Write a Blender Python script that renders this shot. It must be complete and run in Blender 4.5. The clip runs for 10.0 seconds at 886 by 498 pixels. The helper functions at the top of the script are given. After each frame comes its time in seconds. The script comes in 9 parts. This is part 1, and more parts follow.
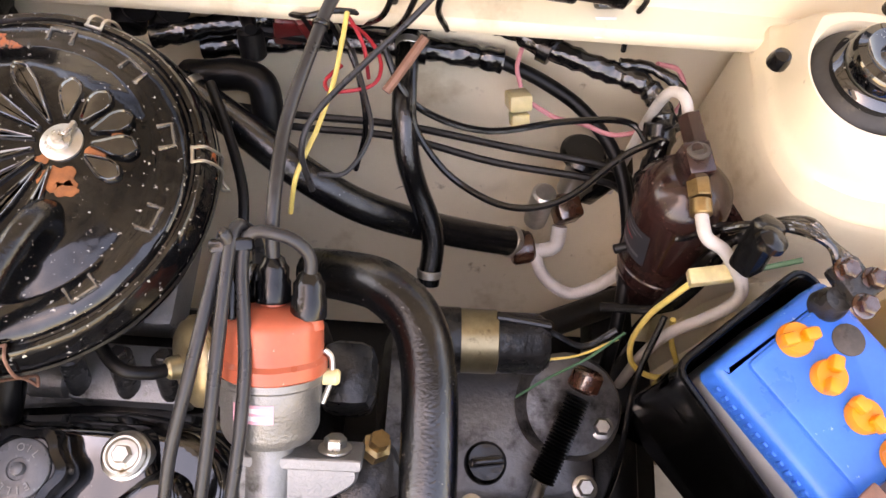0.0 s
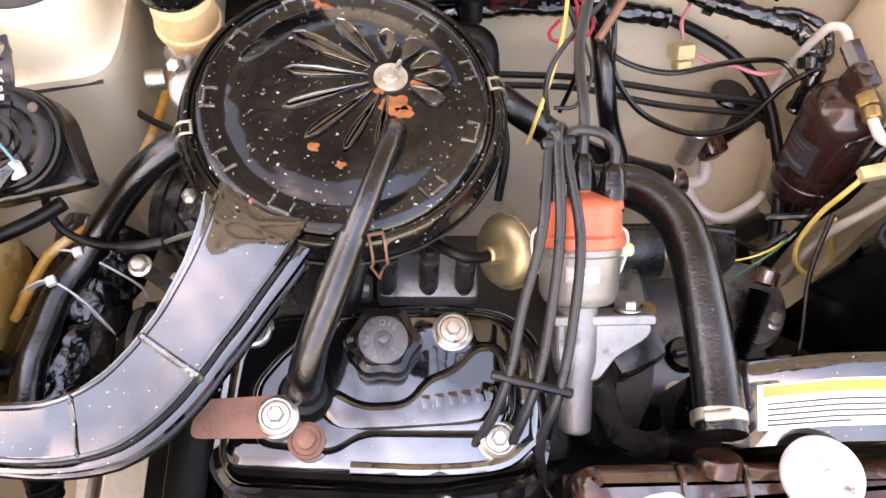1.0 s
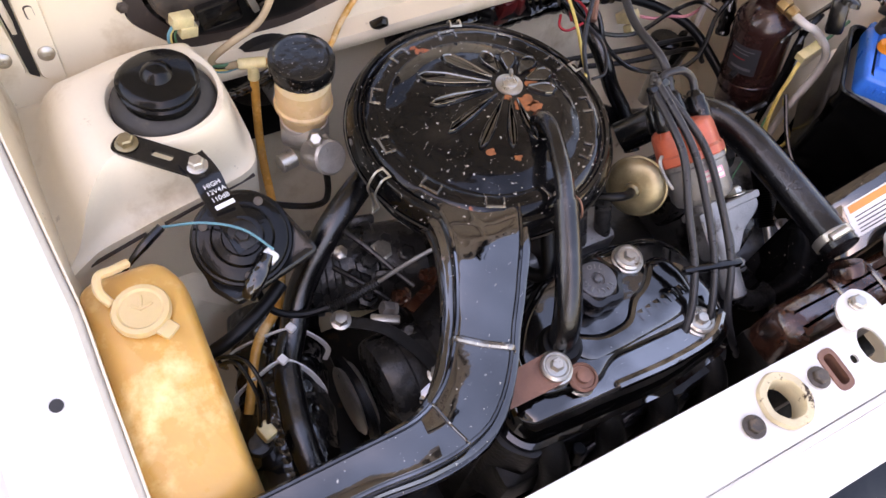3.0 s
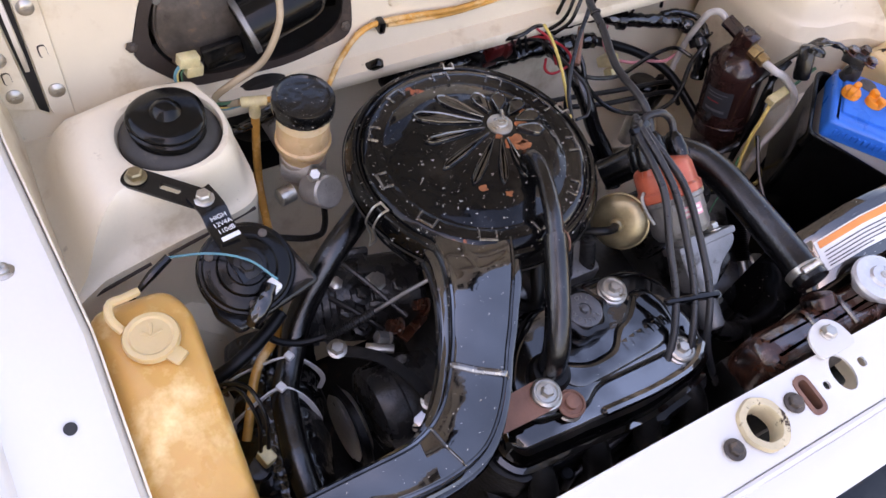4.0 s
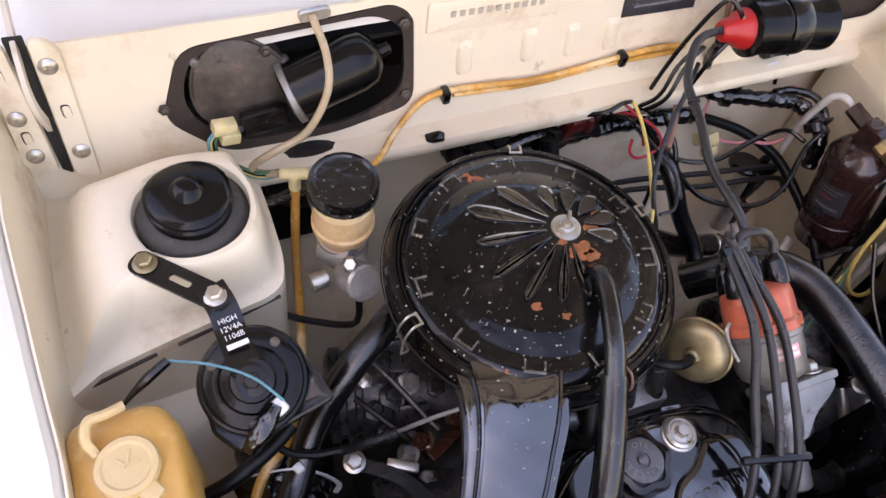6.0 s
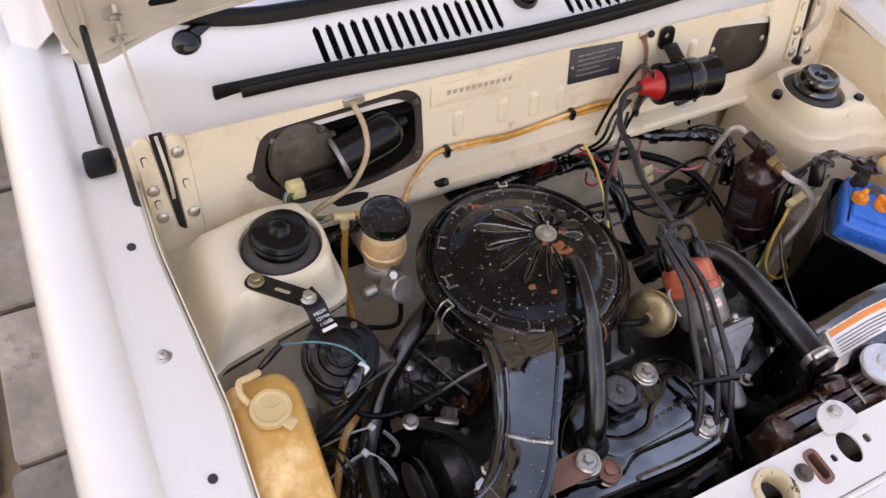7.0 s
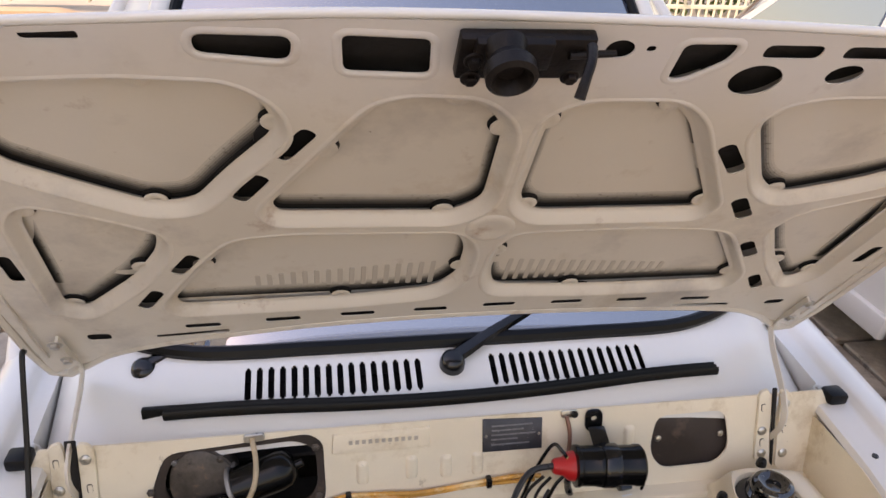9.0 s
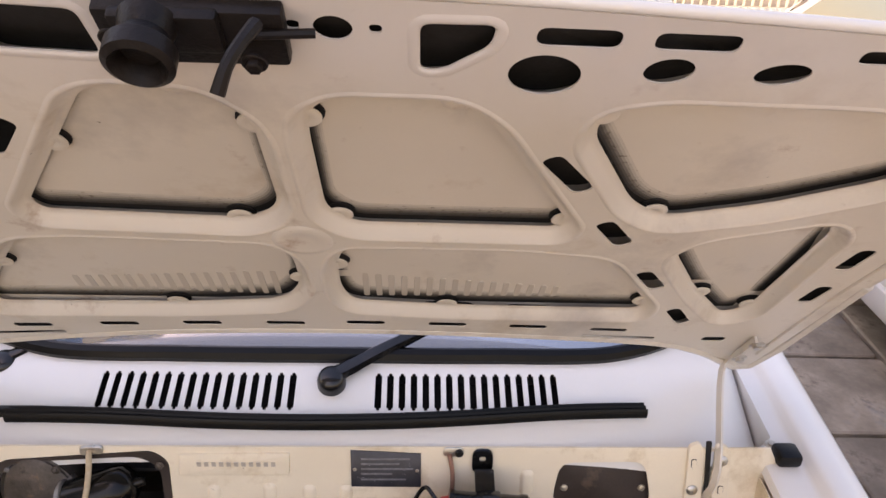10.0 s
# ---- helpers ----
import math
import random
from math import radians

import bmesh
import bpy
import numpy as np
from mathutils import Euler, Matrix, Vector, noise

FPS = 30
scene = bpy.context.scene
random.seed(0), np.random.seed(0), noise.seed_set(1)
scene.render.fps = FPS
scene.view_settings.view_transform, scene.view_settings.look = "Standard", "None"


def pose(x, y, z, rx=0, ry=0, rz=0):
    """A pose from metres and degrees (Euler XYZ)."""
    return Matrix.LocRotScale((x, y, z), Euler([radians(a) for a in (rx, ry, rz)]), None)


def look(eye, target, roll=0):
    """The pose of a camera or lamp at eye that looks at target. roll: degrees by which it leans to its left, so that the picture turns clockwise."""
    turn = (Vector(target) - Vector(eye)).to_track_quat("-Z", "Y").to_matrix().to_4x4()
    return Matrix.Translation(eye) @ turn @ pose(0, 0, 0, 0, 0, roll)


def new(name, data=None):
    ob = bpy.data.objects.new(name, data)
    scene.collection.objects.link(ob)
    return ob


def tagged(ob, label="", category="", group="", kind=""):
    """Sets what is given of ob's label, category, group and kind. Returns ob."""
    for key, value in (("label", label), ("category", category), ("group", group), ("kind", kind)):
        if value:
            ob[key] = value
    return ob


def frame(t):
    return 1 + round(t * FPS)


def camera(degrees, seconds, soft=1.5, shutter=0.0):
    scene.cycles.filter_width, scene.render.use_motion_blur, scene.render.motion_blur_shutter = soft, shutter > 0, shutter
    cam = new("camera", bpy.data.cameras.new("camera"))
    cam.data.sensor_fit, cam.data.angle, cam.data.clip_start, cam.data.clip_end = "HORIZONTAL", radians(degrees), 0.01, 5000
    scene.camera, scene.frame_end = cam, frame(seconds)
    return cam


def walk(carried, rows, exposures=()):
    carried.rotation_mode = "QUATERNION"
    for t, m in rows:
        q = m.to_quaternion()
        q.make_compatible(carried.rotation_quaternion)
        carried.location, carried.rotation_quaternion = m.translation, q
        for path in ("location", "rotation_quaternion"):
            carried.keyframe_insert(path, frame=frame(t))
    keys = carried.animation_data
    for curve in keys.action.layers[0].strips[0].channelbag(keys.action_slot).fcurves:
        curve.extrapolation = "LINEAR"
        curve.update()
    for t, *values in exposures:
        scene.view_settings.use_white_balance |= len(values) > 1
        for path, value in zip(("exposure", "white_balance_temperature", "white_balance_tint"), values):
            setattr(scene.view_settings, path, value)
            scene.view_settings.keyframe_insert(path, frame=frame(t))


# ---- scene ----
cam = camera(61.9, 10.0)
PATH = [
    (0, (0.129, -0.372, 1.259), (0.193, 0.371, -0.597), 8.8),
    (0.5, (0.032, -0.42, 1.28), (0.072, 0.335, -0.572), 6.9),
    (1, (-0.139, -0.529, 1.319), (0.007, 0.283, -0.503), 9.9),
    (1.5, (-0.243, -0.52, 1.334), (0.009, 0.322, -0.463), 11.3),
    (2, (-0.364, -0.503, 1.338), (0.044, 0.338, -0.43), 11.5),
    (2.2, (-0.415, -0.523, 1.339), (0.052, 0.313, -0.417), 10.3),
    (3.3, (-0.55, -0.555, 1.38), (0.159, 0.248, -0.309), 15.6),
    (3.5, (-0.55, -0.556, 1.384), (0.176, 0.259, -0.291), 15.7),
    (4, (-0.571, -0.561, 1.394), (0.182, 0.281, -0.256), 16.2),
    (4.5, (-0.585, -0.577, 1.4), (0.145, 0.301, -0.242), 16.1),
    (5, (-0.536, -0.527, 1.4), (0.143, 0.381, -0.248), 15.7),
    (5.5, (-0.434, -0.451, 1.368), (0.116, 0.493, -0.307), 14.2),
    (5.7, (-0.43, -0.437, 1.356), (0.101, 0.506, -0.326), 13.5),
    (6.8, (-0.648, -0.572, 1.495), (0.047, 0.416, -0.099), 8.4),
    (6.9, (-0.64, -0.609, 1.517), (0.044, 0.429, -0.05), 8.7),
    (7, (-0.631, -0.628, 1.546), (0.048, 0.447, 0.004), 8.4),
    (7.1, (-0.618, -0.661, 1.576), (0.054, 0.473, 0.073), 8.6),
    (7.5, (-0.547, -0.765, 1.647), (0.117, 0.624, 0.37), 7.2),
    (8, (-0.586, -0.809, 1.683), (0.042, 0.798, 0.671), 4.2),
    (8.5, (-0.464, -0.792, 1.683), (0.011, 0.931, 0.785), 3.3),
    (9, (-0.221, -0.782, 1.665), (0.107, 0.964, 0.748), 2.7),
    (9.5, (-0.055, -0.735, 1.639), (0.216, 0.985, 0.655), 2.0),
    (10, (0.109, -0.65, 1.643), (0.201, 1.09, 0.661), 2.4),
]
U = 0.92   # metres in one unit of the plan; all shapes below are drawn in plan units
walk(cam, [(t, look([U * c for c in eye], [U * c for c in target], roll)) for t, eye, target, roll in PATH],
     exposures=[(0.0, 2.65, 9000, 35), (1.0, 2.95, 8700, 34), (2.0, 2.55, 8800, 36), (3.5, 1.80, 7100, 36), (4.5, 1.65, 7000, 36), (5.0, 1.82, 6950, 36), (5.5, 2.00, 7100, 37),
                (7.0, 1.40, 7900, 33), (7.5, 1.3, 7900, 34), (8.0, 1.08, 7500, 32), (8.5, 0.82, 7300, 31), (9.0, 0.98, 7500, 32), (9.5, 1.2, 7800, 34), (10.0, 1.17, 7700, 36)])

# ---- daylight: an unseen house added on the left flank shades the car ----
SUN_UP, SUN_TURN = 52.0, 238.0
sky_world = bpy.data.worlds.new("sky")
scene.world = sky_world
sky_world.use_nodes = True
sky_tex = sky_world.node_tree.nodes.new("ShaderNodeTexSky")
sky_tex.sky_type = 'NISHITA'
sky_tex.sun_disc = False
sky_tex.air_density = 2.0
sky_tex.dust_density = 1.2
sky_tex.ozone_density = 1.5
sky_tex.sun_elevation = radians(SUN_UP)
sky_tex.sun_rotation = radians(SUN_TURN)
sky_back = sky_world.node_tree.nodes["Background"]
sky_world.node_tree.links.new(sky_tex.outputs[0], sky_back.inputs[0])
sky_back.inputs[1].default_value = 0.15
sun_data = bpy.data.lights.new("sun", 'SUN')
sun_data.energy = 2.4
sun_data.angle = radians(0.5)
sun_data.color = (1.0, 0.94, 0.85)
sun = new("sun", sun_data)
sun.rotation_euler = (radians(90 - SUN_UP), 0, radians(180 - SUN_TURN))


# ---- shape helpers, in plan units ----
BASE = {}


def thing(name, at, label, category, group="", kind=""):
    """An empty at the base of a thing, which its parts hang under."""
    ob = new(name)
    ob.empty_display_size = 0.05
    ob.location = Vector(at) * U
    BASE[ob.name] = Matrix.Translation(Vector(at) * U)
    return tagged(ob, label, category, group, kind)


def finish(bm, origin, m, sharp=38):
    me = bpy.data.meshes.new("mesh")
    bmesh.ops.remove_doubles(bm, verts=bm.verts, dist=1e-6)
    bmesh.ops.recalc_face_normals(bm, faces=bm.faces)
    bm.transform(origin.inverted() @ Matrix.Scale(U, 4))
    bm.to_mesh(me)
    bm.free()
    me.materials.append(m)
    me.shade_smooth()
    me.set_sharp_from_angle(angle=radians(sharp))
    return me


def part(name, bm, m, parent, label="", sharp=38):
    ob = new(name, finish(bm, BASE[parent.name], m, sharp))
    ob.parent = parent
    BASE[ob.name] = BASE[parent.name]
    return tagged(ob, label)


def solid(name, bm, m, label, category, group="", kind="", sharp=38):
    ob = new(name, finish(bm, Matrix.Identity(4), m, sharp))
    BASE[ob.name] = Matrix.Identity(4)
    return tagged(ob, label, category, group, kind)


def B():
    return bmesh.new()


def faces(bm, rings, closed=True, cap=True):
    vs = [[bm.verts.new(p) for p in r] for r in rings]
    n = len(vs[0])
    for a, b in zip(vs, vs[1:]):
        for i in range(n if closed else n - 1):
            j = (i + 1) % n
            bm.faces.new((a[i], a[j], b[j], b[i]))
    if cap:
        bm.faces.new(vs[0][::-1])
        bm.faces.new(vs[-1])
    return bm


def frame_to(axis):
    return Vector(axis).normalized().to_track_quat('Z', 'Y').to_matrix()


def lathe(bm, at, prof, axis=(0, 0, 1), n=32, cap=True, sx=1.0, wob=None):
    """Turns (radius, height) pairs round an axis."""
    r = frame_to(axis)
    at = Vector(at)
    rings = []
    for rad, h in prof:
        rad = max(rad, 1e-4)
        rings.append([at + r @ Vector((rad * sx * math.cos(a) * (wob(a) if wob else 1), rad * math.sin(a) * (wob(a) if wob else 1), h))
                      for a in (2 * math.pi * i / n for i in range(n))])
    return faces(bm, rings, True, cap)


def cyl(bm, a, b, r, n=20, bev=0.0, r2=None):
    a, b = Vector(a), Vector(b)
    h = (b - a).length
    r2 = r if r2 is None else r2
    prof = [(r - bev, 0), (r, bev), (r2, h - bev), (r2 - bev, h)] if bev else [(r, 0), (r2, h)]
    return lathe(bm, a, prof, b - a, n)


def hexbolt(bm, at, axis, r=0.007, h=0.006, washer=0.012):
    r3 = Vector(axis).normalized()
    at = Vector(at)
    lathe(bm, at, [(washer, 0), (washer, 0.0015), (washer * 0.9, 0.0022)], r3, 20)
    lathe(bm, at + r3 * 0.002, [(r, 0), (r, h * 0.8), (r * 0.8, h)], r3, 6)
    return bm


def box(bm, c, s, bev=0.003, rot=None, seg=2):
    """A block with rounded edges; rot: degrees about x, y, z."""
    t = bmesh.new()
    bmesh.ops.create_cube(t, size=1)
    bmesh.ops.scale(t, vec=s, verts=t.verts)
    if bev:
        bmesh.ops.bevel(t, geom=t.edges[:], offset=bev, segments=seg, affect='EDGES', profile=0.5)
    m = Matrix.Translation(c)
    if rot:
        m = m @ (rot if isinstance(rot, Matrix) else Euler([radians(a) for a in rot]).to_matrix().to_4x4())
    t.transform(m)
    me = bpy.data.meshes.new("tmp")
    t.to_mesh(me)
    t.free()
    bm.from_mesh(me)
    bpy.data.meshes.remove(me)
    return bm


def spline(pts, step=6):
    p = [Vector(q) for q in pts]
    if len(p) < 3:
        return p
    p = [2 * p[0] - p[1]] + p + [2 * p[-1] - p[-2]]
    out = []
    for i in range(1, len(p) - 2):
        for k in range(step):
            t = k / step
            a, b, c, d = p[i - 1:i + 3]
            out.append(0.5 * (2 * b + (c - a) * t + (2 * a - 5 * b + 4 * c - d) * t * t + (3 * b - a - 3 * c + d) * t ** 3))
    return out + [p[-2]]


def tube(bm, pts, r, n=10, step=6, shape=None, smooth=True):
    """A pipe along a soft line. r: one radius or one for each point; shape: a cross-section of (side, up) pairs instead of a circle."""
    q = spline(pts, step) if smooth else [Vector(v) for v in pts]
    k = len(q)
    rs = r if isinstance(r, (list, tuple)) else [r] * len(pts)
    ring = shape or [(math.cos(2 * math.pi * i / n), math.sin(2 * math.pi * i / n)) for i in range(n)]
    rings, up = [], None
    for i, c in enumerate(q):
        t = (q[min(i + 1, k - 1)] - q[max(i - 1, 0)]).normalized()
        if up is None:
            up = Vector((0, 0, 1)) if abs(t.z) < 0.9 else Vector((0, 1, 0))
        up = (up - t * up.dot(t)).normalized()
        side = t.cross(up)
        f = i / max(1, k - 1) * (len(rs) - 1)
        j = min(int(f), len(rs) - 2) if len(rs) > 1 else 0
        rad = rs[j] + (rs[j + 1] - rs[j]) * (f - j) if len(rs) > 1 else rs[0]
        rings.append([c + side * (a * rad) + up * (b * rad) for a, b in ring])
    return faces(bm, rings)


def ribbed(pts, r, amp, count):
    """Points and radii of a corrugated hose along a soft line."""
    q = spline(pts, max(2, int(2 * count / max(1, len(pts) - 1))))
    return q, [r + (amp if i % 2 else -amp) for i in range(len(q))]


def soften(pts, r, n=4):
    """Rounds the corners of a polygon."""
    out, k = [], len(pts)
    for i in range(k):
        a, b, c = (Vector(pts[j % k]).to_2d() for j in (i - 1, i, i + 1))
        d = min(r, (a - b).length * 0.45, (c - b).length * 0.45)
        p, q = b + (a - b).normalized() * d, b + (c - b).normalized() * d
        for j in range(n + 1):
            t = j / n
            out.append(tuple((1 - t) ** 2 * p + 2 * t * (1 - t) * b + t * t * q))
    return out


def slot(cx, cy, w, h, ang=0, n=4):
    """A rounded slot, as an outline."""
    p = soften([(-w / 2, -h / 2), (w / 2, -h / 2), (w / 2, h / 2), (-w / 2, h / 2)], min(w, h) * 0.5, n)
    c, s = math.cos(radians(ang)), math.sin(radians(ang))
    return [(cx + x * c - y * s, cy + x * s + y * c) for x, y in p]


def sheet(bm, loops, th, fn):
    """A plate with holes: loops of (u, v), the outline first, put into space by fn(u, v, depth)."""
    t = bmesh.new()
    rims = []
    for lp in loops:
        vs = [t.verts.new((u, v, 0)) for u, v in lp]
        for i in range(len(vs)):
            t.edges.new((vs[i - 1], vs[i]))
        rims.append(vs)
    bmesh.ops.triangle_fill(t, use_beauty=True, use_dissolve=False, edges=t.edges[:])
    t.verts.index_update()
    flat = [(v.co.x, v.co.y) for v in t.verts]
    tris = [[v.index for v in f.verts] for f in t.faces]
    rims = [[v.index for v in r] for r in rims]
    t.free()
    top = [bm.verts.new(fn(u, v, 0)) for u, v in flat]
    low = [bm.verts.new(fn(u, v, -th)) for u, v in flat]
    for f in tris:
        bm.faces.new([top[i] for i in f])
        bm.faces.new([low[i] for i in reversed(f)])
    for r in rims:
        for i in range(len(r)):
            a, b = r[i - 1], r[i]
            bm.faces.new((top[a], top[b], low[b], low[a]))
    return bm


def inset(lp, d):
    """Moves an outline inward by d."""
    k = len(lp)
    area = sum(lp[i - 1][0] * lp[i][1] - lp[i][0] * lp[i - 1][1] for i in range(k))
    sg = 1 if area > 0 else -1
    out = []
    for i in range(k):
        a, b, c = Vector(lp[i - 1]), Vector(lp[i]), Vector(lp[(i + 1) % k])
        t = (c - a)
        if t.length < 1e-9:
            out.append(tuple(b))
            continue
        t.normalize()
        out.append((b.x - t.y * d * sg, b.y + t.x * d * sg))
    return out


def lift(bm, lp, steps, fn, cap=True):
    """Raises an outline through (inset, height) steps."""
    return faces(bm, [[fn(u, v, h) for u, v in inset(lp, d)] for d, h in steps], True, cap)


def grid(bm, us, vs, fn):
    g = [[bm.verts.new(fn(u, v)) for v in vs] for u in us]
    for i in range(len(us) - 1):
        for j in range(len(vs) - 1):
            bm.faces.new((g[i][j], g[i + 1][j], g[i + 1][j + 1], g[i][j + 1]))
    return bm


def shell(bm, us, vs, fn, th=0.002):
    """A pressed sheet with thickness; th runs along the sheet's own normal."""
    grid(bm, us, vs, fn)
    bmesh.ops.recalc_face_normals(bm, faces=bm.faces)
    bmesh.ops.solidify(bm, geom=bm.faces[:], thickness=th)
    return bm


def lerp(a, b, n):
    return [a + (b - a) * i / n for i in range(n + 1)]


def flat(z):
    return lambda u, v, d: Vector((u, v, z + d))


# ---- materials ----
def rgb(h):
    c = [int(h[i:i + 2], 16) / 255 for i in (0, 2, 4)]
    return tuple(((v + 0.055) / 1.055) ** 2.4 if v > 0.04045 else v / 12.92 for v in c) + (1,)


def mat(name, col, rough=0.5, metal=0.0, var=0.15, scale=18.0, bump=0.08, fine=260.0, coat=0.0, wear=(), trans=0.0, sss=0.0, ior=1.45, wave=0.0, wave_scale=16.0, gloss_patches=()):
    """A surface with tone variation at two scales, fine relief and layers of wear (colour, noise scale, threshold,
    softness, roughness). Last come gloss patches that imitate broken reflections (noise scale, threshold, softness, low
    gloss, high gloss).
    """
    m = bpy.data.materials.new(name)
    m.use_nodes = True
    nt = m.node_tree
    n, lk = nt.nodes, nt.links
    bs = n["Principled BSDF"]
    bs.inputs["Metallic"].default_value = metal
    bs.inputs["Coat Weight"].default_value = coat
    bs.inputs["Coat Roughness"].default_value = 0.06
    bs.inputs["Transmission Weight"].default_value = trans
    bs.inputs["IOR"].default_value = ior
    if sss:
        bs.inputs["Subsurface Weight"].default_value = sss
        bs.inputs["Subsurface Radius"].default_value = (0.02, 0.012, 0.004)
    tc = n.new("ShaderNodeTexCoord")

    def noise_tex(sc, detail=4.0, rg=0.6):
        t = n.new("ShaderNodeTexNoise")
        t.inputs["Scale"].default_value = sc
        t.inputs["Detail"].default_value = detail
        t.inputs["Roughness"].default_value = rg
        lk.new(tc.outputs["Object"], t.inputs["Vector"])
        return t.outputs["Fac"]

    def mix(fac, a, b):
        k = n.new("ShaderNodeMix")
        k.data_type = 'RGBA'
        lk.new(fac, k.inputs[0])
        for s, v in ((k.inputs[6], a), (k.inputs[7], b)):
            if isinstance(v, tuple):
                s.default_value = v
            else:
                lk.new(v, s)
        return k.outputs[2]

    def ramp(fac, lo, hi, a=0.0, b=1.0):
        r = n.new("ShaderNodeMapRange")
        r.inputs[1].default_value, r.inputs[2].default_value = lo, hi
        r.inputs[3].default_value, r.inputs[4].default_value = a, b
        lk.new(fac, r.inputs[0])
        return r.outputs[0]
    col = col if isinstance(col, tuple) else rgb(col)
    dark = tuple(c * (1 - var) for c in col[:3]) + (1,)
    light = tuple(min(1, c * (1 + var * 0.6)) for c in col[:3]) + (1,)
    big, small = noise_tex(scale), noise_tex(fine, 3.0)
    c = mix(ramp(big, 0.35, 0.65), dark, light)
    c = mix(ramp(small, 0.3, 0.7, 0.0, 0.35), c, dark)
    rg = ramp(big, 0.3, 0.7, max(0.02, rough * 0.8), min(1, rough * 1.25))
    for wc, ws, lo, soft, wr in wear:
        f = ramp(noise_tex(ws, 6.0, 0.65), lo, lo + soft)
        c = mix(f, c, wc if isinstance(wc, tuple) else rgb(wc))
        k = n.new("ShaderNodeMix")
        lk.new(f, k.inputs[0])
        lk.new(rg, k.inputs[2])
        k.inputs[3].default_value = wr
        rg = k.outputs[0]
    # Fixed gloss patches imitate broken reflections of the surroundings.
    if gloss_patches:
        fs, fl, fd, dry, wet = gloss_patches
        lk.new(ramp(noise_tex(fs, 5.0, 0.55), fl, fl + fd, dry, wet), bs.inputs["Specular IOR Level"])
    lk.new(c, bs.inputs["Base Color"])
    lk.new(rg, bs.inputs["Roughness"])
    if bump or wave:
        b = n.new("ShaderNodeBump")
        b.inputs["Strength"].default_value = bump
        b.inputs["Distance"].default_value = 0.002
        lk.new(small, b.inputs["Height"])
        if wave:   # dents and runs in the paint
            w = n.new("ShaderNodeBump")
            w.inputs["Strength"].default_value = wave
            w.inputs["Distance"].default_value = 0.012
            lk.new(noise_tex(wave_scale, 2.0, 0.45), w.inputs["Height"])
            lk.new(w.outputs[0], b.inputs["Normal"])
        lk.new(b.outputs[0], bs.inputs["Normal"])
    return m


DIRT, RUST, DUST = "4a3a28", "6e3a1c", "b8ad9c"
M_CREAM = mat("cream_paint", (0.775, 0.68, 0.515, 1), 0.42, var=0.07, scale=5, bump=0.02, coat=0.2,
              wear=((rgb("b79f78"), 9, 0.57, 0.2, 0.55), (rgb("8a7558"), 24, 0.66, 0.10, 0.6), (rgb("5d4a34"), 55, 0.70, 0.05, 0.7)))
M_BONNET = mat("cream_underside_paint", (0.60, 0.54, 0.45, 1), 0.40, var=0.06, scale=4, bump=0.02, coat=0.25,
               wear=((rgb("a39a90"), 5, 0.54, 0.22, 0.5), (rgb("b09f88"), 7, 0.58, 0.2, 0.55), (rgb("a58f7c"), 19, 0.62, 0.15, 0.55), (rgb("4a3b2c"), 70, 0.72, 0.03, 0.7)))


def paint_edge_light(m, start, width):
    """Light along the bonnet's front edge painted in as a paler tone, ragged where it fades."""
    n, lk = m.node_tree.nodes, m.node_tree.links
    bs = n["Principled BSDF"]
    base = bs.inputs["Base Color"].links[0].from_socket
    tc = n.new("ShaderNodeTexCoord")
    up = n.new("ShaderNodeVectorMath")
    up.operation = 'DOT_PRODUCT'
    up.inputs[1].default_value = (0.0, -0.5645 / 0.92, 0.8255 / 0.92)
    lk.new(tc.outputs["Object"], up.inputs[0])
    ns = n.new("ShaderNodeTexNoise")
    ns.inputs["Scale"].default_value = 9.0
    ns.inputs["Detail"].default_value = 5.0
    lk.new(tc.outputs["Object"], ns.inputs["Vector"])
    add = n.new("ShaderNodeMath")
    add.operation = 'MULTIPLY_ADD'
    add.inputs[1].default_value = 0.12
    lk.new(ns.outputs["Fac"], add.inputs[0])
    lk.new(up.outputs["Value"], add.inputs[2])
    rm = n.new("ShaderNodeMapRange")
    rm.inputs[1].default_value, rm.inputs[2].default_value = start + 0.06, start + 0.06 + width
    rm.inputs[4].default_value = 0.6
    lk.new(add.outputs[0], rm.inputs[0])
    k = n.new("ShaderNodeMix")
    k.data_type = 'RGBA'
    lk.new(rm.outputs[0], k.inputs[0])
    lk.new(base, k.inputs[6])
    k.inputs[7].default_value = (0.63, 0.60, 0.585, 1)
    lk.new(k.outputs[2], bs.inputs["Base Color"])


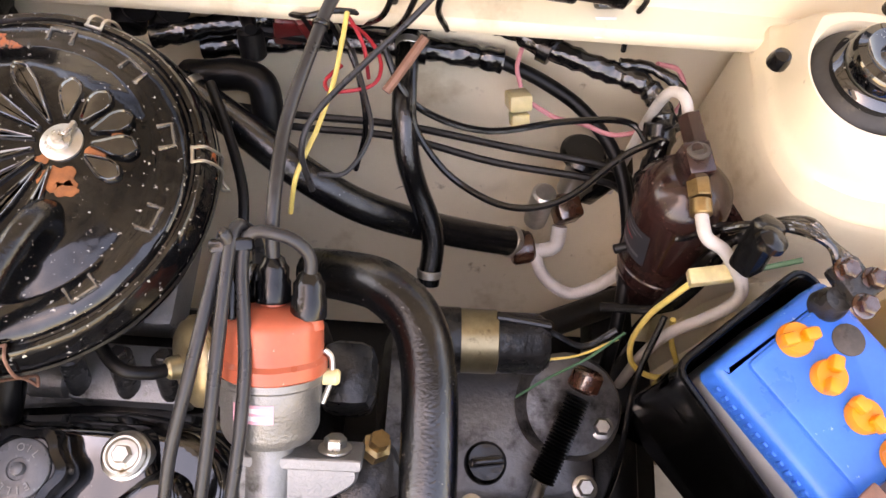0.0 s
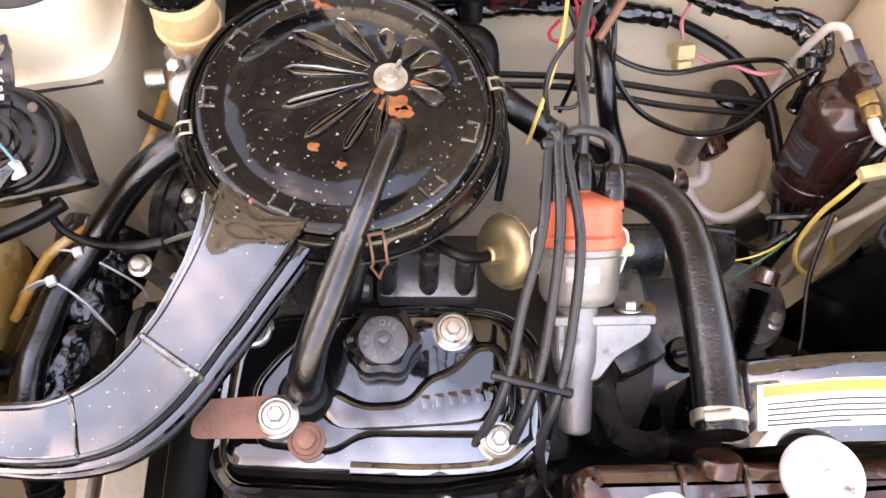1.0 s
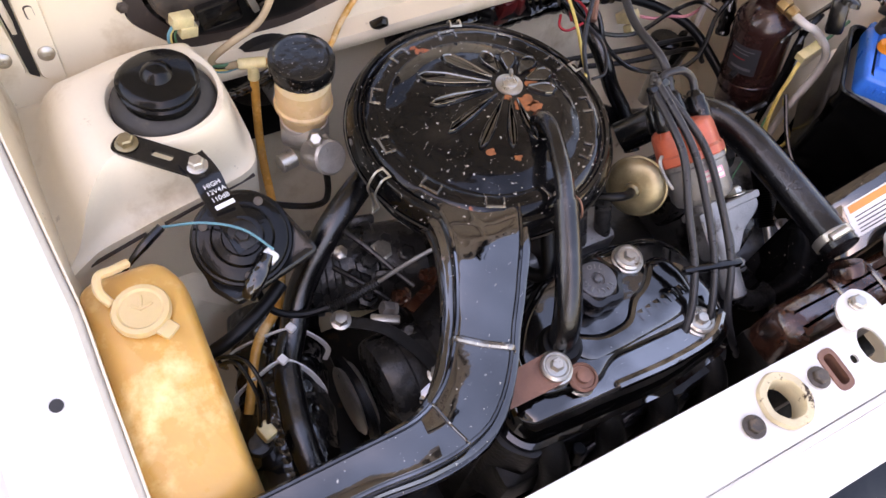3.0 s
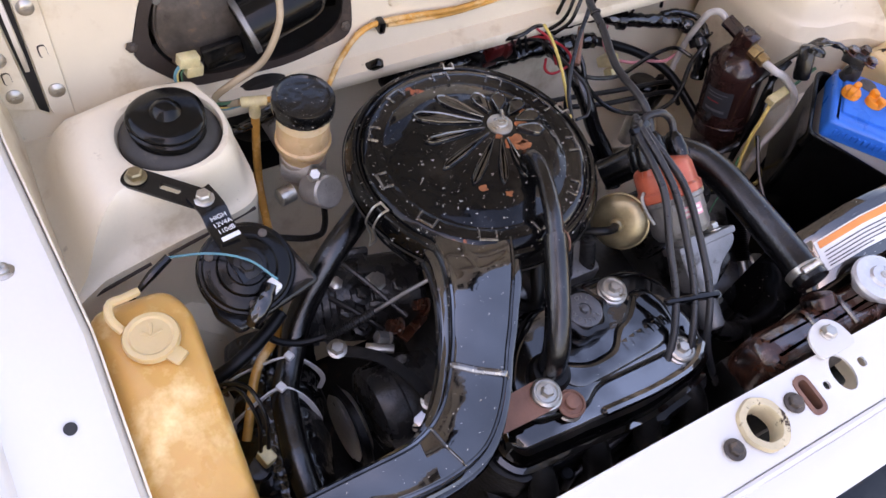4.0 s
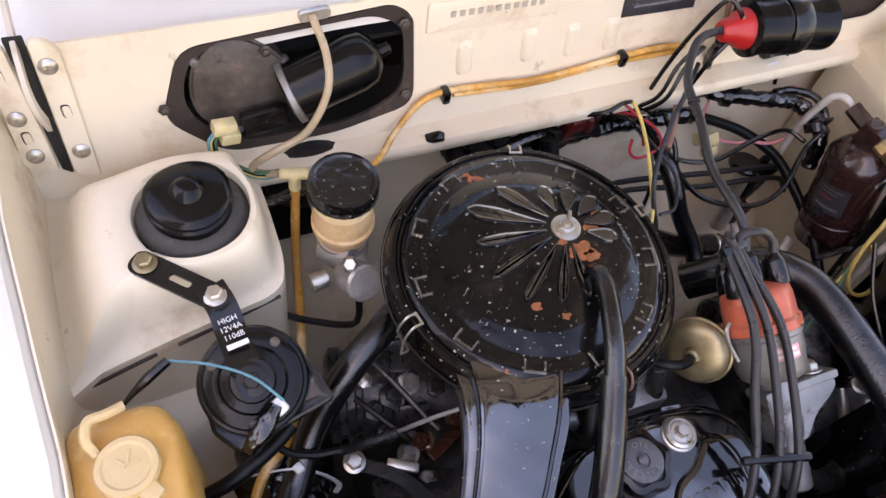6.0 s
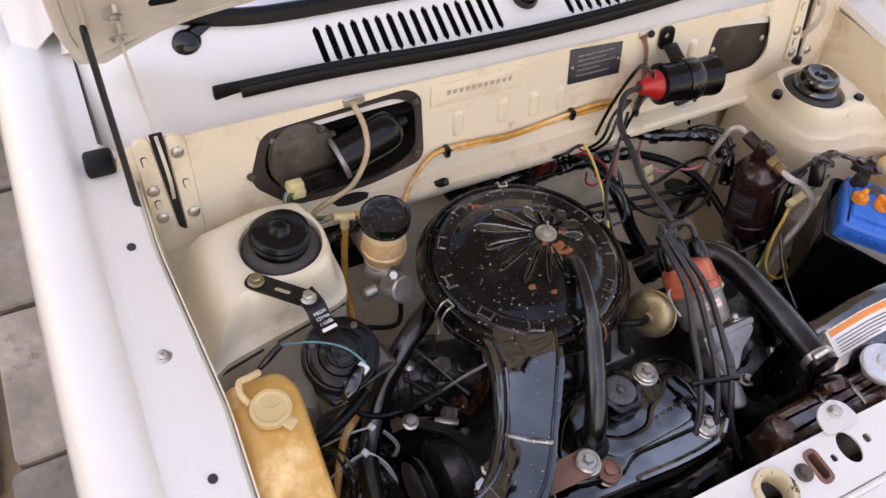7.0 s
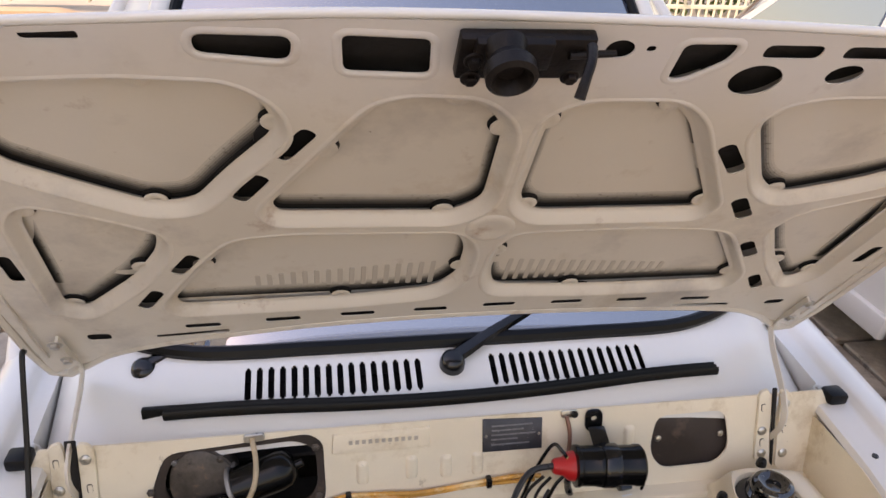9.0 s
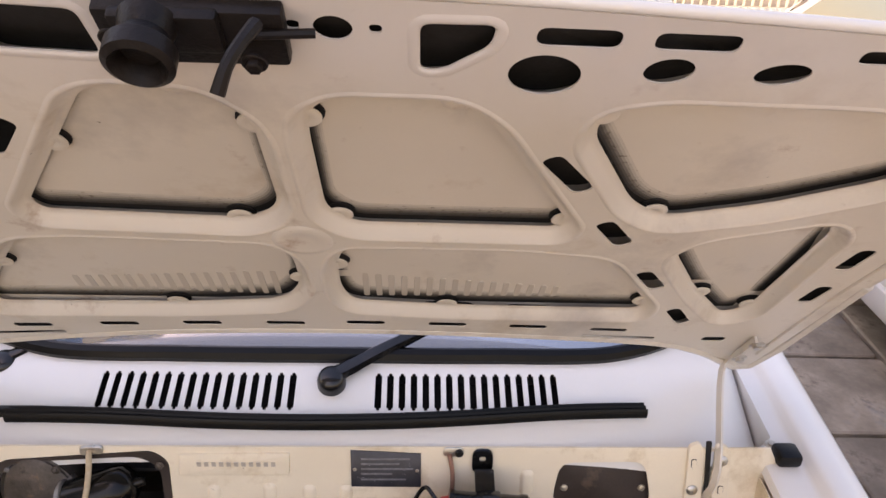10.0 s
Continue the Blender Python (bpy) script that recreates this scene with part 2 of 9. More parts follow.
paint_edge_light(M_BONNET, 0.50, 0.10)
M_WHITE = mat("white_paint", (0.70, 0.675, 0.625, 1), 0.22, var=0.03, scale=3, bump=0.01, coat=0.5,
              wear=((rgb("8d8578"), 90, 0.80, 0.03, 0.6),))
M_GLOSS = mat("black_gloss_enamel", (0.004, 0.004, 0.0045, 1), 0.06, var=0.3, scale=8, bump=0.06, fine=60, coat=0.0, ior=2.35, wave=0.50, wave_scale=11, gloss_patches=(3, 0.40, 0.28, 0.22, 0.62),
              wear=((rgb("a8a49c"), 210, 0.665, 0.02, 0.5), (rgb("5c3a28"), 26, 0.68, 0.04, 0.7)))
M_LID = mat("black_enamel_chipped", (0.004, 0.004, 0.0045, 1), 0.10, var=0.4, scale=7, bump=0.10, fine=80, coat=0.0, ior=1.65, wave=0.30, wave_scale=20, gloss_patches=(8, 0.46, 0.16, 0.16, 0.50),
            wear=((rgb("1a1917"), 12, 0.58, 0.12, 0.30), (rgb("aca89f"), 220, 0.648, 0.014, 0.5), (rgb("c0bcb4"), 110, 0.738, 0.012, 0.5), (rgb("9a4f28"), 17, 0.68, 0.03, 0.75)))
M_ROCKER = mat("black_gloss_paint", (0.004, 0.004, 0.0045, 1), 0.05, var=0.3, scale=8, bump=0.04, fine=60, ior=2.5, wave=0.34, wave_scale=13, gloss_patches=(6, 0.44, 0.16, 0.20, 0.68), wear=((rgb("a8a49c"), 300, 0.69, 0.02, 0.5),))
# Pale edge tone: wear, with the edges' highlights painted in.
M_EDGE = mat("worn_edge_highlight", (0.24, 0.235, 0.23, 1), 0.16, 0.8, var=0.4, scale=60, bump=0.1, wear=((rgb("b0aca4"), 160, 0.60, 0.05, 0.4),))
M_RUBBER = mat("black_rubber", (0.003, 0.003, 0.0035, 1), 0.38, ior=1.3, var=0.4, scale=20, bump=0.15, wear=((rgb("2c2a27"), 40, 0.66, 0.10, 0.6),))
M_HOSE = mat("oily_rubber_hose", (0.004, 0.004, 0.0045, 1), 0.09, ior=1.70, gloss_patches=(14, 0.42, 0.2, 0.30, 0.55), wave=0.05, wave_scale=40, var=0.4, scale=14, bump=0.22, fine=420, wear=((rgb("6c6a66"), 330, 0.66, 0.03, 0.6),))
M_PLASTIC = mat("black_plastic", (0.005, 0.005, 0.0055, 1), 0.18, ior=1.48, wave=0.2, wave_scale=30, var=0.3, scale=16, bump=0.08, wear=((rgb("57534c"), 150, 0.68, 0.04, 0.6),))
M_TAPE = mat("black_tape", (0.004, 0.004, 0.0045, 1), 0.12, ior=1.75, wave=0.8, wave_scale=38, var=0.5, scale=60, bump=0.5, fine=90)
M_ALU = mat("cast_aluminium", (0.27, 0.265, 0.26, 1), 0.42, 0.75, var=0.2, scale=30, bump=0.35, fine=420, wear=((rgb("4b443b"), 25, 0.60, 0.12, 0.7),))
M_BRIGHTALU = mat("bright_cast_aluminium", (0.52, 0.50, 0.47, 1), 0.36, 0.7, var=0.2, scale=40, bump=0.25, fine=420, wear=((rgb("5a5148"), 30, 0.62, 0.10, 0.6),))
M_DUSTRUBBER = mat("dusty_rubber", (0.045, 0.041, 0.036, 1), 0.55, var=0.35, scale=30, bump=0.15, wear=((rgb("5d554a"), 50, 0.60, 0.15, 0.7),))
M_STEEL = mat("zinc_steel", (0.55, 0.52, 0.46, 1), 0.33, 0.9, var=0.2, scale=60, bump=0.1, wear=((rgb("7a6a50"), 60, 0.62, 0.1, 0.6),))
M_GREASY = mat("greasy_metal", (0.050, 0.049, 0.048, 1), 0.27, 0.45, var=0.6, scale=25, bump=0.5, fine=120, wear=((rgb("5a544c"), 45, 0.62, 0.10, 0.6), (rgb("120f0c"), 12, 0.55, 0.1, 0.5)))
M_IRON = mat("oily_dark_iron", (0.012, 0.011, 0.010, 1), 0.40, 0.2, var=0.5, scale=22, bump=0.5, fine=150, wear=((rgb("4a3b2e"), 30, 0.62, 0.1, 0.7),))
M_GOLD = mat("yellow_zinc", (0.33, 0.27, 0.16, 1), 0.35, 0.8, var=0.25, scale=50, bump=0.08, wear=((rgb("4d4030"), 40, 0.60, 0.12, 0.6),))
M_BRASS = mat("brass", (0.45, 0.30, 0.14, 1), 0.35, 0.9, var=0.3, scale=60, bump=0.1, wear=((rgb("4b3826"), 70, 0.60, 0.1, 0.6),))
M_CAPRED = mat("salmon_red_bakelite", (0.52, 0.115, 0.06, 1), 0.34, var=0.18, scale=30, bump=0.04, coat=0.15, wear=((rgb("7d2c1c"), 20, 0.60, 0.15, 0.5), (rgb("d8a08c"), 200, 0.68, 0.03, 0.6)))
M_RED = mat("red_plastic", (0.50, 0.02, 0.02, 1), 0.35, var=0.1, bump=0.03)
M_BLUE = mat("blue_plastic", (0.012, 0.15, 0.60, 1), 0.30, var=0.12, scale=25, bump=0.05, wear=((rgb("9db4d8"), 55, 0.68, 0.04, 0.6),))
M_ORANGE = mat("orange_plastic", (0.80, 0.25, 0.015, 1), 0.38, var=0.08, bump=0.04)
M_GREYCASE = mat("grey_battery_case", (0.50, 0.50, 0.50, 1), 0.4, var=0.08, bump=0.05, wear=((rgb("6a6862"), 20, 0.62, 0.1, 0.6),))
M_AMBER = mat("yellowed_plastic_tank", (0.80, 0.44, 0.12, 1), 0.34, var=0.25, scale=6, bump=0.05, sss=0.25, wave=0.15, wave_scale=22, wear=((rgb("f2d49a"), 9, 0.50, 0.12, 0.4), (rgb("c07a1c"), 11, 0.55, 0.10, 0.35)))
M_AMBERCAP = mat("pale_plastic_cap", (0.66, 0.48, 0.24, 1), 0.36, var=0.1, scale=20, bump=0.05, sss=0.2)
M_RESV = mat("milky_fluid_plastic", (0.78, 0.60, 0.36, 1), 0.30, var=0.15, scale=12, bump=0.03, sss=0.3)
M_FLUID = mat("stained_fluid_plastic", (0.72, 0.48, 0.25, 1), 0.30, var=0.2, scale=15, bump=0.03, sss=0.2)
M_BROWN = mat("brown_enamel", (0.030, 0.012, 0.010, 1), 0.20, var=0.25, scale=12, bump=0.05, coat=0.3, wear=((rgb("2b1a14"), 25, 0.60, 0.1, 0.5), (rgb("a08a78"), 240, 0.67, 0.03, 0.6)))
# Rust and paint wear; the palest patches paint light-grey reflections.
M_RUSTY = mat("rusty_painted_steel", (0.060, 0.022, 0.012, 1), 0.16, 0.0, var=0.5, scale=16, bump=0.2, fine=140, ior=1.8, wave=0.3, wave_scale=22, gloss_patches=(20, 0.46, 0.08, 0.25, 0.8), wear=((rgb("7d4a38"), 22, 0.58, 0.1, 0.6), (rgb("14110f"), 18, 0.55, 0.08, 0.15), (rgb("c9bfb4"), 60, 0.68, 0.05, 0.4)))
M_RUSTPLATE = mat("rust_brown_plate", (0.26, 0.13, 0.09, 1), 0.55, 0.3, var=0.3, scale=30, bump=0.3)
M_PANELDARK = mat("dark_brown_cover", (0.042, 0.030, 0.025, 1), 0.5, var=0.3, scale=14, bump=0.15, wear=((rgb("5c4c40"), 18, 0.58, 0.12, 0.6),))
M_MOTOR = mat("motor_grey", (0.10, 0.082, 0.068, 1), 0.5, 0.35, var=0.45, scale=30, bump=0.35, fine=160, wear=((rgb("6b5a4a"), 60, 0.58, 0.10, 0.6), (rgb("241a14"), 22, 0.56, 0.10, 0.6)))
M_TUBEWHITE = mat("grey_painted_pipe", (0.50, 0.47, 0.44, 1), 0.40, var=0.15, scale=30, bump=0.08, wear=((rgb("4d463c"), 25, 0.64, 0.08, 0.6),))
M_YPIPE = mat("amber_vinyl_tube", (0.70, 0.34, 0.07, 1), 0.25, var=0.35, scale=22, bump=0.03, wear=((rgb("e8c894"), 16, 0.48, 0.14, 0.3),))
M_CLEARTUBE = mat("cloudy_vinyl_tube", (0.44, 0.34, 0.22, 1), 0.25, var=0.2, scale=25, bump=0.03)
M_YWIRE = mat("yellow_wire", (0.72, 0.55, 0.16, 1), 0.4, var=0.2, scale=40, bump=0.04)
M_RWIRE = mat("red_wire", (0.40, 0.02, 0.03, 1), 0.4, var=0.2, bump=0.03)
M_PWIRE = mat("pink_wire", (0.62, 0.24, 0.26, 1), 0.4, var=0.2, bump=0.03)
M_BWIRE = mat("blue_wire", (0.10, 0.28, 0.34, 1), 0.4, var=0.2, bump=0.03)
M_GWIRE = mat("green_wire", (0.05, 0.16, 0.08, 1), 0.4, var=0.2, bump=0.03)
M_LEAD = mat("grey_ignition_lead", (0.022, 0.022, 0.024, 1), 0.30, var=0.25, scale=40, bump=0.05, wear=((rgb("8f8c88"), 120, 0.72, 0.05, 0.5),))
M_YCONN = mat("yellowed_nylon", (0.66, 0.56, 0.30, 1), 0.4, var=0.2, scale=60, bump=0.05, sss=0.1)
M_NYLON = mat("white_nylon", (0.72, 0.72, 0.70, 1), 0.4, var=0.06, bump=0.03)
M_LABEL = mat("white_paper_label", (0.72, 0.71, 0.69, 1), 0.5, var=0.06, bump=0.03, wear=((rgb("a08a70"), 30, 0.64, 0.1, 0.6),))
M_LORANGE = mat("orange_print", (0.75, 0.26, 0.06, 1), 0.5, var=0.1, bump=0.02)
M_INK = mat("dark_print", (0.03, 0.03, 0.035, 1), 0.5, var=0.1, bump=0.0)
M_PRINT = mat("white_print", (0.75, 0.75, 0.75, 1), 0.5, var=0.1, bump=0.0)
M_FAINT = mat("faint_print", (0.16, 0.16, 0.17, 1), 0.5, var=0.3, scale=200, bump=0.0)
M_PINK = mat("pink_label", (0.78, 0.36, 0.42, 1), 0.45, var=0.15, bump=0.02)
M_PLATE = mat("dark_tin_plate", (0.055, 0.055, 0.065, 1), 0.35, 0.5, var=0.3, scale=30, bump=0.05, wear=((rgb("93939a"), 260, 0.66, 0.04, 0.5),))
# Primer tone that also paints shade in the bonnet's recesses, slots and holes.
M_PRIMER_SHADE = mat("primer_and_shade", (0.010, 0.008, 0.007, 1), 0.7, var=0.3, scale=20, bump=0.1)
# Graded steps that paint recess shade together with thinning paint.
M_RIM_FADE = [mat("thin_paint", tuple(0.56 * (1 - f) * c + 0.010 * f for c in (1.0, 0.90, 0.75)) + (1,), 0.5, var=0.12, scale=40, bump=0.05,
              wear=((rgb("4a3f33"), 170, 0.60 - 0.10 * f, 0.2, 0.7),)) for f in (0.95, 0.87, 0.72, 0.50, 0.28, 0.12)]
M_FOG = mat("reflection_and_stamp_mark", (0.46, 0.41, 0.34, 1), 0.45, var=0.06, scale=4, bump=0.02)
M_GLASS = mat("window_glass", (0.012, 0.020, 0.038, 1), 0.02, var=0.0, bump=0.0, coat=1.0, ior=3.8)
M_LATCH = mat("greasy_black_latch", (0.009, 0.006, 0.0045, 1), 0.45, var=0.4, scale=30, bump=0.3, ior=1.3)
M_LATCHGLOSS = mat("gloss_black_horn", (0.004, 0.004, 0.004, 1), 0.15, var=0.3, scale=40, bump=0.1, ior=1.33)
M_SEAL = mat("seal_rubber", (0.003, 0.003, 0.003, 1), 0.35, ior=1.28, var=0.3, scale=25, bump=0.2)
M_CABIN = mat("cabin_trim", (0.03, 0.03, 0.032, 1), 0.7, var=0.2, bump=0.1)
M_SLAB = mat("paving_stone", (0.36, 0.30, 0.235, 1), 0.6, var=0.45, scale=5, bump=0.5, fine=60, wear=((rgb("5b5048"), 7, 0.58, 0.12, 0.7), (rgb("8d8a86"), 3, 0.58, 0.1, 0.5)))


def tone_by_piece(m, lo, hi):
    """Each piece a little lighter or darker than the next."""
    n, lk = m.node_tree.nodes, m.node_tree.links
    bs = n["Principled BSDF"]
    base = bs.inputs["Base Color"].links[0].from_socket
    info = n.new("ShaderNodeObjectInfo")
    rm = n.new("ShaderNodeMapRange")
    rm.inputs[3].default_value, rm.inputs[4].default_value = lo, hi
    lk.new(info.outputs["Random"], rm.inputs[0])
    hs = n.new("ShaderNodeHueSaturation")
    lk.new(rm.outputs[0], hs.inputs["Value"])
    lk.new(base, hs.inputs["Color"])
    lk.new(hs.outputs[0], bs.inputs["Base Color"])


tone_by_piece(M_SLAB, 0.55, 1.25)
M_GROUT = mat("sandy_grout", (0.30, 0.21, 0.12, 1), 0.85, var=0.3, scale=14, bump=0.5, fine=90)
M_ROAD = mat("pale_concrete_road", (0.54, 0.44, 0.32, 1), 0.85, var=0.15, scale=1.5, bump=0.3, fine=30)
M_DIRT = mat("orange_dirt", (0.40, 0.26, 0.15, 1), 0.95, var=0.3, scale=6, bump=0.6, fine=40)
M_WALL = mat("sandy_plaster", (0.55, 0.38, 0.22, 1), 0.85, var=0.15, scale=2, bump=0.3, fine=40)
# Kept pale so that the added house and front wall bounce light.
M_HOUSE = mat("pale_house_plaster", (0.76, 0.69, 0.58, 1), 0.85, var=0.08, scale=1.5, bump=0.2, fine=40)
M_PINKPOST = mat("salmon_painted_post", (0.55, 0.22, 0.16, 1), 0.7, var=0.2, bump=0.1)
M_FENCE = mat("cream_steel_bars", (0.70, 0.66, 0.48, 1), 0.45, var=0.08, bump=0.03)
M_LEAF = mat("hedge_leaf", (0.10, 0.14, 0.03, 1), 0.55, var=0.5, scale=3, bump=0.1)


# ---- the ground and what stands round the car ----
GZ = -0.04


def build_ground():
    bm = B()
    grid(bm, [-400, -60, -20, -8, -4, -2, 0, 2, 4, 8, 20, 60, 400], [-400, -60, -20, -8, -4, 0, 2.6, 4, 8, 20, 60, 400], lambda x, y: Vector((x, y, GZ - 0.035)))
    solid("ground", bm, M_GROUT, "sandy bare ground under and round the paving", "ground", kind="structure")
    bm = B()
    box(bm, (0, 31.6, GZ - 0.03), (120, 57, 0.05), 0.004)
    # Unseen strip ahead of the car, added to bounce sunlight into the bay.
    box(bm, (0, -2.25, GZ - 0.012), (16, 2.06, 0.03), 0.004)
    solid("road", bm, M_ROAD, "pale sunlit concrete driveway behind the car, with an added bounce strip ahead", "road", kind="structure")
    bm = B()
    rnd = random.Random(4)
    pts = [(x, 2.75 + 0.16 * noise.noise((x * 1.3, 0, 3))) for x in lerp(-5, 5, 60)] + [(x, 3.4 + 0.22 * noise.noise((x * 1.7, 5, 3))) for x in lerp(5, -5, 60)]
    sheet(bm, [pts], 0.02, lambda u, v, d: Vector((u, v, GZ + 0.004 + d + 0.012 * noise.noise((u * 4, v * 4, 0)))))
    solid("dirt_strip", bm, M_DIRT, "strip of orange soil where the paving ends", "soil", kind="structure")
    pave = thing("pavement", (0, 0, GZ), "dark grey stone slabs with sandy joints", "pavement", kind="structure")
    shapes = []
    for k in range(6):
        bm = B()
        w, h = 0.405, 0.405
        o = soften([(-w / 2 + rnd.uniform(-.008, .008), -h / 2 + rnd.uniform(-.008, .008)), (w / 2 + rnd.uniform(-.008, .008), -h / 2), (w / 2, h / 2 + rnd.uniform(-.008, .008)), (-w / 2, h / 2)], 0.02, 2)
        lift(bm, o, [(0, -0.03), (0, -0.006), (0.006, 0)], lambda u, v, d: Vector((u, v, d)))
        shapes.append(finish(bm, Matrix.Identity(4), M_SLAB))
    for i in range(-9, 10):
        for j in range(-2, 7):
            x, y = i * 0.425 + rnd.uniform(-.004, .004), j * 0.425 + rnd.uniform(-.004, .004) + (0.0 if i % 2 else 0.06)
            if abs(x) < 0.5 and y > -0.4:
                continue
            ob = new("slab", rnd.choice(shapes))
            ob.parent = pave
            ob.location = (x * U, y * U, rnd.uniform(0, 0.006))
            ob.rotation_euler = (rnd.uniform(-.01, .01), rnd.uniform(-.01, .01), rnd.choice((0, 1, 2, 3)) * math.pi / 2 + rnd.uniform(-.012, .012))


build_ground()

# ---- car body: one shell that carries the engine bay ----
car = thing("car_body", (0, 0.3, GZ), "white small hatchback, bonnet open, cream paint inside the engine bay", "car")


def zf(y):
    return 0.835 + 0.07 * y - (0.27 * y * y if y < 0 else -0.02 * y)


def fw(u, v, d=0.0):
    """The upper firewall: x, height, and d towards the front."""
    return Vector((u, 0.11 + (v - 0.76) * 0.22 - d, v))


WIPER_HOLE = soften([(-0.468, 0.850), (-0.25, 0.866), (-0.228, 0.850), (-0.226, 0.742), (-0.32, 0.722), (-0.44, 0.722), (-0.497, 0.775)], 0.022)
SIDE_HOLE = soften([(0.335, 0.848), (0.460, 0.850), (0.472, 0.800), (0.474, 0.775), (0.452, 0.750), (0.350, 0.748), (0.326, 0.785)], 0.02)


def build_firewall():
    bm = B()
    hinge_l = slot(-0.598, 0.812, 0.008, 0.120, 0)
    hinge_r = slot(0.556, 0.812, 0.008, 0.110, -5)
    sheet(bm, [[(-0.662, 0.69), (0.662, 0.69), (0.662, 0.84), (0.645, 0.872), (0.3, 0.872), (0, 0.872), (-0.3, 0.872), (-0.645, 0.872), (-0.662, 0.84)], WIPER_HOLE, SIDE_HOLE, hinge_l, hinge_r], 0.003, fw)
    part("firewall", bm, M_CREAM, car)
    bm = B()   # rolled ledge along the foot of the upper firewall
    tube(bm, [(-0.63, 0.094, 0.692), (-0.3, 0.086, 0.699), (0, 0.084, 0.706), (0.3, 0.086, 0.708), (0.63, 0.094, 0.706)], 0.011, 12, shape=[(-1.5, -.9), (-.6, -1.1), (1.3, -.9), (1.5, -.3), (1.5, .3), (1.2, .8), (-.6, 1.0), (-1.5, .9)])
    part("firewall_ledge", bm, M_CREAM, car)
    bm = B()   # lower firewall with its pressings
    def low(u, v):
        y = 0.125 - 0.16 * max(0, (0.66 - v)) - 0.6 * max(0, 0.44 - v)
        for cx, cz, r, h in ((0.06, 0.60, 0.05, 0.012), (0.21, 0.43, 0.030, 0.010), (0.205, 0.43, 0.012, -0.006), (0.13, 0.44, 0.026, 0.008), (-0.1, 0.58, 0.06, 0.01), (0.33, 0.58, 0.05, 0.01), (0.25, 0.50, 0.075, 0.012), (0.23, 0.385, 0.022, -0.010)):
            q = ((u - cx) ** 2 + (v - cz) ** 2) / r ** 2
            y -= h * math.exp(-q * q)
        y -= 0.006 * math.sin(u * 9) * math.exp(-((v - 0.64) / 0.03) ** 2)
        return Vector((u, y, v))
    shell(bm, lerp(-0.6, 0.6, 80), lerp(0.22, 0.70, 40), low)
    lf = part("lower_firewall", bm, M_CREAM, car)
    bm = B()
    lathe(bm, (0.103, 0.051, 0.384), [(0.017, -0.006), (0.017, 0.002), (0.014, 0.004), (0.012, 0.001), (0.004, 0.001)], (0, -0.857, 0.515), 24)
    part("drain_plug", bm, M_SEAL, lf)
    for cx, cz in ((-0.167, .79), (-0.087, .793), (-0.03, .79), (0.023, .79), (0.287, .815)):
        bm = B()
        lift(bm, slot(cx, cz, 0.020, 0.042), [(0, 0), (0.003, 0.004), (0.006, 0.005)], fw)
        part("stiffener", bm, M_CREAM, car)
    bm = B()
    lift(bm, soften([(-0.215, 0.827), (-0.058, 0.829), (-0.056, 0.864), (-0.213, 0.862)], 0.004), [(0, 0), (0.001, 0.003), (0.003, 0.0035)], fw)
    vin = part("number_pad", bm, M_CREAM, car)
    for i in range(11):
        bm = B()
        box(bm, fw(-0.185 + i * 0.0105, 0.846, 0.0037), (0.006, 0.0008, 0.010), 0)
        part("stamped_mark", bm, M_FOG, vin)
    bm = B()
    lift(bm, soften([(0.329, 0.742), (0.475, 0.742), (0.48, 0.855), (0.329, 0.855)], 0.02), [(0, -0.012), (0, -0.010), (0.002, -0.009)], fw)
    part("side_hole_cover", bm, M_PANELDARK, car, "dark brown cover sunk in an oval opening")
    for px_, pz in ((0.345, 0.80), (0.462, 0.80)):
        bm = B()
        lathe(bm, fw(px_, pz, -0.008), [(0.006, 0), (0.005, 0.002), (0.002, 0.003)], (0, -1, 0.2), 12)
        part("cover_screw", bm, M_STEEL, car)


build_firewall()


def cowl_z(x, y):
    return 0.868 + 0.40 * (y - 0.137) - 0.35 * max(0, abs(x) - 0.25) ** 2


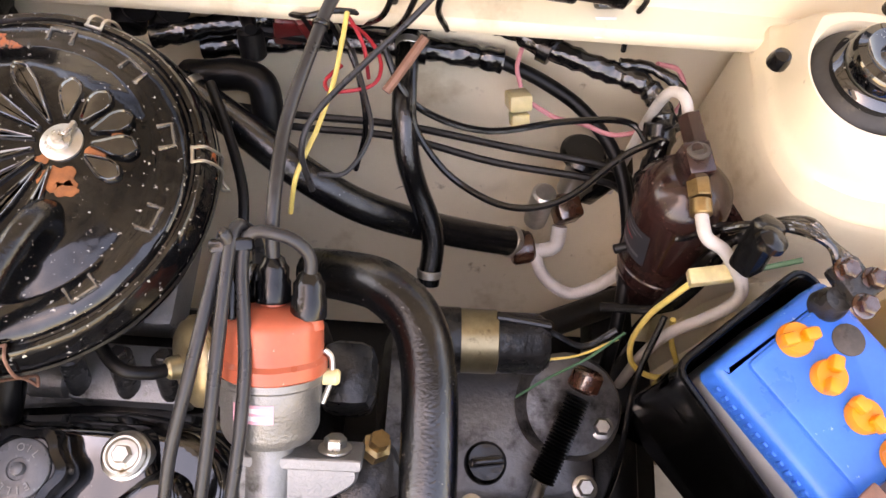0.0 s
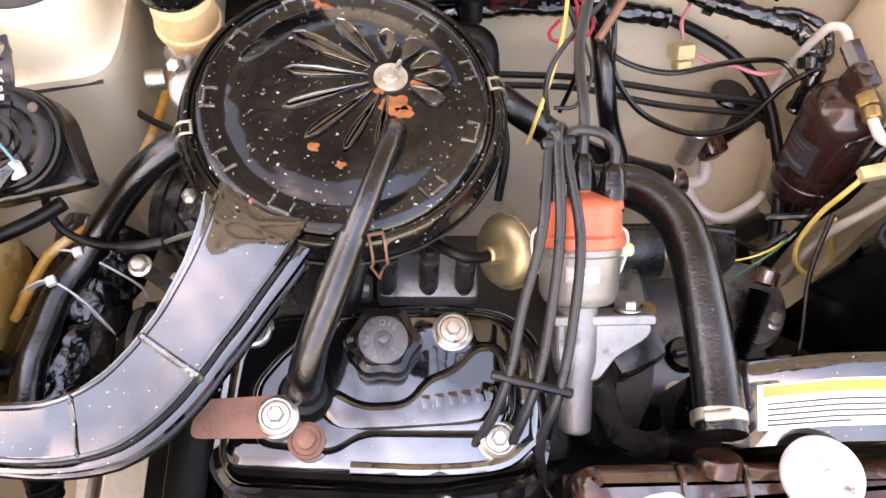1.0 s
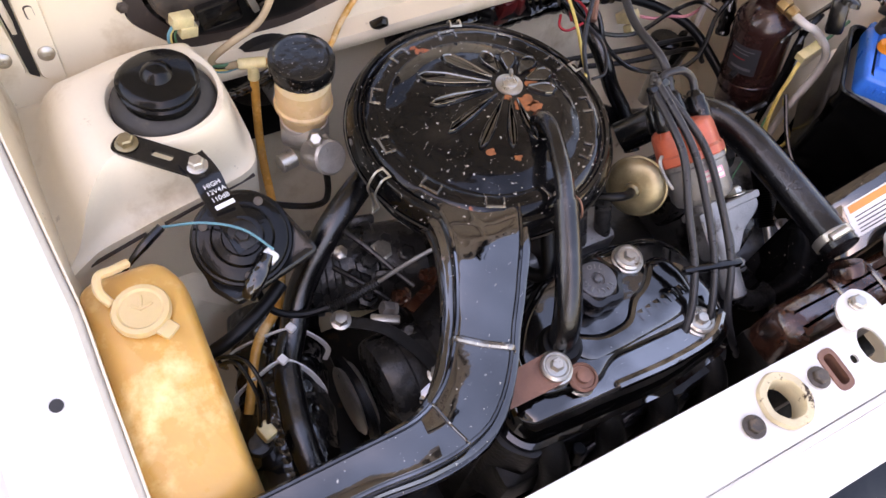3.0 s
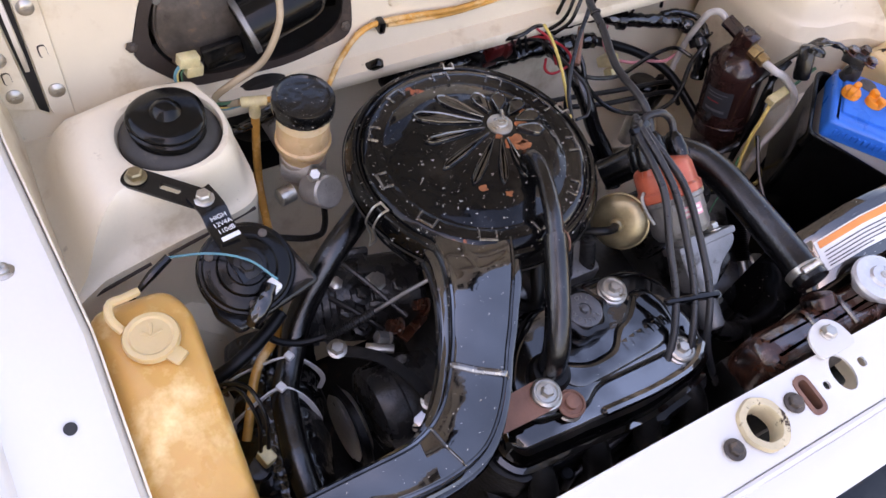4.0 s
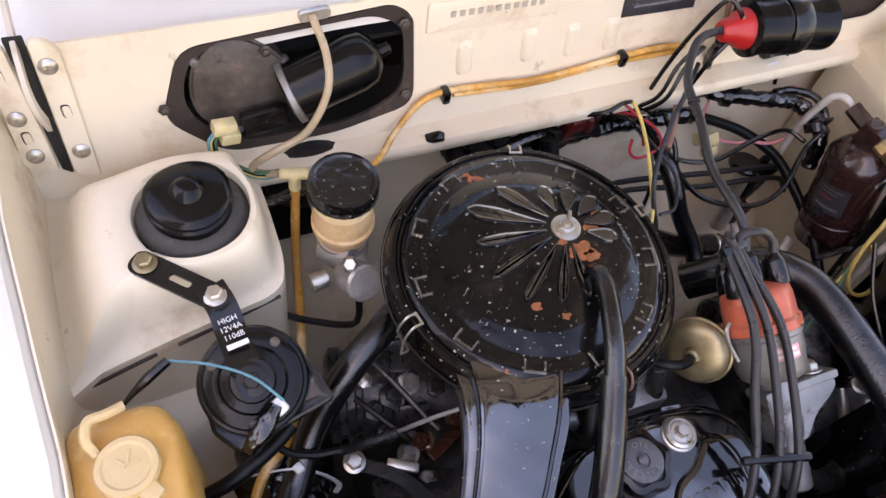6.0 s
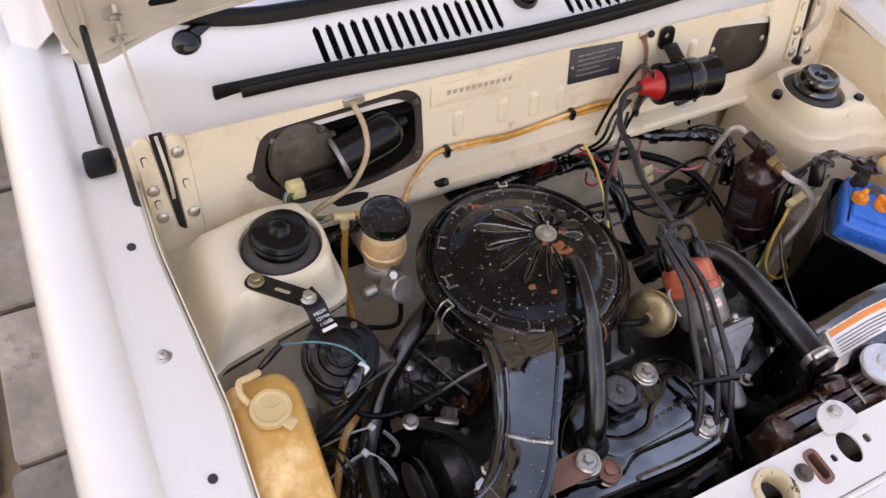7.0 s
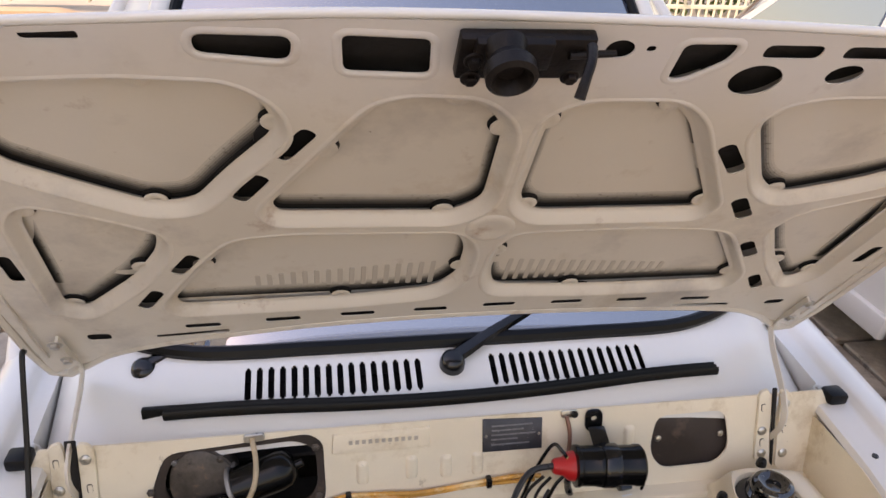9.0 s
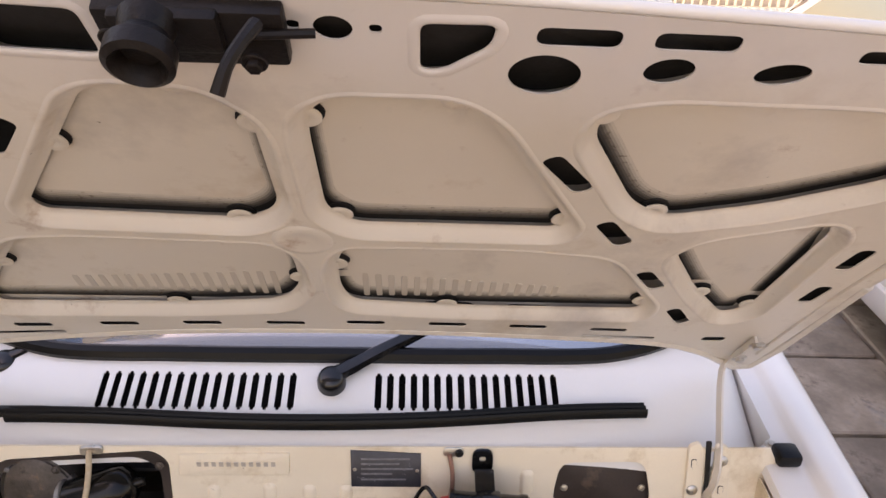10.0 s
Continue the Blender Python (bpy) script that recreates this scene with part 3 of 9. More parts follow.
def build_cowl():
    bm = B()
    w = 0.0100
    xs, cells = {-0.665, -0.655, -0.64, -0.6, -0.56, -0.5, -0.44, -0.4, 0, 0.03, 0.4, 0.44, 0.5, 0.56, 0.6, 0.64, 0.655, 0.665}, []
    for a, b in ((-0.346, -0.064), (0.066, 0.336)):
        for i in range(16):
            c = a + (b - a) * i / 15
            cells.append(c)
            xs |= {c - w / 2, c - w / 4, c + w / 4, c + w / 2}
    xs = sorted(xs)
    ys = [0.131, 0.137, 0.155, 0.175, 0.192, 0.1955, 0.2465, 0.250, 0.262, 0.272, 0.282]
    def f(x, y):
        yy = y + (0.16 * max(0, abs(x) - 0.2) ** 2 if y > 0.16 else 0) + (1.5 * max(0, abs(x) - 0.36) ** 2 * (y - 0.24) / 0.04 if y > 0.25 else 0)
        zz = cowl_z(x, yy) - (0.02 if y < 0.135 else 0)
        if abs(x) > 0.6:
            zz -= 8.0 * (abs(x) - 0.6) ** 2 * 0.8
        return Vector((x, yy, zz))
    g = {(i, j): bm.verts.new(f(x, y)) for i, x in enumerate(xs) for j, y in enumerate(ys)}
    for i in range(len(xs) - 1):
        mid = (xs[i] + xs[i + 1]) / 2
        near = min(abs(mid - c) for c in cells)
        for j in range(len(ys) - 1):
            ym = (ys[j] + ys[j + 1]) / 2
            if near < w / 2 and 0.1955 < ym < 0.2465 or near < w / 4 and 0.192 < ym < 0.25:
                continue
            bm.faces.new((g[i, j], g[i + 1, j], g[i + 1, j + 1], g[i, j + 1]))
    bmesh.ops.recalc_face_normals(bm, faces=bm.faces)
    bmesh.ops.solidify(bm, geom=bm.faces[:], thickness=0.002)
    part("cowl_panel", bm, M_WHITE, car, "white scuttle panel with two rows of vent slots", sharp=50)
    bm = B()
    box(bm, (0, 0.26, 0.80), (1.2, 0.20, 0.006), 0)
    box(bm, (0, 0.36, 0.85), (1.2, 0.006, 0.10), 0)
    part("plenum_tray", bm, M_CABIN, car)
    bm = B()   # rubber strip that the bonnet closes on
    pts = [(x, 0.171 + 0.125 * x * x + 0.012 * x, 0) for x in lerp(-0.474, 0.474, 16)]
    pts = [(x, y, cowl_z(x, y) + 0.004) for x, y, z in pts]
    tube(bm, pts, 0.010, step=3, shape=[(-1.15, -.5), (1.15, -.5), (1.15, .35), (.75, .95), (.35, .45), (0, 1.0), (-.35, .45), (-.75, .95), (-1.15, .35)])
    solid("bonnet_seal", bm, M_SEAL, "black ribbed rubber sealing strip on the scuttle", "seal")


build_cowl()


def build_windscreen():
    def g(x, v, d=0.0):
        base = 0.287 + 0.16 * max(0, abs(x) - 0.2) ** 2 + 1.2 * max(0, abs(x) - 0.36) ** 2
        return Vector((x * (1 - 0.22 * v), base * (1 - v) + (0.87 + 0.10 * x * x) * v - d * 0.7, cowl_z(x, base) * (1 - v) + (1.52 - 0.16 * x * x) * v + 0.006 + d * 0.7))
    bm = B()
    shell(bm, lerp(-0.60, 0.60, 24), lerp(0, 1, 10), g, 0.005)
    gl = part("windscreen", bm, M_GLASS, car, "tinted windscreen glass")
    gl.visible_shadow = False
    bm = B()
    for a, b in ((-0.61, 0.61),):
        tube(bm, [g(x, -0.015, 0.004) for x in lerp(a, b, 14)], 0.013, 8, 3)
        tube(bm, [g(x, 1.01, 0.004) for x in lerp(a, b, 14)], 0.010, 8, 3)
    for s in (-1, 1):
        tube(bm, [g(s * 0.605, v, 0.004) for v in lerp(-0.01, 1, 8)], 0.010, 8, 3)
    part("windscreen_rubber", bm, M_SEAL, car)
    for s in (-1, 1):
        bm = B()
        tube(bm, [g(s * 0.64, v, -0.004) for v in lerp(-0.12, 1.02, 8)], 0.026, 10, 3)
        part("pillar", bm, M_WHITE, car)
    bm = B()
    shell(bm, lerp(-0.58, 0.58, 16), lerp(0.86, 2.5, 12), lambda x, y: Vector((x, y + 0.05 * x * x, 1.52 + 0.045 * math.sin((y - 0.86) / 1.7 * math.pi * 0.8) - 0.22 * x * x - (0.25 * (abs(x) - 0.5) if abs(x) > 0.5 else 0))), 0.01)
    part("roof", bm, M_WHITE, car)
    bm = B()
    box(bm, (0, 0.56, 0.84), (1.16, 0.36, 0.10), 0.03)
    box(bm, (0, 2.5, 0.85), (1.2, 0.02, 1.0), 0.0)
    box(bm, (0, 1.4, 0.25), (1.3, 2.2, 0.02), 0.0)
    part("dashboard", bm, M_CABIN, car)
    for s in (-1, 1):
        bm = B()
        shell(bm, lerp(0.40, 2.6, 10), lerp(0.1, 0.955, 14), lambda y, z: Vector((s * (0.77 - 0.22 * max(0, z - 0.70) ** 1.5 + 0.02 * math.sin(z * 3)), y, z - max(0, 0.5 - y) * 0.7 * max(0, (z - 0.7) / 0.25))), 0.006)
        part("body_side", bm, M_WHITE, car)
        bm = B()
        shell(bm, lerp(0.62, 2.4, 6), lerp(0.955, 1.36, 6), lambda y, z: Vector((s * (0.742 - 0.40 * (z - 0.955)), y + 0.75 * (z - 0.955) * (1 if y < 0.9 else 0), z)), 0.004)
        part("side_window", bm, M_GLASS, car)
        bm = B()
        tube(bm, [(s * 0.750, 0.56, 0.955), (s * 0.750, 1.4, 0.962), (s * 0.750, 2.4, 0.962)], 0.008, 8, 2)
        part("window_rubber", bm, M_SEAL, car)
        bm = B()
        tube(bm, [(s * 0.745, 0.34, 0.845), (s * 0.752, 0.42, 0.895), (s * 0.752, 0.50, 0.945), (s * 0.740, 0.62, 1.04), (s * 0.665, 0.90, 1.28), (s * 0.60, 1.06, 1.42), (s * 0.59, 1.5, 1.46), (s * 0.60, 2.4, 1.42)], 0.020, 10, 4)
        part("door_frame", bm, M_WHITE, car)
        bm = B()   # broad painted pillar from the windscreen round to the door
        rim = [Vector(c) for c in ((0.745, 0.335, 0.855), (0.748, 0.475, 0.94), (0.738, 0.60, 1.035), (0.664, 0.88, 1.275), (0.598, 1.04, 1.42))]
        shell(bm, lerp(0, 1, 6), lerp(0, 4, 12), lambda u, v: (g(s * 0.65, v / 4 - 0.06, 0.012)).lerp((lambda c: Vector((s * c.x, c.y, c.z)))(rim[min(3, int(v))].lerp(rim[min(3, int(v)) + 1], v - min(3, int(v)))), u) + Vector((s, -0.6, 0.5)) * 0.03 * u * (1 - u), 0.005)
        part("pillar_skin", bm, M_WHITE, car)


build_windscreen()


def build_fender(s):
    prof = [(0.664, -0.06), (0.652, -0.04), (0.637, -0.014), (0.642, -0.003), (0.650, 0.0), (0.690, 0.002), (0.698, 0.006), (0.703, 0.015), (0.712, 0.020),
            (0.735, 0.020), (0.757, 0.012), (0.772, -0.004), (0.781, -0.03), (0.786, -0.09), (0.79, -0.25), (0.785, -0.45)]
    ys = lerp(-0.60, 0.16, 26) + lerp(0.18, 0.42, 8)
    bm = B()
    def f(i, y):
        x, dz = prof[int(i)]
        if i < 6:
            x -= 0.020 * min(1, max(0, -y / 0.22))
        if y > 0.165 and i < 7:
            x, dz = max(x, 0.669), max(dz, -0.2)
        return Vector((s * (x - 0.05 * max(0, -0.35 - y)), y, zf(y) + dz * (1.0 if y > -0.5 else 1.1)))
    shell(bm, range(len(prof)), ys, f, 0.002)
    ob = part("fender", bm, M_WHITE, car, "white front wing with a bolted inner channel")
    # Dark discs on the channel paint the shade in its drain holes.
    for x, y in ((0.664, 0.005), (0.652, -0.29)):
        bm = B()
        lathe(bm, (s * x, y, zf(y) + 0.002), [(0.0052, -0.002), (0.0052, 0.0008)], (0, -(0.07 - 0.54 * min(y, 0)), 1), 16)
        part("drain_hole", bm, M_CABIN, ob)
    for y in (0.165, -0.145):
        bm = B()
        lathe(bm, (s * 0.664, y, zf(y)), [(0.0095, 0), (0.0095, 0.001), (0.006, 0.002), (0.006, 0.005), (0.004, 0.006)], (0, 0, 1), 16)
        box(bm, (s * 0.664, y, zf(y) + 0.006), (0.007, 0.0016, 0.001), 0)
        box(bm, (s * 0.664, y, zf(y) + 0.006), (0.0016, 0.007, 0.001), 0)
        part("wing_screw", bm, M_STEEL, ob)
    bm = B()
    y = 0.135
    box(bm, (s * 0.672, y, zf(y) + 0.012), (0.036, 0.034, 0.022), 0.006)
    part("rubber_stop", bm, M_RUBBER, ob, "black rubber bonnet stop")
    # inner apron
    ap = [(0.636, -0.01), (0.634, -0.06), (0.630, -0.15), (0.612, -0.20), (0.575, -0.235), (0.52, -0.26), (0.49, -0.30), (0.475, -0.40), (0.47, -0.60)]
    bm = B()
    def h(i, y):
        a = int(i)
        b = min(a + 1, len(ap) - 1)
        t = i - a
        x, dz = ap[a][0] * (1 - t) + ap[b][0] * t, ap[a][1] * (1 - t) + ap[b][1] * t
        if y < -0.12 and i > 3:   # the apron widens ahead of the strut tower
            x += min(0.61 - x, 0.12) * min(1, (-0.12 - y) / 0.05) * min(1, i - 3)
        return Vector((s * (x - 0.020 * min(1, max(0, -y / 0.22)) * max(0, 1 - i / 3)), y, zf(min(y, 0)) + dz + 0.004 * noise.noise((y * 9, i, s))))
    shell(bm, lerp(0, len(ap) - 1, 32), lerp(-0.55, 0.125, 30), h, 0.002)
    part("inner_apron", bm, M_CREAM, car)


build_fender(-1)
build_fender(1)


def build_tower(s):
    """A pressed mound round the strut's top, standing on a shelf that ends in a lip towards the engine."""
    cx = s * 0.488
    if s < 0:
        edge = [(-0.418, 0.104), (-0.413, 0.03), (-0.412, -0.03), (-0.418, -0.062), (-0.436, -0.074), (-0.523, -0.092), (-0.60, -0.110), (-0.634, -0.128), (-0.642, -0.19), (-0.655, -0.19), (-0.655, 0.104)]
        prof = [(0.0, 0.760), (0.02, 0.771), (0.06, 0.774), (0.24, 0.774), (0.34, 0.770), (0.43, 0.761), (0.51, 0.747), (0.58, 0.730), (0.66, 0.715), (0.76, 0.708), (0.9, 0.704), (1.0, 0.703)]
    else:
        edge = [(0.424, 0.104), (0.424, 0.05), (0.424, 0.0), (0.430, -0.04), (0.448, -0.076), (0.49, -0.096), (0.55, -0.104), (0.605, -0.116), (0.628, -0.15), (0.638, -0.21), (0.655, -0.22), (0.655, 0.104)]
        prof = [(0.0, 0.760), (0.02, 0.771), (0.06, 0.774), (0.22, 0.774), (0.34, 0.768), (0.46, 0.752), (0.58, 0.734), (0.68, 0.724), (0.74, 0.7225), (0.80, 0.714), (0.90, 0.700), (1.0, 0.694)]
    n = 96
    edge = soften(edge, 0.012, 4)
    rim = []
    for i in range(n):
        a = 2 * math.pi * i / n
        c, q = math.cos(a), math.sin(a)
        far = 0.3
        for (x0, y0), (x1, y1) in zip(edge, edge[1:] + edge[:1]):
            ex, ey = x1 - x0, y1 - y0
            den = c * ey - q * ex
            if abs(den) > 1e-9:
                t = ((x0 - cx) * ey - y0 * ex) / den
                k = ((x0 - cx) * q - y0 * c) / den
                if t > 0 and -1e-6 <= k <= 1 + 1e-6:
                    far = min(far, t)
        rim.append((c, q, max(far, 0.063)))
    rings = []
    for t, z in prof:
        rings.append([Vector((cx + c * (0.053 + (f - 0.053) * t), q * (0.053 + (f - 0.053) * t), z)) for c, q, f in rim])
    for g, z in ((1.004, 0.700), (1.010, 0.694), (1.010, 0.688), (1.0, 0.682), (0.985, 0.62), (0.97, 0.50), (0.96, 0.34)):
        rings.append([Vector((cx + c * f * g, q * f * g, z)) for c, q, f in rim])
    bm = B()
    faces(bm, rings, True, False)
    bmesh.ops.recalc_face_normals(bm, faces=bm.faces[:])
    part("strut_tower", bm, M_CREAM, car)
    if s < 0:   # torn seam sealer along the lip and a chip in its paint
        for pts in ([(-0.425, -0.068), (-0.47, -0.080), (-0.53, -0.094)], [(-0.55, -0.098), (-0.61, -0.114)]):
            bm = B()
            tube(bm, [(x, y - 0.002, 0.692 + 0.001 * math.sin(90 * x)) for x, y in pts], 0.0022, 6, 6)
            part("seam_sealer", bm, M_PANELDARK, car)
    mount = thing("strut_mount", (cx, 0, 0.76), "black rubber strut top mount with a plastic dust cap", "strut mount", "strut mounts")
    bm = B()
    lathe(bm, (cx, 0, 0.762), [(0.053, 0), (0.0525, 0.004), (0.048, 0.009), (0.041, 0.013), (0.038, 0.014), (0.036, 0.012), (0.01, 0.012)], n=40)
    part("rubber_bush", bm, M_DUSTRUBBER, mount)
    bm = B()
    if s < 0:
        lathe(bm, (cx, 0, 0.772), [(0.037, 0), (0.038, 0.004), (0.037, 0.008), (0.040, 0.011), (0.040, 0.015), (0.0375, 0.017), (0.0395, 0.020), (0.0395, 0.024), (0.037, 0.027), (0.033, 0.029), (0.016, 0.031), (0.012, 0.037), (0.007, 0.040), (0.002, 0.0405)], n=28,
              wob=lambda a: 1 + 0.03 * math.cos(3 * a + 1))
    else:
        lathe(bm, (cx, 0, 0.772), [(0.039, 0), (0.040, 0.010), (0.036, 0.014), (0.034, 0.015), (0.034, 0.026), (0.031, 0.031), (0.025, 0.033), (0.018, 0.029), (0.012, 0.029), (0.010, 0.024), (0.003, 0.024)], n=32)
    part("dust_cap", bm, M_GLOSS if s > 0 else M_LATCHGLOSS, mount)
    if s > 0:
        for dx, dy in ((-0.078, 0.01), (0.06, -0.05), (0.03, 0.075)):
            bm = B()
            lathe(bm, (cx + dx, dy, 0.768), [(0.009, 0), (0.009, 0.006), (0.007, 0.012), (0.004, 0.013)], n=14)
            part("stud_cap", bm, M_PLASTIC, mount)


build_tower(-1)
build_tower(1)


def fp(u, v, d=0.0):
    """The lock panel at the car's nose: x, y and height above its skin."""
    t = max(0.0, -0.505 - v)
    return Vector((u, v, 0.735 - 0.03 * u * u - 0.10 * t - (3.5 * max(0, -0.59 - v) ** 1.5) + d))


def build_front():
    bm = B()
    holes = [[(-0.066 + 0.019 * math.cos(a), -0.536 + 0.019 * math.sin(a)) for a in lerp(0, 2 * math.pi, 24)[:-1]],
             slot(0.006, -0.534, 0.019, 0.040, 4, 3),
             [(0.062 + 0.015 * math.cos(a), -0.531 + 0.020 * math.sin(a)) for a in lerp(0, 2 * math.pi, 24)[:-1]],
             slot(0.033, -0.534, 0.009, 0.009), slot(0.093, -0.531, 0.011, 0.011),
             [(0.33 + 0.02 * math.cos(a), -0.533 + 0.02 * math.sin(a)) for a in lerp(0, 2 * math.pi, 20)[:-1]],
             slot(0.42, -0.534, 0.04, 0.018), slot(-0.42, -0.534, 0.04, 0.018), slot(-0.30, -0.536, 0.012, 0.012)]
    top = [(x, -0.502 - 0.02 * max(0, abs(x) - 0.4)) for x in lerp(0.63, -0.63, 20)]
    sheet(bm, [top + [(x, -0.573) for x in lerp(-0.63, 0.63, 20)]] + holes, 0.003, fp)
    lock = part("lock_panel", bm, M_WHITE, car, "white bonnet lock panel with punched holes")
    bm = B()
    box(bm, (0, -0.5035, 0.719), (1.22, 0.003, 0.030), 0.001)
    box(bm, (0, -0.574, 0.70), (1.24, 0.003, 0.045), 0.001)
    part("panel_flange", bm, M_WHITE, lock)
    bm = B()   # grille lip ahead of the seam
    tube(bm, [(x, -0.578 - 0.0 * x, 0.722 - 0.03 * x * x) for x in lerp(-0.66, 0.66, 12)], 0.0045, 8, 3)
    shell(bm, lerp(-0.68, 0.68, 20), [-0.583, -0.600, -0.612, -0.622, -0.627, -0.628], lambda x, y: Vector((x, y + 0.04 * x * x, 0.722 - 0.03 * x * x - (0.0 if y > -0.605 else 0.4 * (-0.605 - y)) - (0.13 if y < -0.6275 else 0))), 0.002)
    part("grille_lip", bm, M_WHITE, car)
    bm = B()
    box(bm, (0, -0.61, 0.50), (1.3, 0.02, 0.22), 0.004)
    box(bm, (0, -0.66, 0.40), (1.45, 0.09, 0.12), 0.03)
    part("bumper", bm, M_PLASTIC, car)
    ring = thing("panel_bush", (-0.066, -0.536, 0.733), "cream chipped ring bush with dark stain in the lock panel", "bush")
    bm = B()
    lathe(bm, (-0.066, -0.536, 0.7325), [(0.0185, -0.02), (0.0185, 0.003), (0.020, 0.0055), (0.027, 0.0058), (0.0285, 0.003), (0.0285, 0)], n=32, cap=False, wob=lambda a: 1 + 0.02 * math.sin(7 * a))
    part("bush_ring", bm, mat("chipped_cream", (0.62, 0.52, 0.33, 1), 0.5, var=0.2, scale=30, wear=((rgb("3a2c20"), 70, 0.60, 0.05, 0.7),)), ring)
    for p in ((-0.018, -0.533), (-0.112, -0.543)):
        bm = B()
        hexbolt(bm, (p[0], p[1], 0.7335), (0, 0, 1), 0.008, 0.006, 0.0115)
        part("panel_bolt", bm, M_MOTOR, ring)
    bm = B()
    sheet(bm, [slot(0.006, -0.534, 0.022, 0.044, 4, 3), slot(0.006, -0.534, 0.0125, 0.033, 4, 3)], 0.022, lambda u, v, d: fp(u, v, d + 0.0015))
    part("catch_sleeve", bm, M_RUSTPLATE, ring)


build_front()


# ---- the open bonnet ----
def bp(u, v, d=0.0):
    """The bonnet's inner face: across, up from the hinges, and towards the engine bay. It twists a little, being propped on one side."""
    d += 0.08 * u * max(0, v) - 0.008 * min(1, max(0, v) / 0.15)
    return Vector((u, 0.2 - 0.5645 * v - 0.8255 * d, 1.02 + 0.8255 * v - 0.5645 * d))


bonnet = thing("bonnet", (0, 0.2, 1.02), "open white bonnet with a cream ribbed inner frame", "bonnet")
PANELS = [
    ([(-.265, .500), (-.260, .462), (-.318, .391), (-.360, .332), (-.410, .326), (-.470, .360), (-.553, .410), (-.556, .497), (-.525, .522), (-.40, .534), (-.30, .532)], .03),
    ([(-.566, .295), (-.547, .327), (-.472, .297), (-.415, .264), (-.423, .221), (-.466, .150), (-.547, .073), (-.576, .090)], .025),
    ([(-.279, .325), (-.202, .443), (-.159, .508), (-.129, .520), (-.060, .519), (-.030, .489), (-.022, .465), (-.020, .334), (-.055, .302), (-.270, .304)], .03),
    ([(.019, .466), (.022, .499), (.051, .521), (.144, .525), (.178, .496), (.273, .331), (.265, .308), (.049, .302), (.021, .333)], .03),
    ([(-.429, .089), (-.368, .188), (-.324, .248), (-.252, .258), (-.043, .256), (-.023, .215), (-.022, .136), (-.052, .090), (-.178, .075), (-.42, .069)], .025),
    ([(.021, .133), (.023, .213), (.040, .253), (.223, .261), (.330, .249), (.419, .114), (.418, .079), (.185, .079), (.035, .091)], .025),
    ([(.260, .485), (.265, .522), (.305, .536), (.460, .542), (.545, .535), (.562, .500), (.556, .440), (.460, .377), (.367, .342), (.325, .370)], .03),
    ([(.406, .259), (.427, .302), (.534, .356), (.555, .328), (.566, .096), (.533, .069), (.466, .155)], .025),
]
CX = -0.004
EDGE = [(-.657, -.135), (-.56, -.075), (-.47, -.036), (-.25, .006), (0, .018), (.25, .008), (.47, -.020), (.56, -.065), (.657, -.125), (.663, .2), (.659, .45), (.647, .626), (.55, .634), (.4, .640), (.2, .643), (0, .640), (-.2, .632), (-.4, .613), (-.55, .598), (-.647, .584), (-.659, .45), (-.663, .2)]
FRAME = inset(EDGE, 0.0035)


def lip(u):
    return 0.640 + 0.033 * u - 0.038 * (u / 0.64) ** 2


def depth(u, v):
    """How deep the outer panel lies behind the inner frame; it curves in towards the front and side edges."""
    front = min(1, max(0, (v - lip(u) + 0.085) / 0.07)) ** 1.3
    side = min(1, max(0, (abs(u) - 0.585) / 0.065))
    rear = max(0, 1 - max(0, v - 0.03) / 0.03)
    return -0.0232 + 0.0165 * max(front, side, 0.85 * rear)


def oval(cx, cy, w, h, ang=0):
    c, q = math.cos(radians(ang)), math.sin(radians(ang))
    pts = [(w / 2 * math.cos(2 * math.pi * i / 28), h / 2 * math.sin(2 * math.pi * i / 28)) for i in range(28)]
    return [(cx + x * c - y * q, cy + x * q + y * c) for x, y in pts]


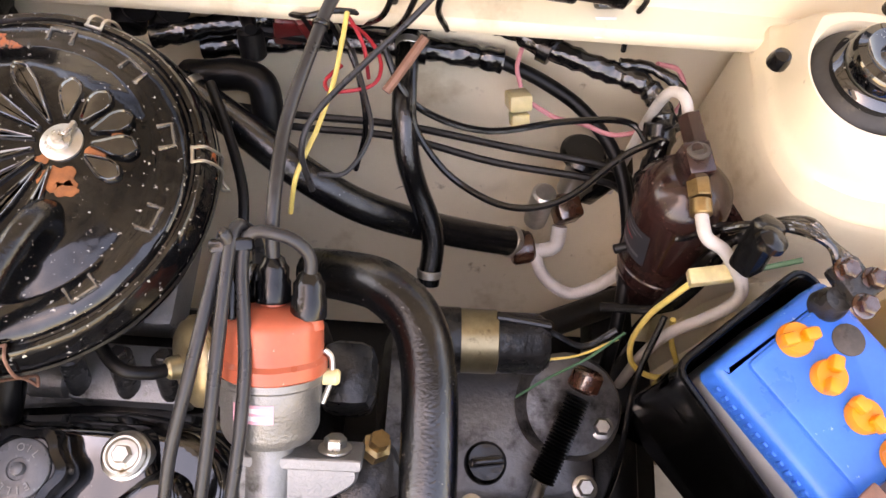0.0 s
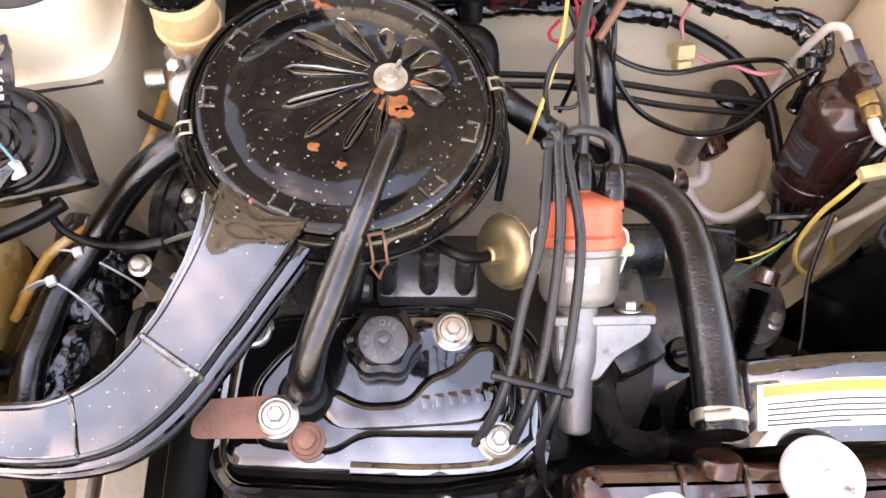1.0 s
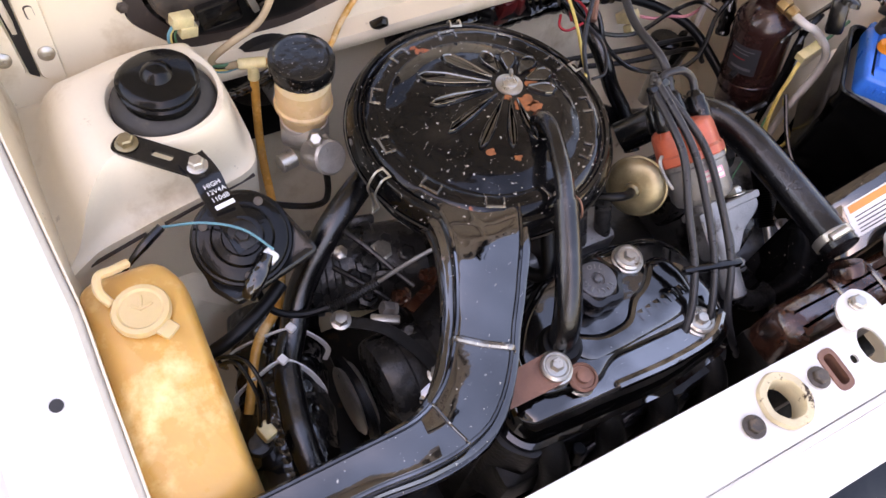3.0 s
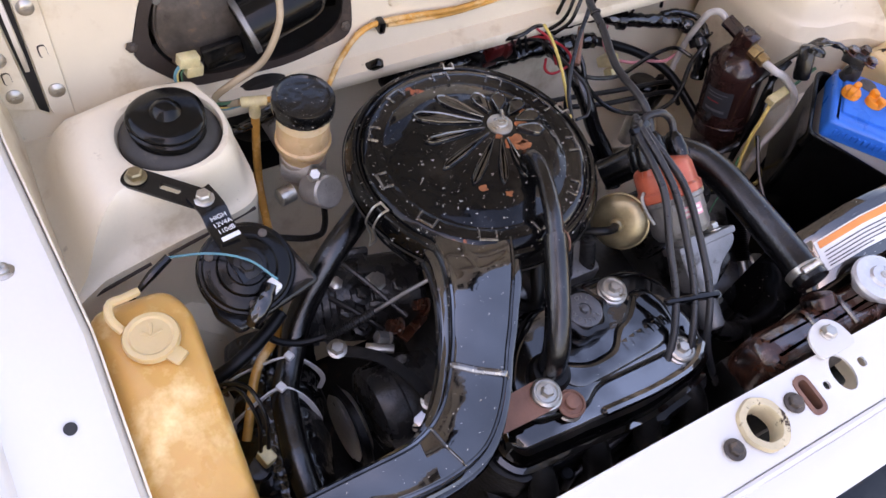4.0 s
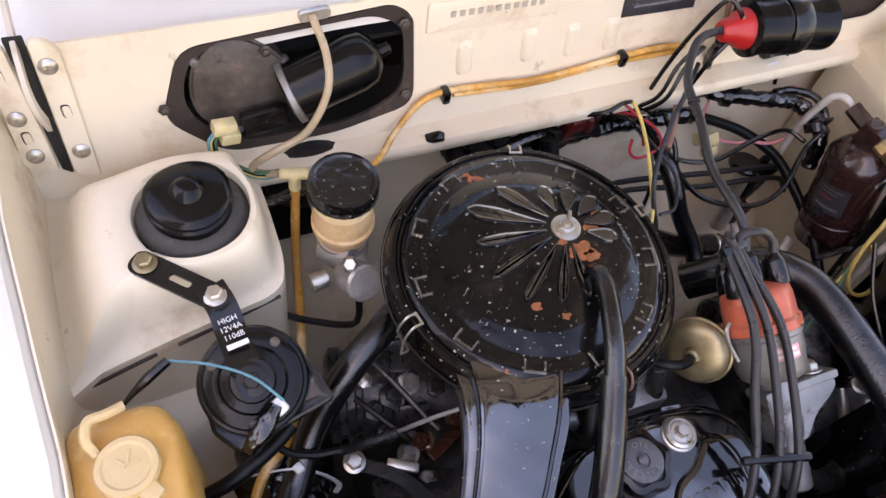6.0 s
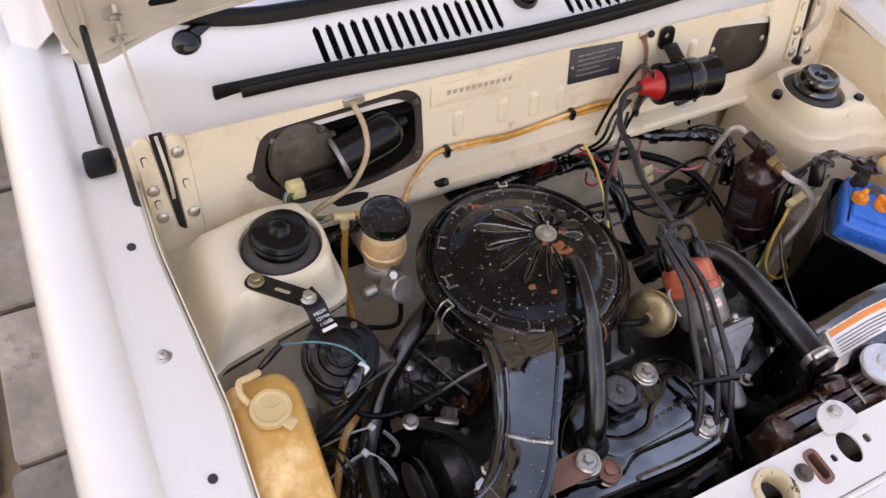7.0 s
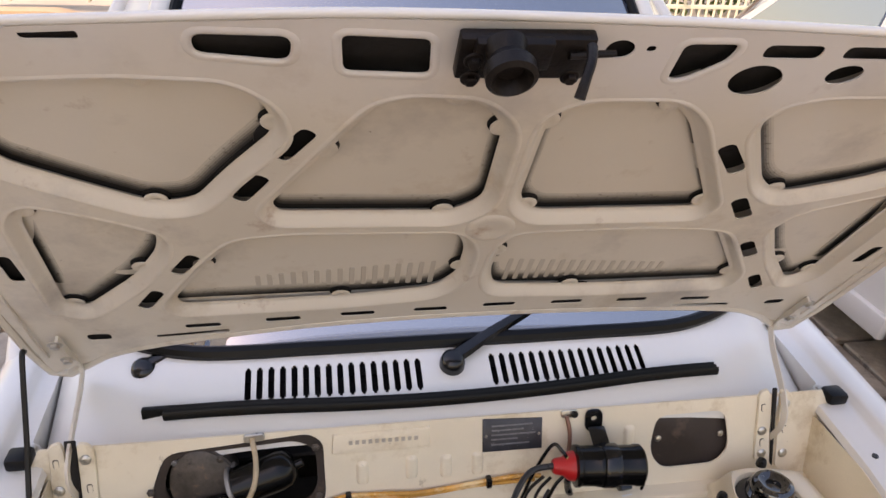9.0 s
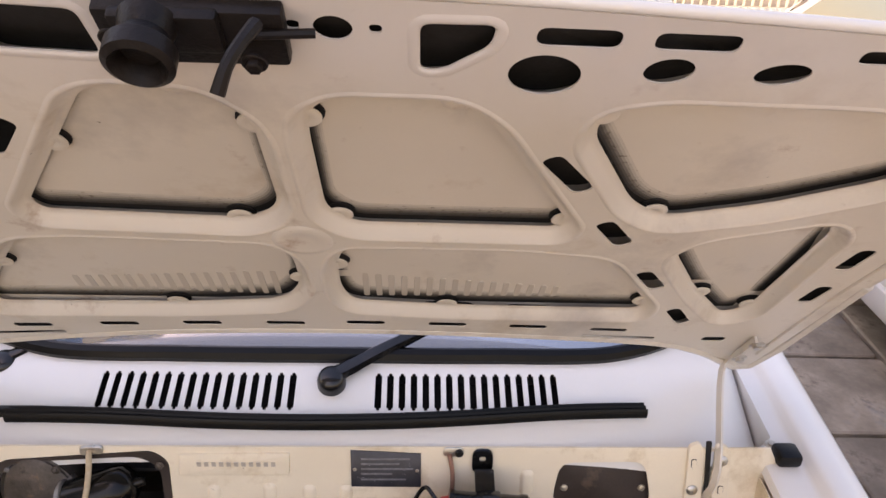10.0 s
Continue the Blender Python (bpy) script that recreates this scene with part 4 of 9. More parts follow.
def build_bonnet():
    outs = [soften(lp, r, 5) for lp, r in PANELS]
    holes = [slot(.250, .437, .068, .021, -52), slot(.321, .324, .060, .021, -55), slot(.396, .203, .058, .020, -56), slot(.468, .088, .056, .019, -57),
             slot(-.243, .453, .060, .020, 54), slot(-.295, .373, .058, .020, 56), slot(-.394, .200, .056, .019, 57), slot(-.455, .108, .054, .019, 56),
             slot(-.596, .359, .020, .066, 0), slot(-.604, .200, .018, .064, 0), slot(.600, .281, .020, .056, -2), slot(.611, .172, .020, .056, -2),
             slot(-.548, .006, .034, .020, 0), slot(.548, .003, .034, .018, 0),
             slot(-.397, .026, .052, .013, 2), slot(-.28, .034, .052, .013, 2), slot(-.168, .040, .052, .013, 1), slot(-.056, .043, .052, .013, 0), slot(.052, .048, .052, .013, 0),
             slot(.163, .046, .052, .013, -1), slot(.274, .042, .052, .013, -2), slot(.388, .034, .052, .013, -3), slot(-.415, .002, .108, .010, 4), slot(.408, .008, .108, .010, -4),
             soften([(-.323, .582), (-.241, .576), (-.238, .606), (-.322, .604)], .012), soften([(-.194, .566), (-.115, .566), (-.118, .610), (-.196, .610)], .008),
             soften([(.115, .571), (.131, .572), (.163, .600), (.166, .621), (.114, .618)], .008),
             slot(.222, .614, .058, .018, 2), slot(.302, .617, .058, .017, 2), oval(.205, .573, .053, .044), oval(.292, .586, .036, .027, 15), oval(.372, .590, .039, .023, 12),
             oval(.055, .608, .027, .023), slot(.028, .609, .009, .008), slot(.084, .610, .009, .008), slot(-.437, .596, .048, .010, 3), slot(-.531, .580, .066, .011, 8), slot(.44, .614, .05, .014, 2)]
    bm = B()
    sheet(bm, [FRAME] + [inset(o, -0.014) for o in outs] + holes, 0.0015, bp)
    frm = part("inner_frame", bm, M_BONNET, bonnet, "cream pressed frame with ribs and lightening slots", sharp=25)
    bm = B()   # rolled rib sides down to the skin
    for o in outs:
        lift(bm, o, [(-0.014, 0), (-0.0128, -0.0007), (-0.0110, -0.0024), (-0.0050, -0.0104), (-0.0030, -0.0124), (-0.0008, -0.0134), (0.0030, -0.0138)], bp, cap=False)
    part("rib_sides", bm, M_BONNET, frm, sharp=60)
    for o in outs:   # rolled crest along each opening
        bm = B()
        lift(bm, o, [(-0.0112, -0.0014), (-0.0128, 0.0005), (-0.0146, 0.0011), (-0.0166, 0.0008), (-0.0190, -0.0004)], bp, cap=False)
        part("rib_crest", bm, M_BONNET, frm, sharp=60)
    for o in [h for h in holes if len(h) < 28 and max(p[1] for p in h) - min(p[1] for p in h) > 0.027 and sum(p[1] for p in h) / len(h) > 0.58]:   # pressed rims of the front openings
        bm = B()
        lift(bm, o, [(-0.0005, -0.0004), (-0.0012, 0.0012), (-0.0035, 0.0016), (-0.0070, 0.0010), (-0.0095, -0.0004)], bp, cap=False)
        part("hole_rim", bm, M_BONNET, frm, sharp=60)
    # glued pads where ribs and skin meet
    rnd = random.Random(2)
    for o in outs:
        k = len(o)
        cx, cy = sum(p[0] for p in o) / k, sum(p[1] for p in o) / k
        q = inset(o, 0.0005)
        for j in (int(k * 0.12), int(k * 0.4), int(k * 0.63), int(k * 0.88)):
            x, y = q[j]
            bm = B()
            # A dark disc behind each pad paints the shade round it.
            lathe(bm, bp(x, y, -0.0208), [(0.0160, 0), (0.0160, 0.0012), (0.004, 0.0013)], bp(0, 0, 1) - bp(0, 0, 0), 18)
            part("bare_primer", bm, M_PRIMER_SHADE, frm)
            bm = B()
            lathe(bm, bp(x, y, -0.0154), [(0.0138, 0), (0.0140, 0.0010), (0.0125, 0.0020), (0.0070, 0.0020), (0.0050, 0.0010), (0.002, 0.0009)], bp(0, 0, 1) - bp(0, 0, 0), 18)
            part("glue_pad", bm, M_BONNET, frm)
    bm = B()   # round boss where the middle ribs cross
    lathe(bm, bp(CX, .281, -0.001), [(0.034, 0), (0.030, 0.003), (0.022, 0.0035), (0.017, 0.002), (0.004, 0.0015)], bp(0, 0, 1) - bp(0, 0, 0), 28)
    part("boss", bm, M_BONNET, frm)
    for x, y in ((-.588, .520), (.590, .545)):
        for q in ((-0.008, -0.004, 0.010, 30), (0.006, 0.006, 0.009, -10)):   # raised dark patches paint the shade in ragged drain holes
            bm = B()
            lift(bm, slot(x + q[0], y + q[1], q[2], 0.006, q[3]), [(0, 0.0005), (0.0004, 0.0042)], bp)
            part("drain_hole", bm, M_PRIMER_SHADE, frm)
        bm = B()
        lathe(bm, bp(x, y, -0.001), [(0.026, 0), (0.024, 0.004), (0.017, 0.005), (0.012, 0.002), (0.003, 0.001)], bp(0, 0, 1) - bp(0, 0, 0), 24)
        part("boss", bm, M_BONNET, frm)
    for sd in (-1, 1):   # pressed line along the side flange
        bm = B()
        tube(bm, [bp(sd * (0.6395 - 0.012 * max(0, v - 0.3)), v, 0.0005) for v in lerp(-0.06, 0.56, 9)], 0.0026, 6, 3)
        part("flange_bead", bm, M_BONNET, frm)
    # outer skin with its folded edge
    edge = EDGE
    bm = B()
    lift(bm, edge, [(0.012, -0.0020), (0.0, -0.0025), (-0.001, -0.0050), (0.002, -0.0080), (0.012, -0.0120)], bp, cap=False)
    shell(bm, lerp(-0.646, 0.646, 28), lerp(0.0, 1.0, 20), lambda u, v: bp(u, 0.012 + (lip(u) - 0.024) * v, depth(u, 0.012 + (lip(u) - 0.024) * v) - 0.0035), 0.001)
    skin = part("outer_skin", bm, M_WHITE, bonnet, "white outer panel of the bonnet")
    bm = B()
    shell(bm, lerp(-0.637, 0.637, 28), lerp(0.0, 1.0, 20), lambda u, v: bp(u, 0.014 + (lip(u) - 0.030) * v, depth(u, 0.014 + (lip(u) - 0.030) * v)), 0.001)
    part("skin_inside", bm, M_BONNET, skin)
    bm = B()
    k = len(edge)
    tube(bm, [bp(*edge[i], -0.0035) for i in range(11, 20)], 0.0045, 10, 4)
    part("front_lip", bm, M_WHITE, bonnet, "white folded front edge")
    bm = B()
    for ids in ((9, 10, 11), (19, 20, 21)):
        tube(bm, [bp(edge[i][0], edge[i][1], -0.004) for i in ids], 0.0048, 8, 5)
    tube(bm, [bp(edge[i % k][0], edge[i % k][1], -0.005) for i in (21, 22, 23, 24, 25, 26, 27, 28, 29, 30, 31)], 0.0085, 8, 3)
    part("folded_edge", bm, M_BONNET, bonnet)
    # reflection of the scuttle slots, painted on the skin as faint marks
    for a, b in ((-0.31, -0.06), (0.055, 0.30)):
        for i in range(16):
            x = a + (b - a) * i / 15
            f = i / 15 if a < 0 else 1 - i / 15
            bm = B()
            lift(bm, slot(x, .112 + 0.008 * f, 0.008, 0.030 + 0.034 * f, 0), [(0, -0.0222), (0.0005, -0.0214)], bp)
            part("slot_mark", bm, M_FOG, bonnet)
    # dark primer and recess shade painted as graded, speckled rings behind the ribs' lips
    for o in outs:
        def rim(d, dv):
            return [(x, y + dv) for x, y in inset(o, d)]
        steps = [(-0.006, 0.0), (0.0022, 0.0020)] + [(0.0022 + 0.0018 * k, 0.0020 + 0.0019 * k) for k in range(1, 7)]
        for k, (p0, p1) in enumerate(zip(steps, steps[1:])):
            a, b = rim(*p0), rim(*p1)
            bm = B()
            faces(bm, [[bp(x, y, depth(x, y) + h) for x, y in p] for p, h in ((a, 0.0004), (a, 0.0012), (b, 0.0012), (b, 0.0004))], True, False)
            part("bare_primer" if k == 0 else "thin_paint", bm, M_PRIMER_SHADE if k == 0 else M_RIM_FADE[k - 1], bonnet)
    # dark sheets inside the box sections paint the shade seen through the slots
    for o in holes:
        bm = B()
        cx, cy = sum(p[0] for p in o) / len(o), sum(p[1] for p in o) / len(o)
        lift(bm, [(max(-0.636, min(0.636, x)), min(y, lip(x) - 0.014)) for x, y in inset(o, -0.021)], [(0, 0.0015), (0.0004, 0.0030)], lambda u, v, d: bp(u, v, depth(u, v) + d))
        part("cavity_primer", bm, M_PRIMER_SHADE, bonnet)
    # lock and striker
    nrm = bp(0, 0, 1) - bp(0, 0, 0)
    lie = Matrix((Vector((1, 0, 0)), bp(0, 1) - bp(0, 0), -nrm)).transposed().to_4x4()
    bm = B()
    box(bm, bp(-.036, .607, 0.010), (0.122, 0.050, 0.014), 0.003, lie)
    box(bm, bp(-.050, .618, 0.020), (0.070, 0.034, 0.012), 0.004, lie)
    lock = part("lock_plate", bm, M_LATCH, bonnet, "dark greasy bonnet lock plate")
    bm = B()
    lathe(bm, bp(-.059, .628, 0.022), [(0.019, 0), (0.018, 0.008), (0.016, 0.014), (0.019, 0.020), (0.0225, 0.024), (0.0225, 0.036), (0.018, 0.039), (0.014, 0.034), (0.012, 0.026), (0.003, 0.026)], nrm, 28)
    part("striker_cup", bm, M_LATCH, lock)
    bm = B()
    tube(bm, [bp(.012, .640, 0.030), bp(.006, .645, 0.050), bp(-.001, .642, 0.066), bp(-.007, .632, 0.080)], [0.0050, 0.0042, 0.0042, 0.0048], 8)
    tube(bm, [bp(.000, .618, 0.020), bp(.045, .615, 0.012)], 0.0035, 8)
    part("safety_catch", bm, M_LATCH, lock)
    for x, y in ((-.085, .615), (-.085, .593), (.004, .600)):
        bm = B()
        hexbolt(bm, bp(x, y, 0.027), nrm, 0.006, 0.005, 0.009)
        part("lock_bolt", bm, M_LATCH, lock)
    # hinge arms
    for s in (-1, 1):
        bm = B()
        x = s * 0.603
        foot = fw(-0.598 if s < 0 else 0.556, 0.80, 0.004)
        a = bp(x, -0.03, 0.006)
        sec = [(-.25, -.55), (.25, -.55), (.25, .55), (-.25, .55)]
        tube(bm, [bp(x, 0.02, 0.006), a, bp(x, -0.11, 0.012), foot + Vector((0, -0.012, 0.06)), foot + Vector((0, 0.01, -0.03))], 0.009, 8, 5, shape=sec)
        arm = part("hinge_arm", bm, M_BONNET, bonnet)
        for q in (0.01, -0.05):
            bm = B()
            hexbolt(bm, bp(x + s * 0.004, q, 0.010), nrm, 0.007, 0.005, 0.011)
            part("hinge_bolt", bm, M_STEEL, arm)
        # plate on the firewall, split by the slit that the arm dips into
        xc, lean = (-0.598, 0.0) if s < 0 else (0.556, 0.10)
        pf = lambda u, v, d: fw(u - lean * (v - 0.81) - 0.02 * s * (0.81 - v), v, d)
        # A dark strip laid over the slit paints its shade.
        bm = B()
        k = 1.0 if s < 0 else 0.5
        lift(bm, soften([(xc - 0.005 * k, 0.742), (xc + 0.004 * k, 0.735), (xc + 0.009 * k, 0.885), (xc - 0.008 * k, 0.885)], 0.002), [(0, 0.001), (0.0004, 0.0034)], pf)
        part("hinge_slit", bm, M_PRIMER_SHADE, car)
        bm = B()
        lift(bm, soften([(xc - 0.036, 0.752), (xc - 0.006, 0.742), (xc - 0.009, 0.876), (xc - 0.014, 0.885), (xc - 0.030, 0.880)], 0.008), [(0, 0), (0, 0.004), (0.001, 0.0055)], pf)
        pl_ = part("hinge_plate", bm, M_CREAM, car)
        bm = B()
        lift(bm, soften([(xc + 0.005, 0.735), (xc + 0.028, 0.724), (xc + 0.034, 0.868), (xc + 0.026, 0.880), (xc + 0.010, 0.882)], 0.008), [(0, 0), (0, 0.004), (0.001, 0.0055)], pf)
        part("hinge_plate", bm, M_CREAM, car)
        for dx, zz in ((-0.023, .808), (0.020, .856), (0.019, .762), (-0.022, .765)):
            bm = B()
            lathe(bm, pf(xc + dx, zz, 0.0055), [(0.0085, 0), (0.0085, 0.0015), (0.006, 0.004), (0.003, 0.0045)], (0, -1, .2), 14)
            box(bm, pf(xc + dx, zz, 0.0101), (0.007, 0.0012, 0.0014), 0)
            box(bm, pf(xc + dx, zz, 0.0101), (0.0014, 0.0012, 0.007), 0)
            part("plate_screw", bm, M_STEEL, pl_)
        # Raised dark outlines with offset cream faces paint the shade inside slots.
        for dx, zz in ((-0.022, .852), (0.020, .808), (-0.022, 0.786)):
            bm = B()
            lift(bm, slot(xc + dx, zz, 0.0090, 0.0150), [(0, 0.005), (0.0003, 0.0059)], pf)
            rim = part("plate_slot", bm, M_PANELDARK, pl_)
            bm = B()
            lift(bm, slot(xc + dx + 0.0006, zz - 0.0006, 0.0072, 0.0132), [(0, 0.0055), (0.0003, 0.0064)], pf)
            part("slot_floor", bm, M_CREAM, rim)
    rod = thing("bonnet_stay", (-0.642, 0.0, 0.80), "thin dark rod propping the bonnet", "bonnet stay")
    bm = B()
    tube(bm, [(-0.641, 0.165, 1.03), (-0.6415, 0.152, 1.02), (-0.643, 0.10, 0.90), (-0.645, 0.045, 0.79)], 0.0042, 8)
    part("stay_rod", bm, M_IRON, rod)


build_bonnet()


# ---- added house that casts the shade, fence and other cars ----
def build_around():
    # Unseen house, placed here only to keep the sun off the car.
    hs = thing("house", (-5.6, -2.8, GZ), "unseen pale three-storey house added to shade the car", "house", kind="structure")
    bm = B()
    box(bm, (-5.6, -2.8, 4.8 + GZ), (3.0, 3.6, 9.7), 0.02)
    part("house_wall", bm, M_HOUSE, hs)
    for z in (1.5, 4.2, 6.9):
        for y in (-3.7, -1.9):
            bm = B()
            box(bm, (-4.09, y, z), (0.06, 1.3, 1.3), 0.01)
            w = part("window", bm, M_GLASS, hs)
            bm = B()
            box(bm, (-4.05, y, z - 0.70), (0.14, 1.5, 0.07), 0.01)
            part("sill", bm, M_HOUSE, w)
    bm = B()
    box(bm, (-5.6, -2.8, 9.70 + GZ), (3.2, 3.7, 0.18), 0.02)
    part("eaves", bm, M_HOUSE, hs)
    bm = B()
    box(bm, (-1.62, 7.9, 0.18), (0.22, 4.4, 0.50), 0.03)
    solid("ramp_wall", bm, M_WALL, "rough plastered wall beside the ramp", "wall", kind="structure")
    rl = thing("far_railing", (-3.4, 8.6, 0.3), "pink-posted railing before a dark gap", "railing")
    # A solid dark box paints the shade of the gap behind the rails.
    bm = B()
    box(bm, (-3.2, 8.9, 0.62), (2.6, 0.10, 0.70), 0.02)
    part("dark_gap", bm, M_PANELDARK, rl)
    for z in (0.42, 0.56):
        bm = B()
        tube(bm, [(-4.6, 8.75, z), (-3.2, 8.75, z + 0.01), (-2.0, 8.75, z)], 0.018, 8)
        part("rail", bm, M_FENCE, rl)
    for x in (-2.15, -2.75, -3.6):
        bm = B()
        box(bm, (x, 8.72, 0.5), (0.10 if x > -2.5 else 0.03, 0.08, 0.8), 0.01)
        part("post", bm, M_PINKPOST if x > -2.5 else M_FENCE, rl)
    # low wall and ramp beyond the drive
    bm = B()
    lift(bm, soften([(-7.0, -0.1), (-7.0, 0.20), (-2.75, 0.20), (-2.45, 0.12), (-2.15, -0.10)], 0.08, 4), [(0, 0), (0, 0.25)], lambda u, v, d: Vector((u, 7.4 + d, v + 0.02)))
    solid("garden_wall", bm, M_WALL, "sandy plastered garden wall in the sun", "wall", kind="structure")
    bm = B()
    box(bm, (-1.2, 9.4, 0.10), (1.7, 5.0, 0.22), 0.03)
    solid("ramp", bm, M_SLAB, "grey concrete ramp beside the wall", "ramp", kind="structure")
    # Unseen wall, added to bounce pale light into the engine bay.
    bm = B()
    box(bm, (0, -3.4, 0.45 + GZ), (16, 0.22, 0.9), 0.02)
    box(bm, (0, -3.4, 0.93 + GZ), (16.1, 0.32, 0.06), 0.01)
    solid("boundary_wall", bm, M_HOUSE, "unseen low pale wall added to bounce light at the car's nose", "wall", kind="structure")
    # railing fence with a hedge behind
    fn = thing("fence", (3.5, 8.4, GZ), "cream steel railing fence in the sun", "fence")
    proto = finish(cyl(B(), (0, 0, 0), (0, 0, 1.7), 0.018, 8), Matrix.Identity(4), M_FENCE)
    for i in range(90):
        ob = new("bar", proto)
        ob.parent = fn
        ob.location = (U * (-3.2 + i * 0.105), 0, 0)
    for z in (0.25, 1.5):
        bm = B()
        box(bm, (5.0, 8.4, GZ + z), (9.6, 0.04, 0.05), 0.004)
        part("rail", bm, M_FENCE, fn)
    rnd = random.Random(9)
    vs, fs = [], []
    for i in range(9000):
        c = Vector((rnd.uniform(-0.5, 11), 9.4 + rnd.gauss(0, 0.35), GZ + rnd.uniform(0.05, 2.1)))
        a, b = Vector((rnd.gauss(0, 1), rnd.gauss(0, 1), rnd.gauss(0, 1))).normalized(), Vector((rnd.gauss(0, 1), rnd.gauss(0, 1), rnd.gauss(0, 1))).normalized()
        b = (b - a * a.dot(b)).normalized()
        s = rnd.uniform(0.05, 0.10)
        k = len(vs)
        vs += [c - a * s, c + b * s * 0.45, c + a * s, c - b * s * 0.45]
        fs.append((k, k + 1, k + 2, k + 3))
    me = bpy.data.meshes.new("leaves")
    me.from_pydata([tuple(v * U) for v in vs], [], fs)
    me.materials.append(M_LEAF)
    hd = new("hedge_foliage", me)
    tagged(hd, "sunlit yellow-green hedge leaves behind the fence", "hedge", kind="stuff")
    # white saloon parked alongside
    pc = thing("parked_car", (2.70, 2.1, GZ), "white parked car with dark tinted windows", "car")
    PX, PY = 2.70, 2.25
    prof = [(-1.9, 0.18), (-1.92, 0.60), (-1.75, 0.82), (-0.85, 0.92), (-0.15, 1.40), (0.3, 1.47), (1.3, 1.45), (2.1, 1.00), (2.85, 0.94), (2.92, 0.5), (2.86, 0.18)]
    o = soften(prof, 0.12, 4)
    bm = B()
    rings = []
    for x, k in ((-0.84, 0.05), (-0.80, 0.0), (0.80, 0.0), (0.84, 0.05)):
        rings.append([Vector((PX + x * (1 - 0.16 * max(0, z - 0.9) / 0.5), PY - y, z + GZ)) for y, z in inset(o, k)])
    faces(bm, rings)
    part("body", bm, M_WHITE, pc)
    for sd in (-1, 1):
        bm = B()
        w = soften([(-0.60, 0.96), (-0.12, 1.34), (0.42, 1.38), (0.42, 0.96)], 0.05, 3)
        w2 = soften([(0.48, 0.96), (0.48, 1.38), (1.25, 1.36), (1.75, 1.00)], 0.05, 3)
        for q in (w, w2):
            lift(bm, q, [(0, 0), (0.004, 0.012)], lambda y, z, d: Vector((PX + sd * (0.842 * (1 - 0.16 * max(0, z - 0.9) / 0.5) - 0.004 + d), PY - y, z + GZ)))
        part("side_glass", bm, M_GLASS, pc)
        for y in (-1.25, 1.95):
            bm = B()
            lathe(bm, (PX + sd * 0.70, PY - y, 0.29 + GZ), [(0.10, 0), (0.29, 0.0), (0.30, 0.03), (0.30, 0.13), (0.28, 0.155), (0.19, 0.16), (0.17, 0.14), (0.03, 0.15)], (sd, 0, 0), 32)
            part("wheel", bm, M_RUBBER, pc)
        bm = B()
        tube(bm, [(PX + sd * 0.845, PY + 1.7, 0.55 + GZ), (PX + sd * 0.848, PY, 0.56 + GZ), (PX + sd * 0.845, PY - 2.0, 0.56 + GZ)], 0.015, 8)
        part("side_strip", bm, M_WHITE, pc)
        bm = B()
        box(bm, (PX + sd * 0.848, PY, 0.235 + GZ), (0.035, 2.05, 0.10), 0.012)
        part("sill", bm, M_WHITE, pc)
        for y in (0.92, -0.12, -1.02):   # door gaps
            bm = B()
            box(bm, (PX + sd * 0.841, PY + y, 0.62 + GZ), (0.006, 0.008, 0.62), 0.001)
            part("door_gap", bm, M_SEAL, pc)
        bm = B()
        tube(bm, [(PX + sd * 0.80, PY + 0.66, 0.985 + GZ), (PX + sd * 0.745, PY + 0.14, 1.375 + GZ), (PX + sd * 0.735, PY - 0.42, 1.405 + GZ), (PX + sd * 0.74, PY - 0.95, 1.385 + GZ)], 0.014, 8)
        part("weather_shield", bm, M_GLASS, pc)
    # door mirror of our own car
    mr = thing("door_mirror", (-0.80, 0.72, 0.80), "black plastic door mirror", "mirror")
    bm = B()
    out = soften([(-1.02, 0.765), (-0.845, 0.752), (-0.825, 0.80), (-0.86, 0.885), (-1.0, 0.905), (-1.05, 0.84)], 0.035, 4)
    lift(bm, out, [(0.014, 0.03), (0.004, 0.02), (0.0, 0.0), (0.003, -0.03), (0.018, -0.06), (0.04, -0.07)], lambda u, v, d: Vector((u, 0.72 + d, v)))
    part("mirror_shell", bm, M_PLASTIC, mr)
    bm = B()
    box(bm, (-0.81, 0.72, 0.772), (0.07, 0.05, 0.03), 0.008, (0, -15, 0))
    part("mirror_foot", bm, M_PLASTIC, mr)


build_around()


# ---- engine: air cleaner, covers, ignition ----
LC = Vector((-0.181, -0.133, 0.0))
NUT = Vector((-0.139, -0.113, 0.0))


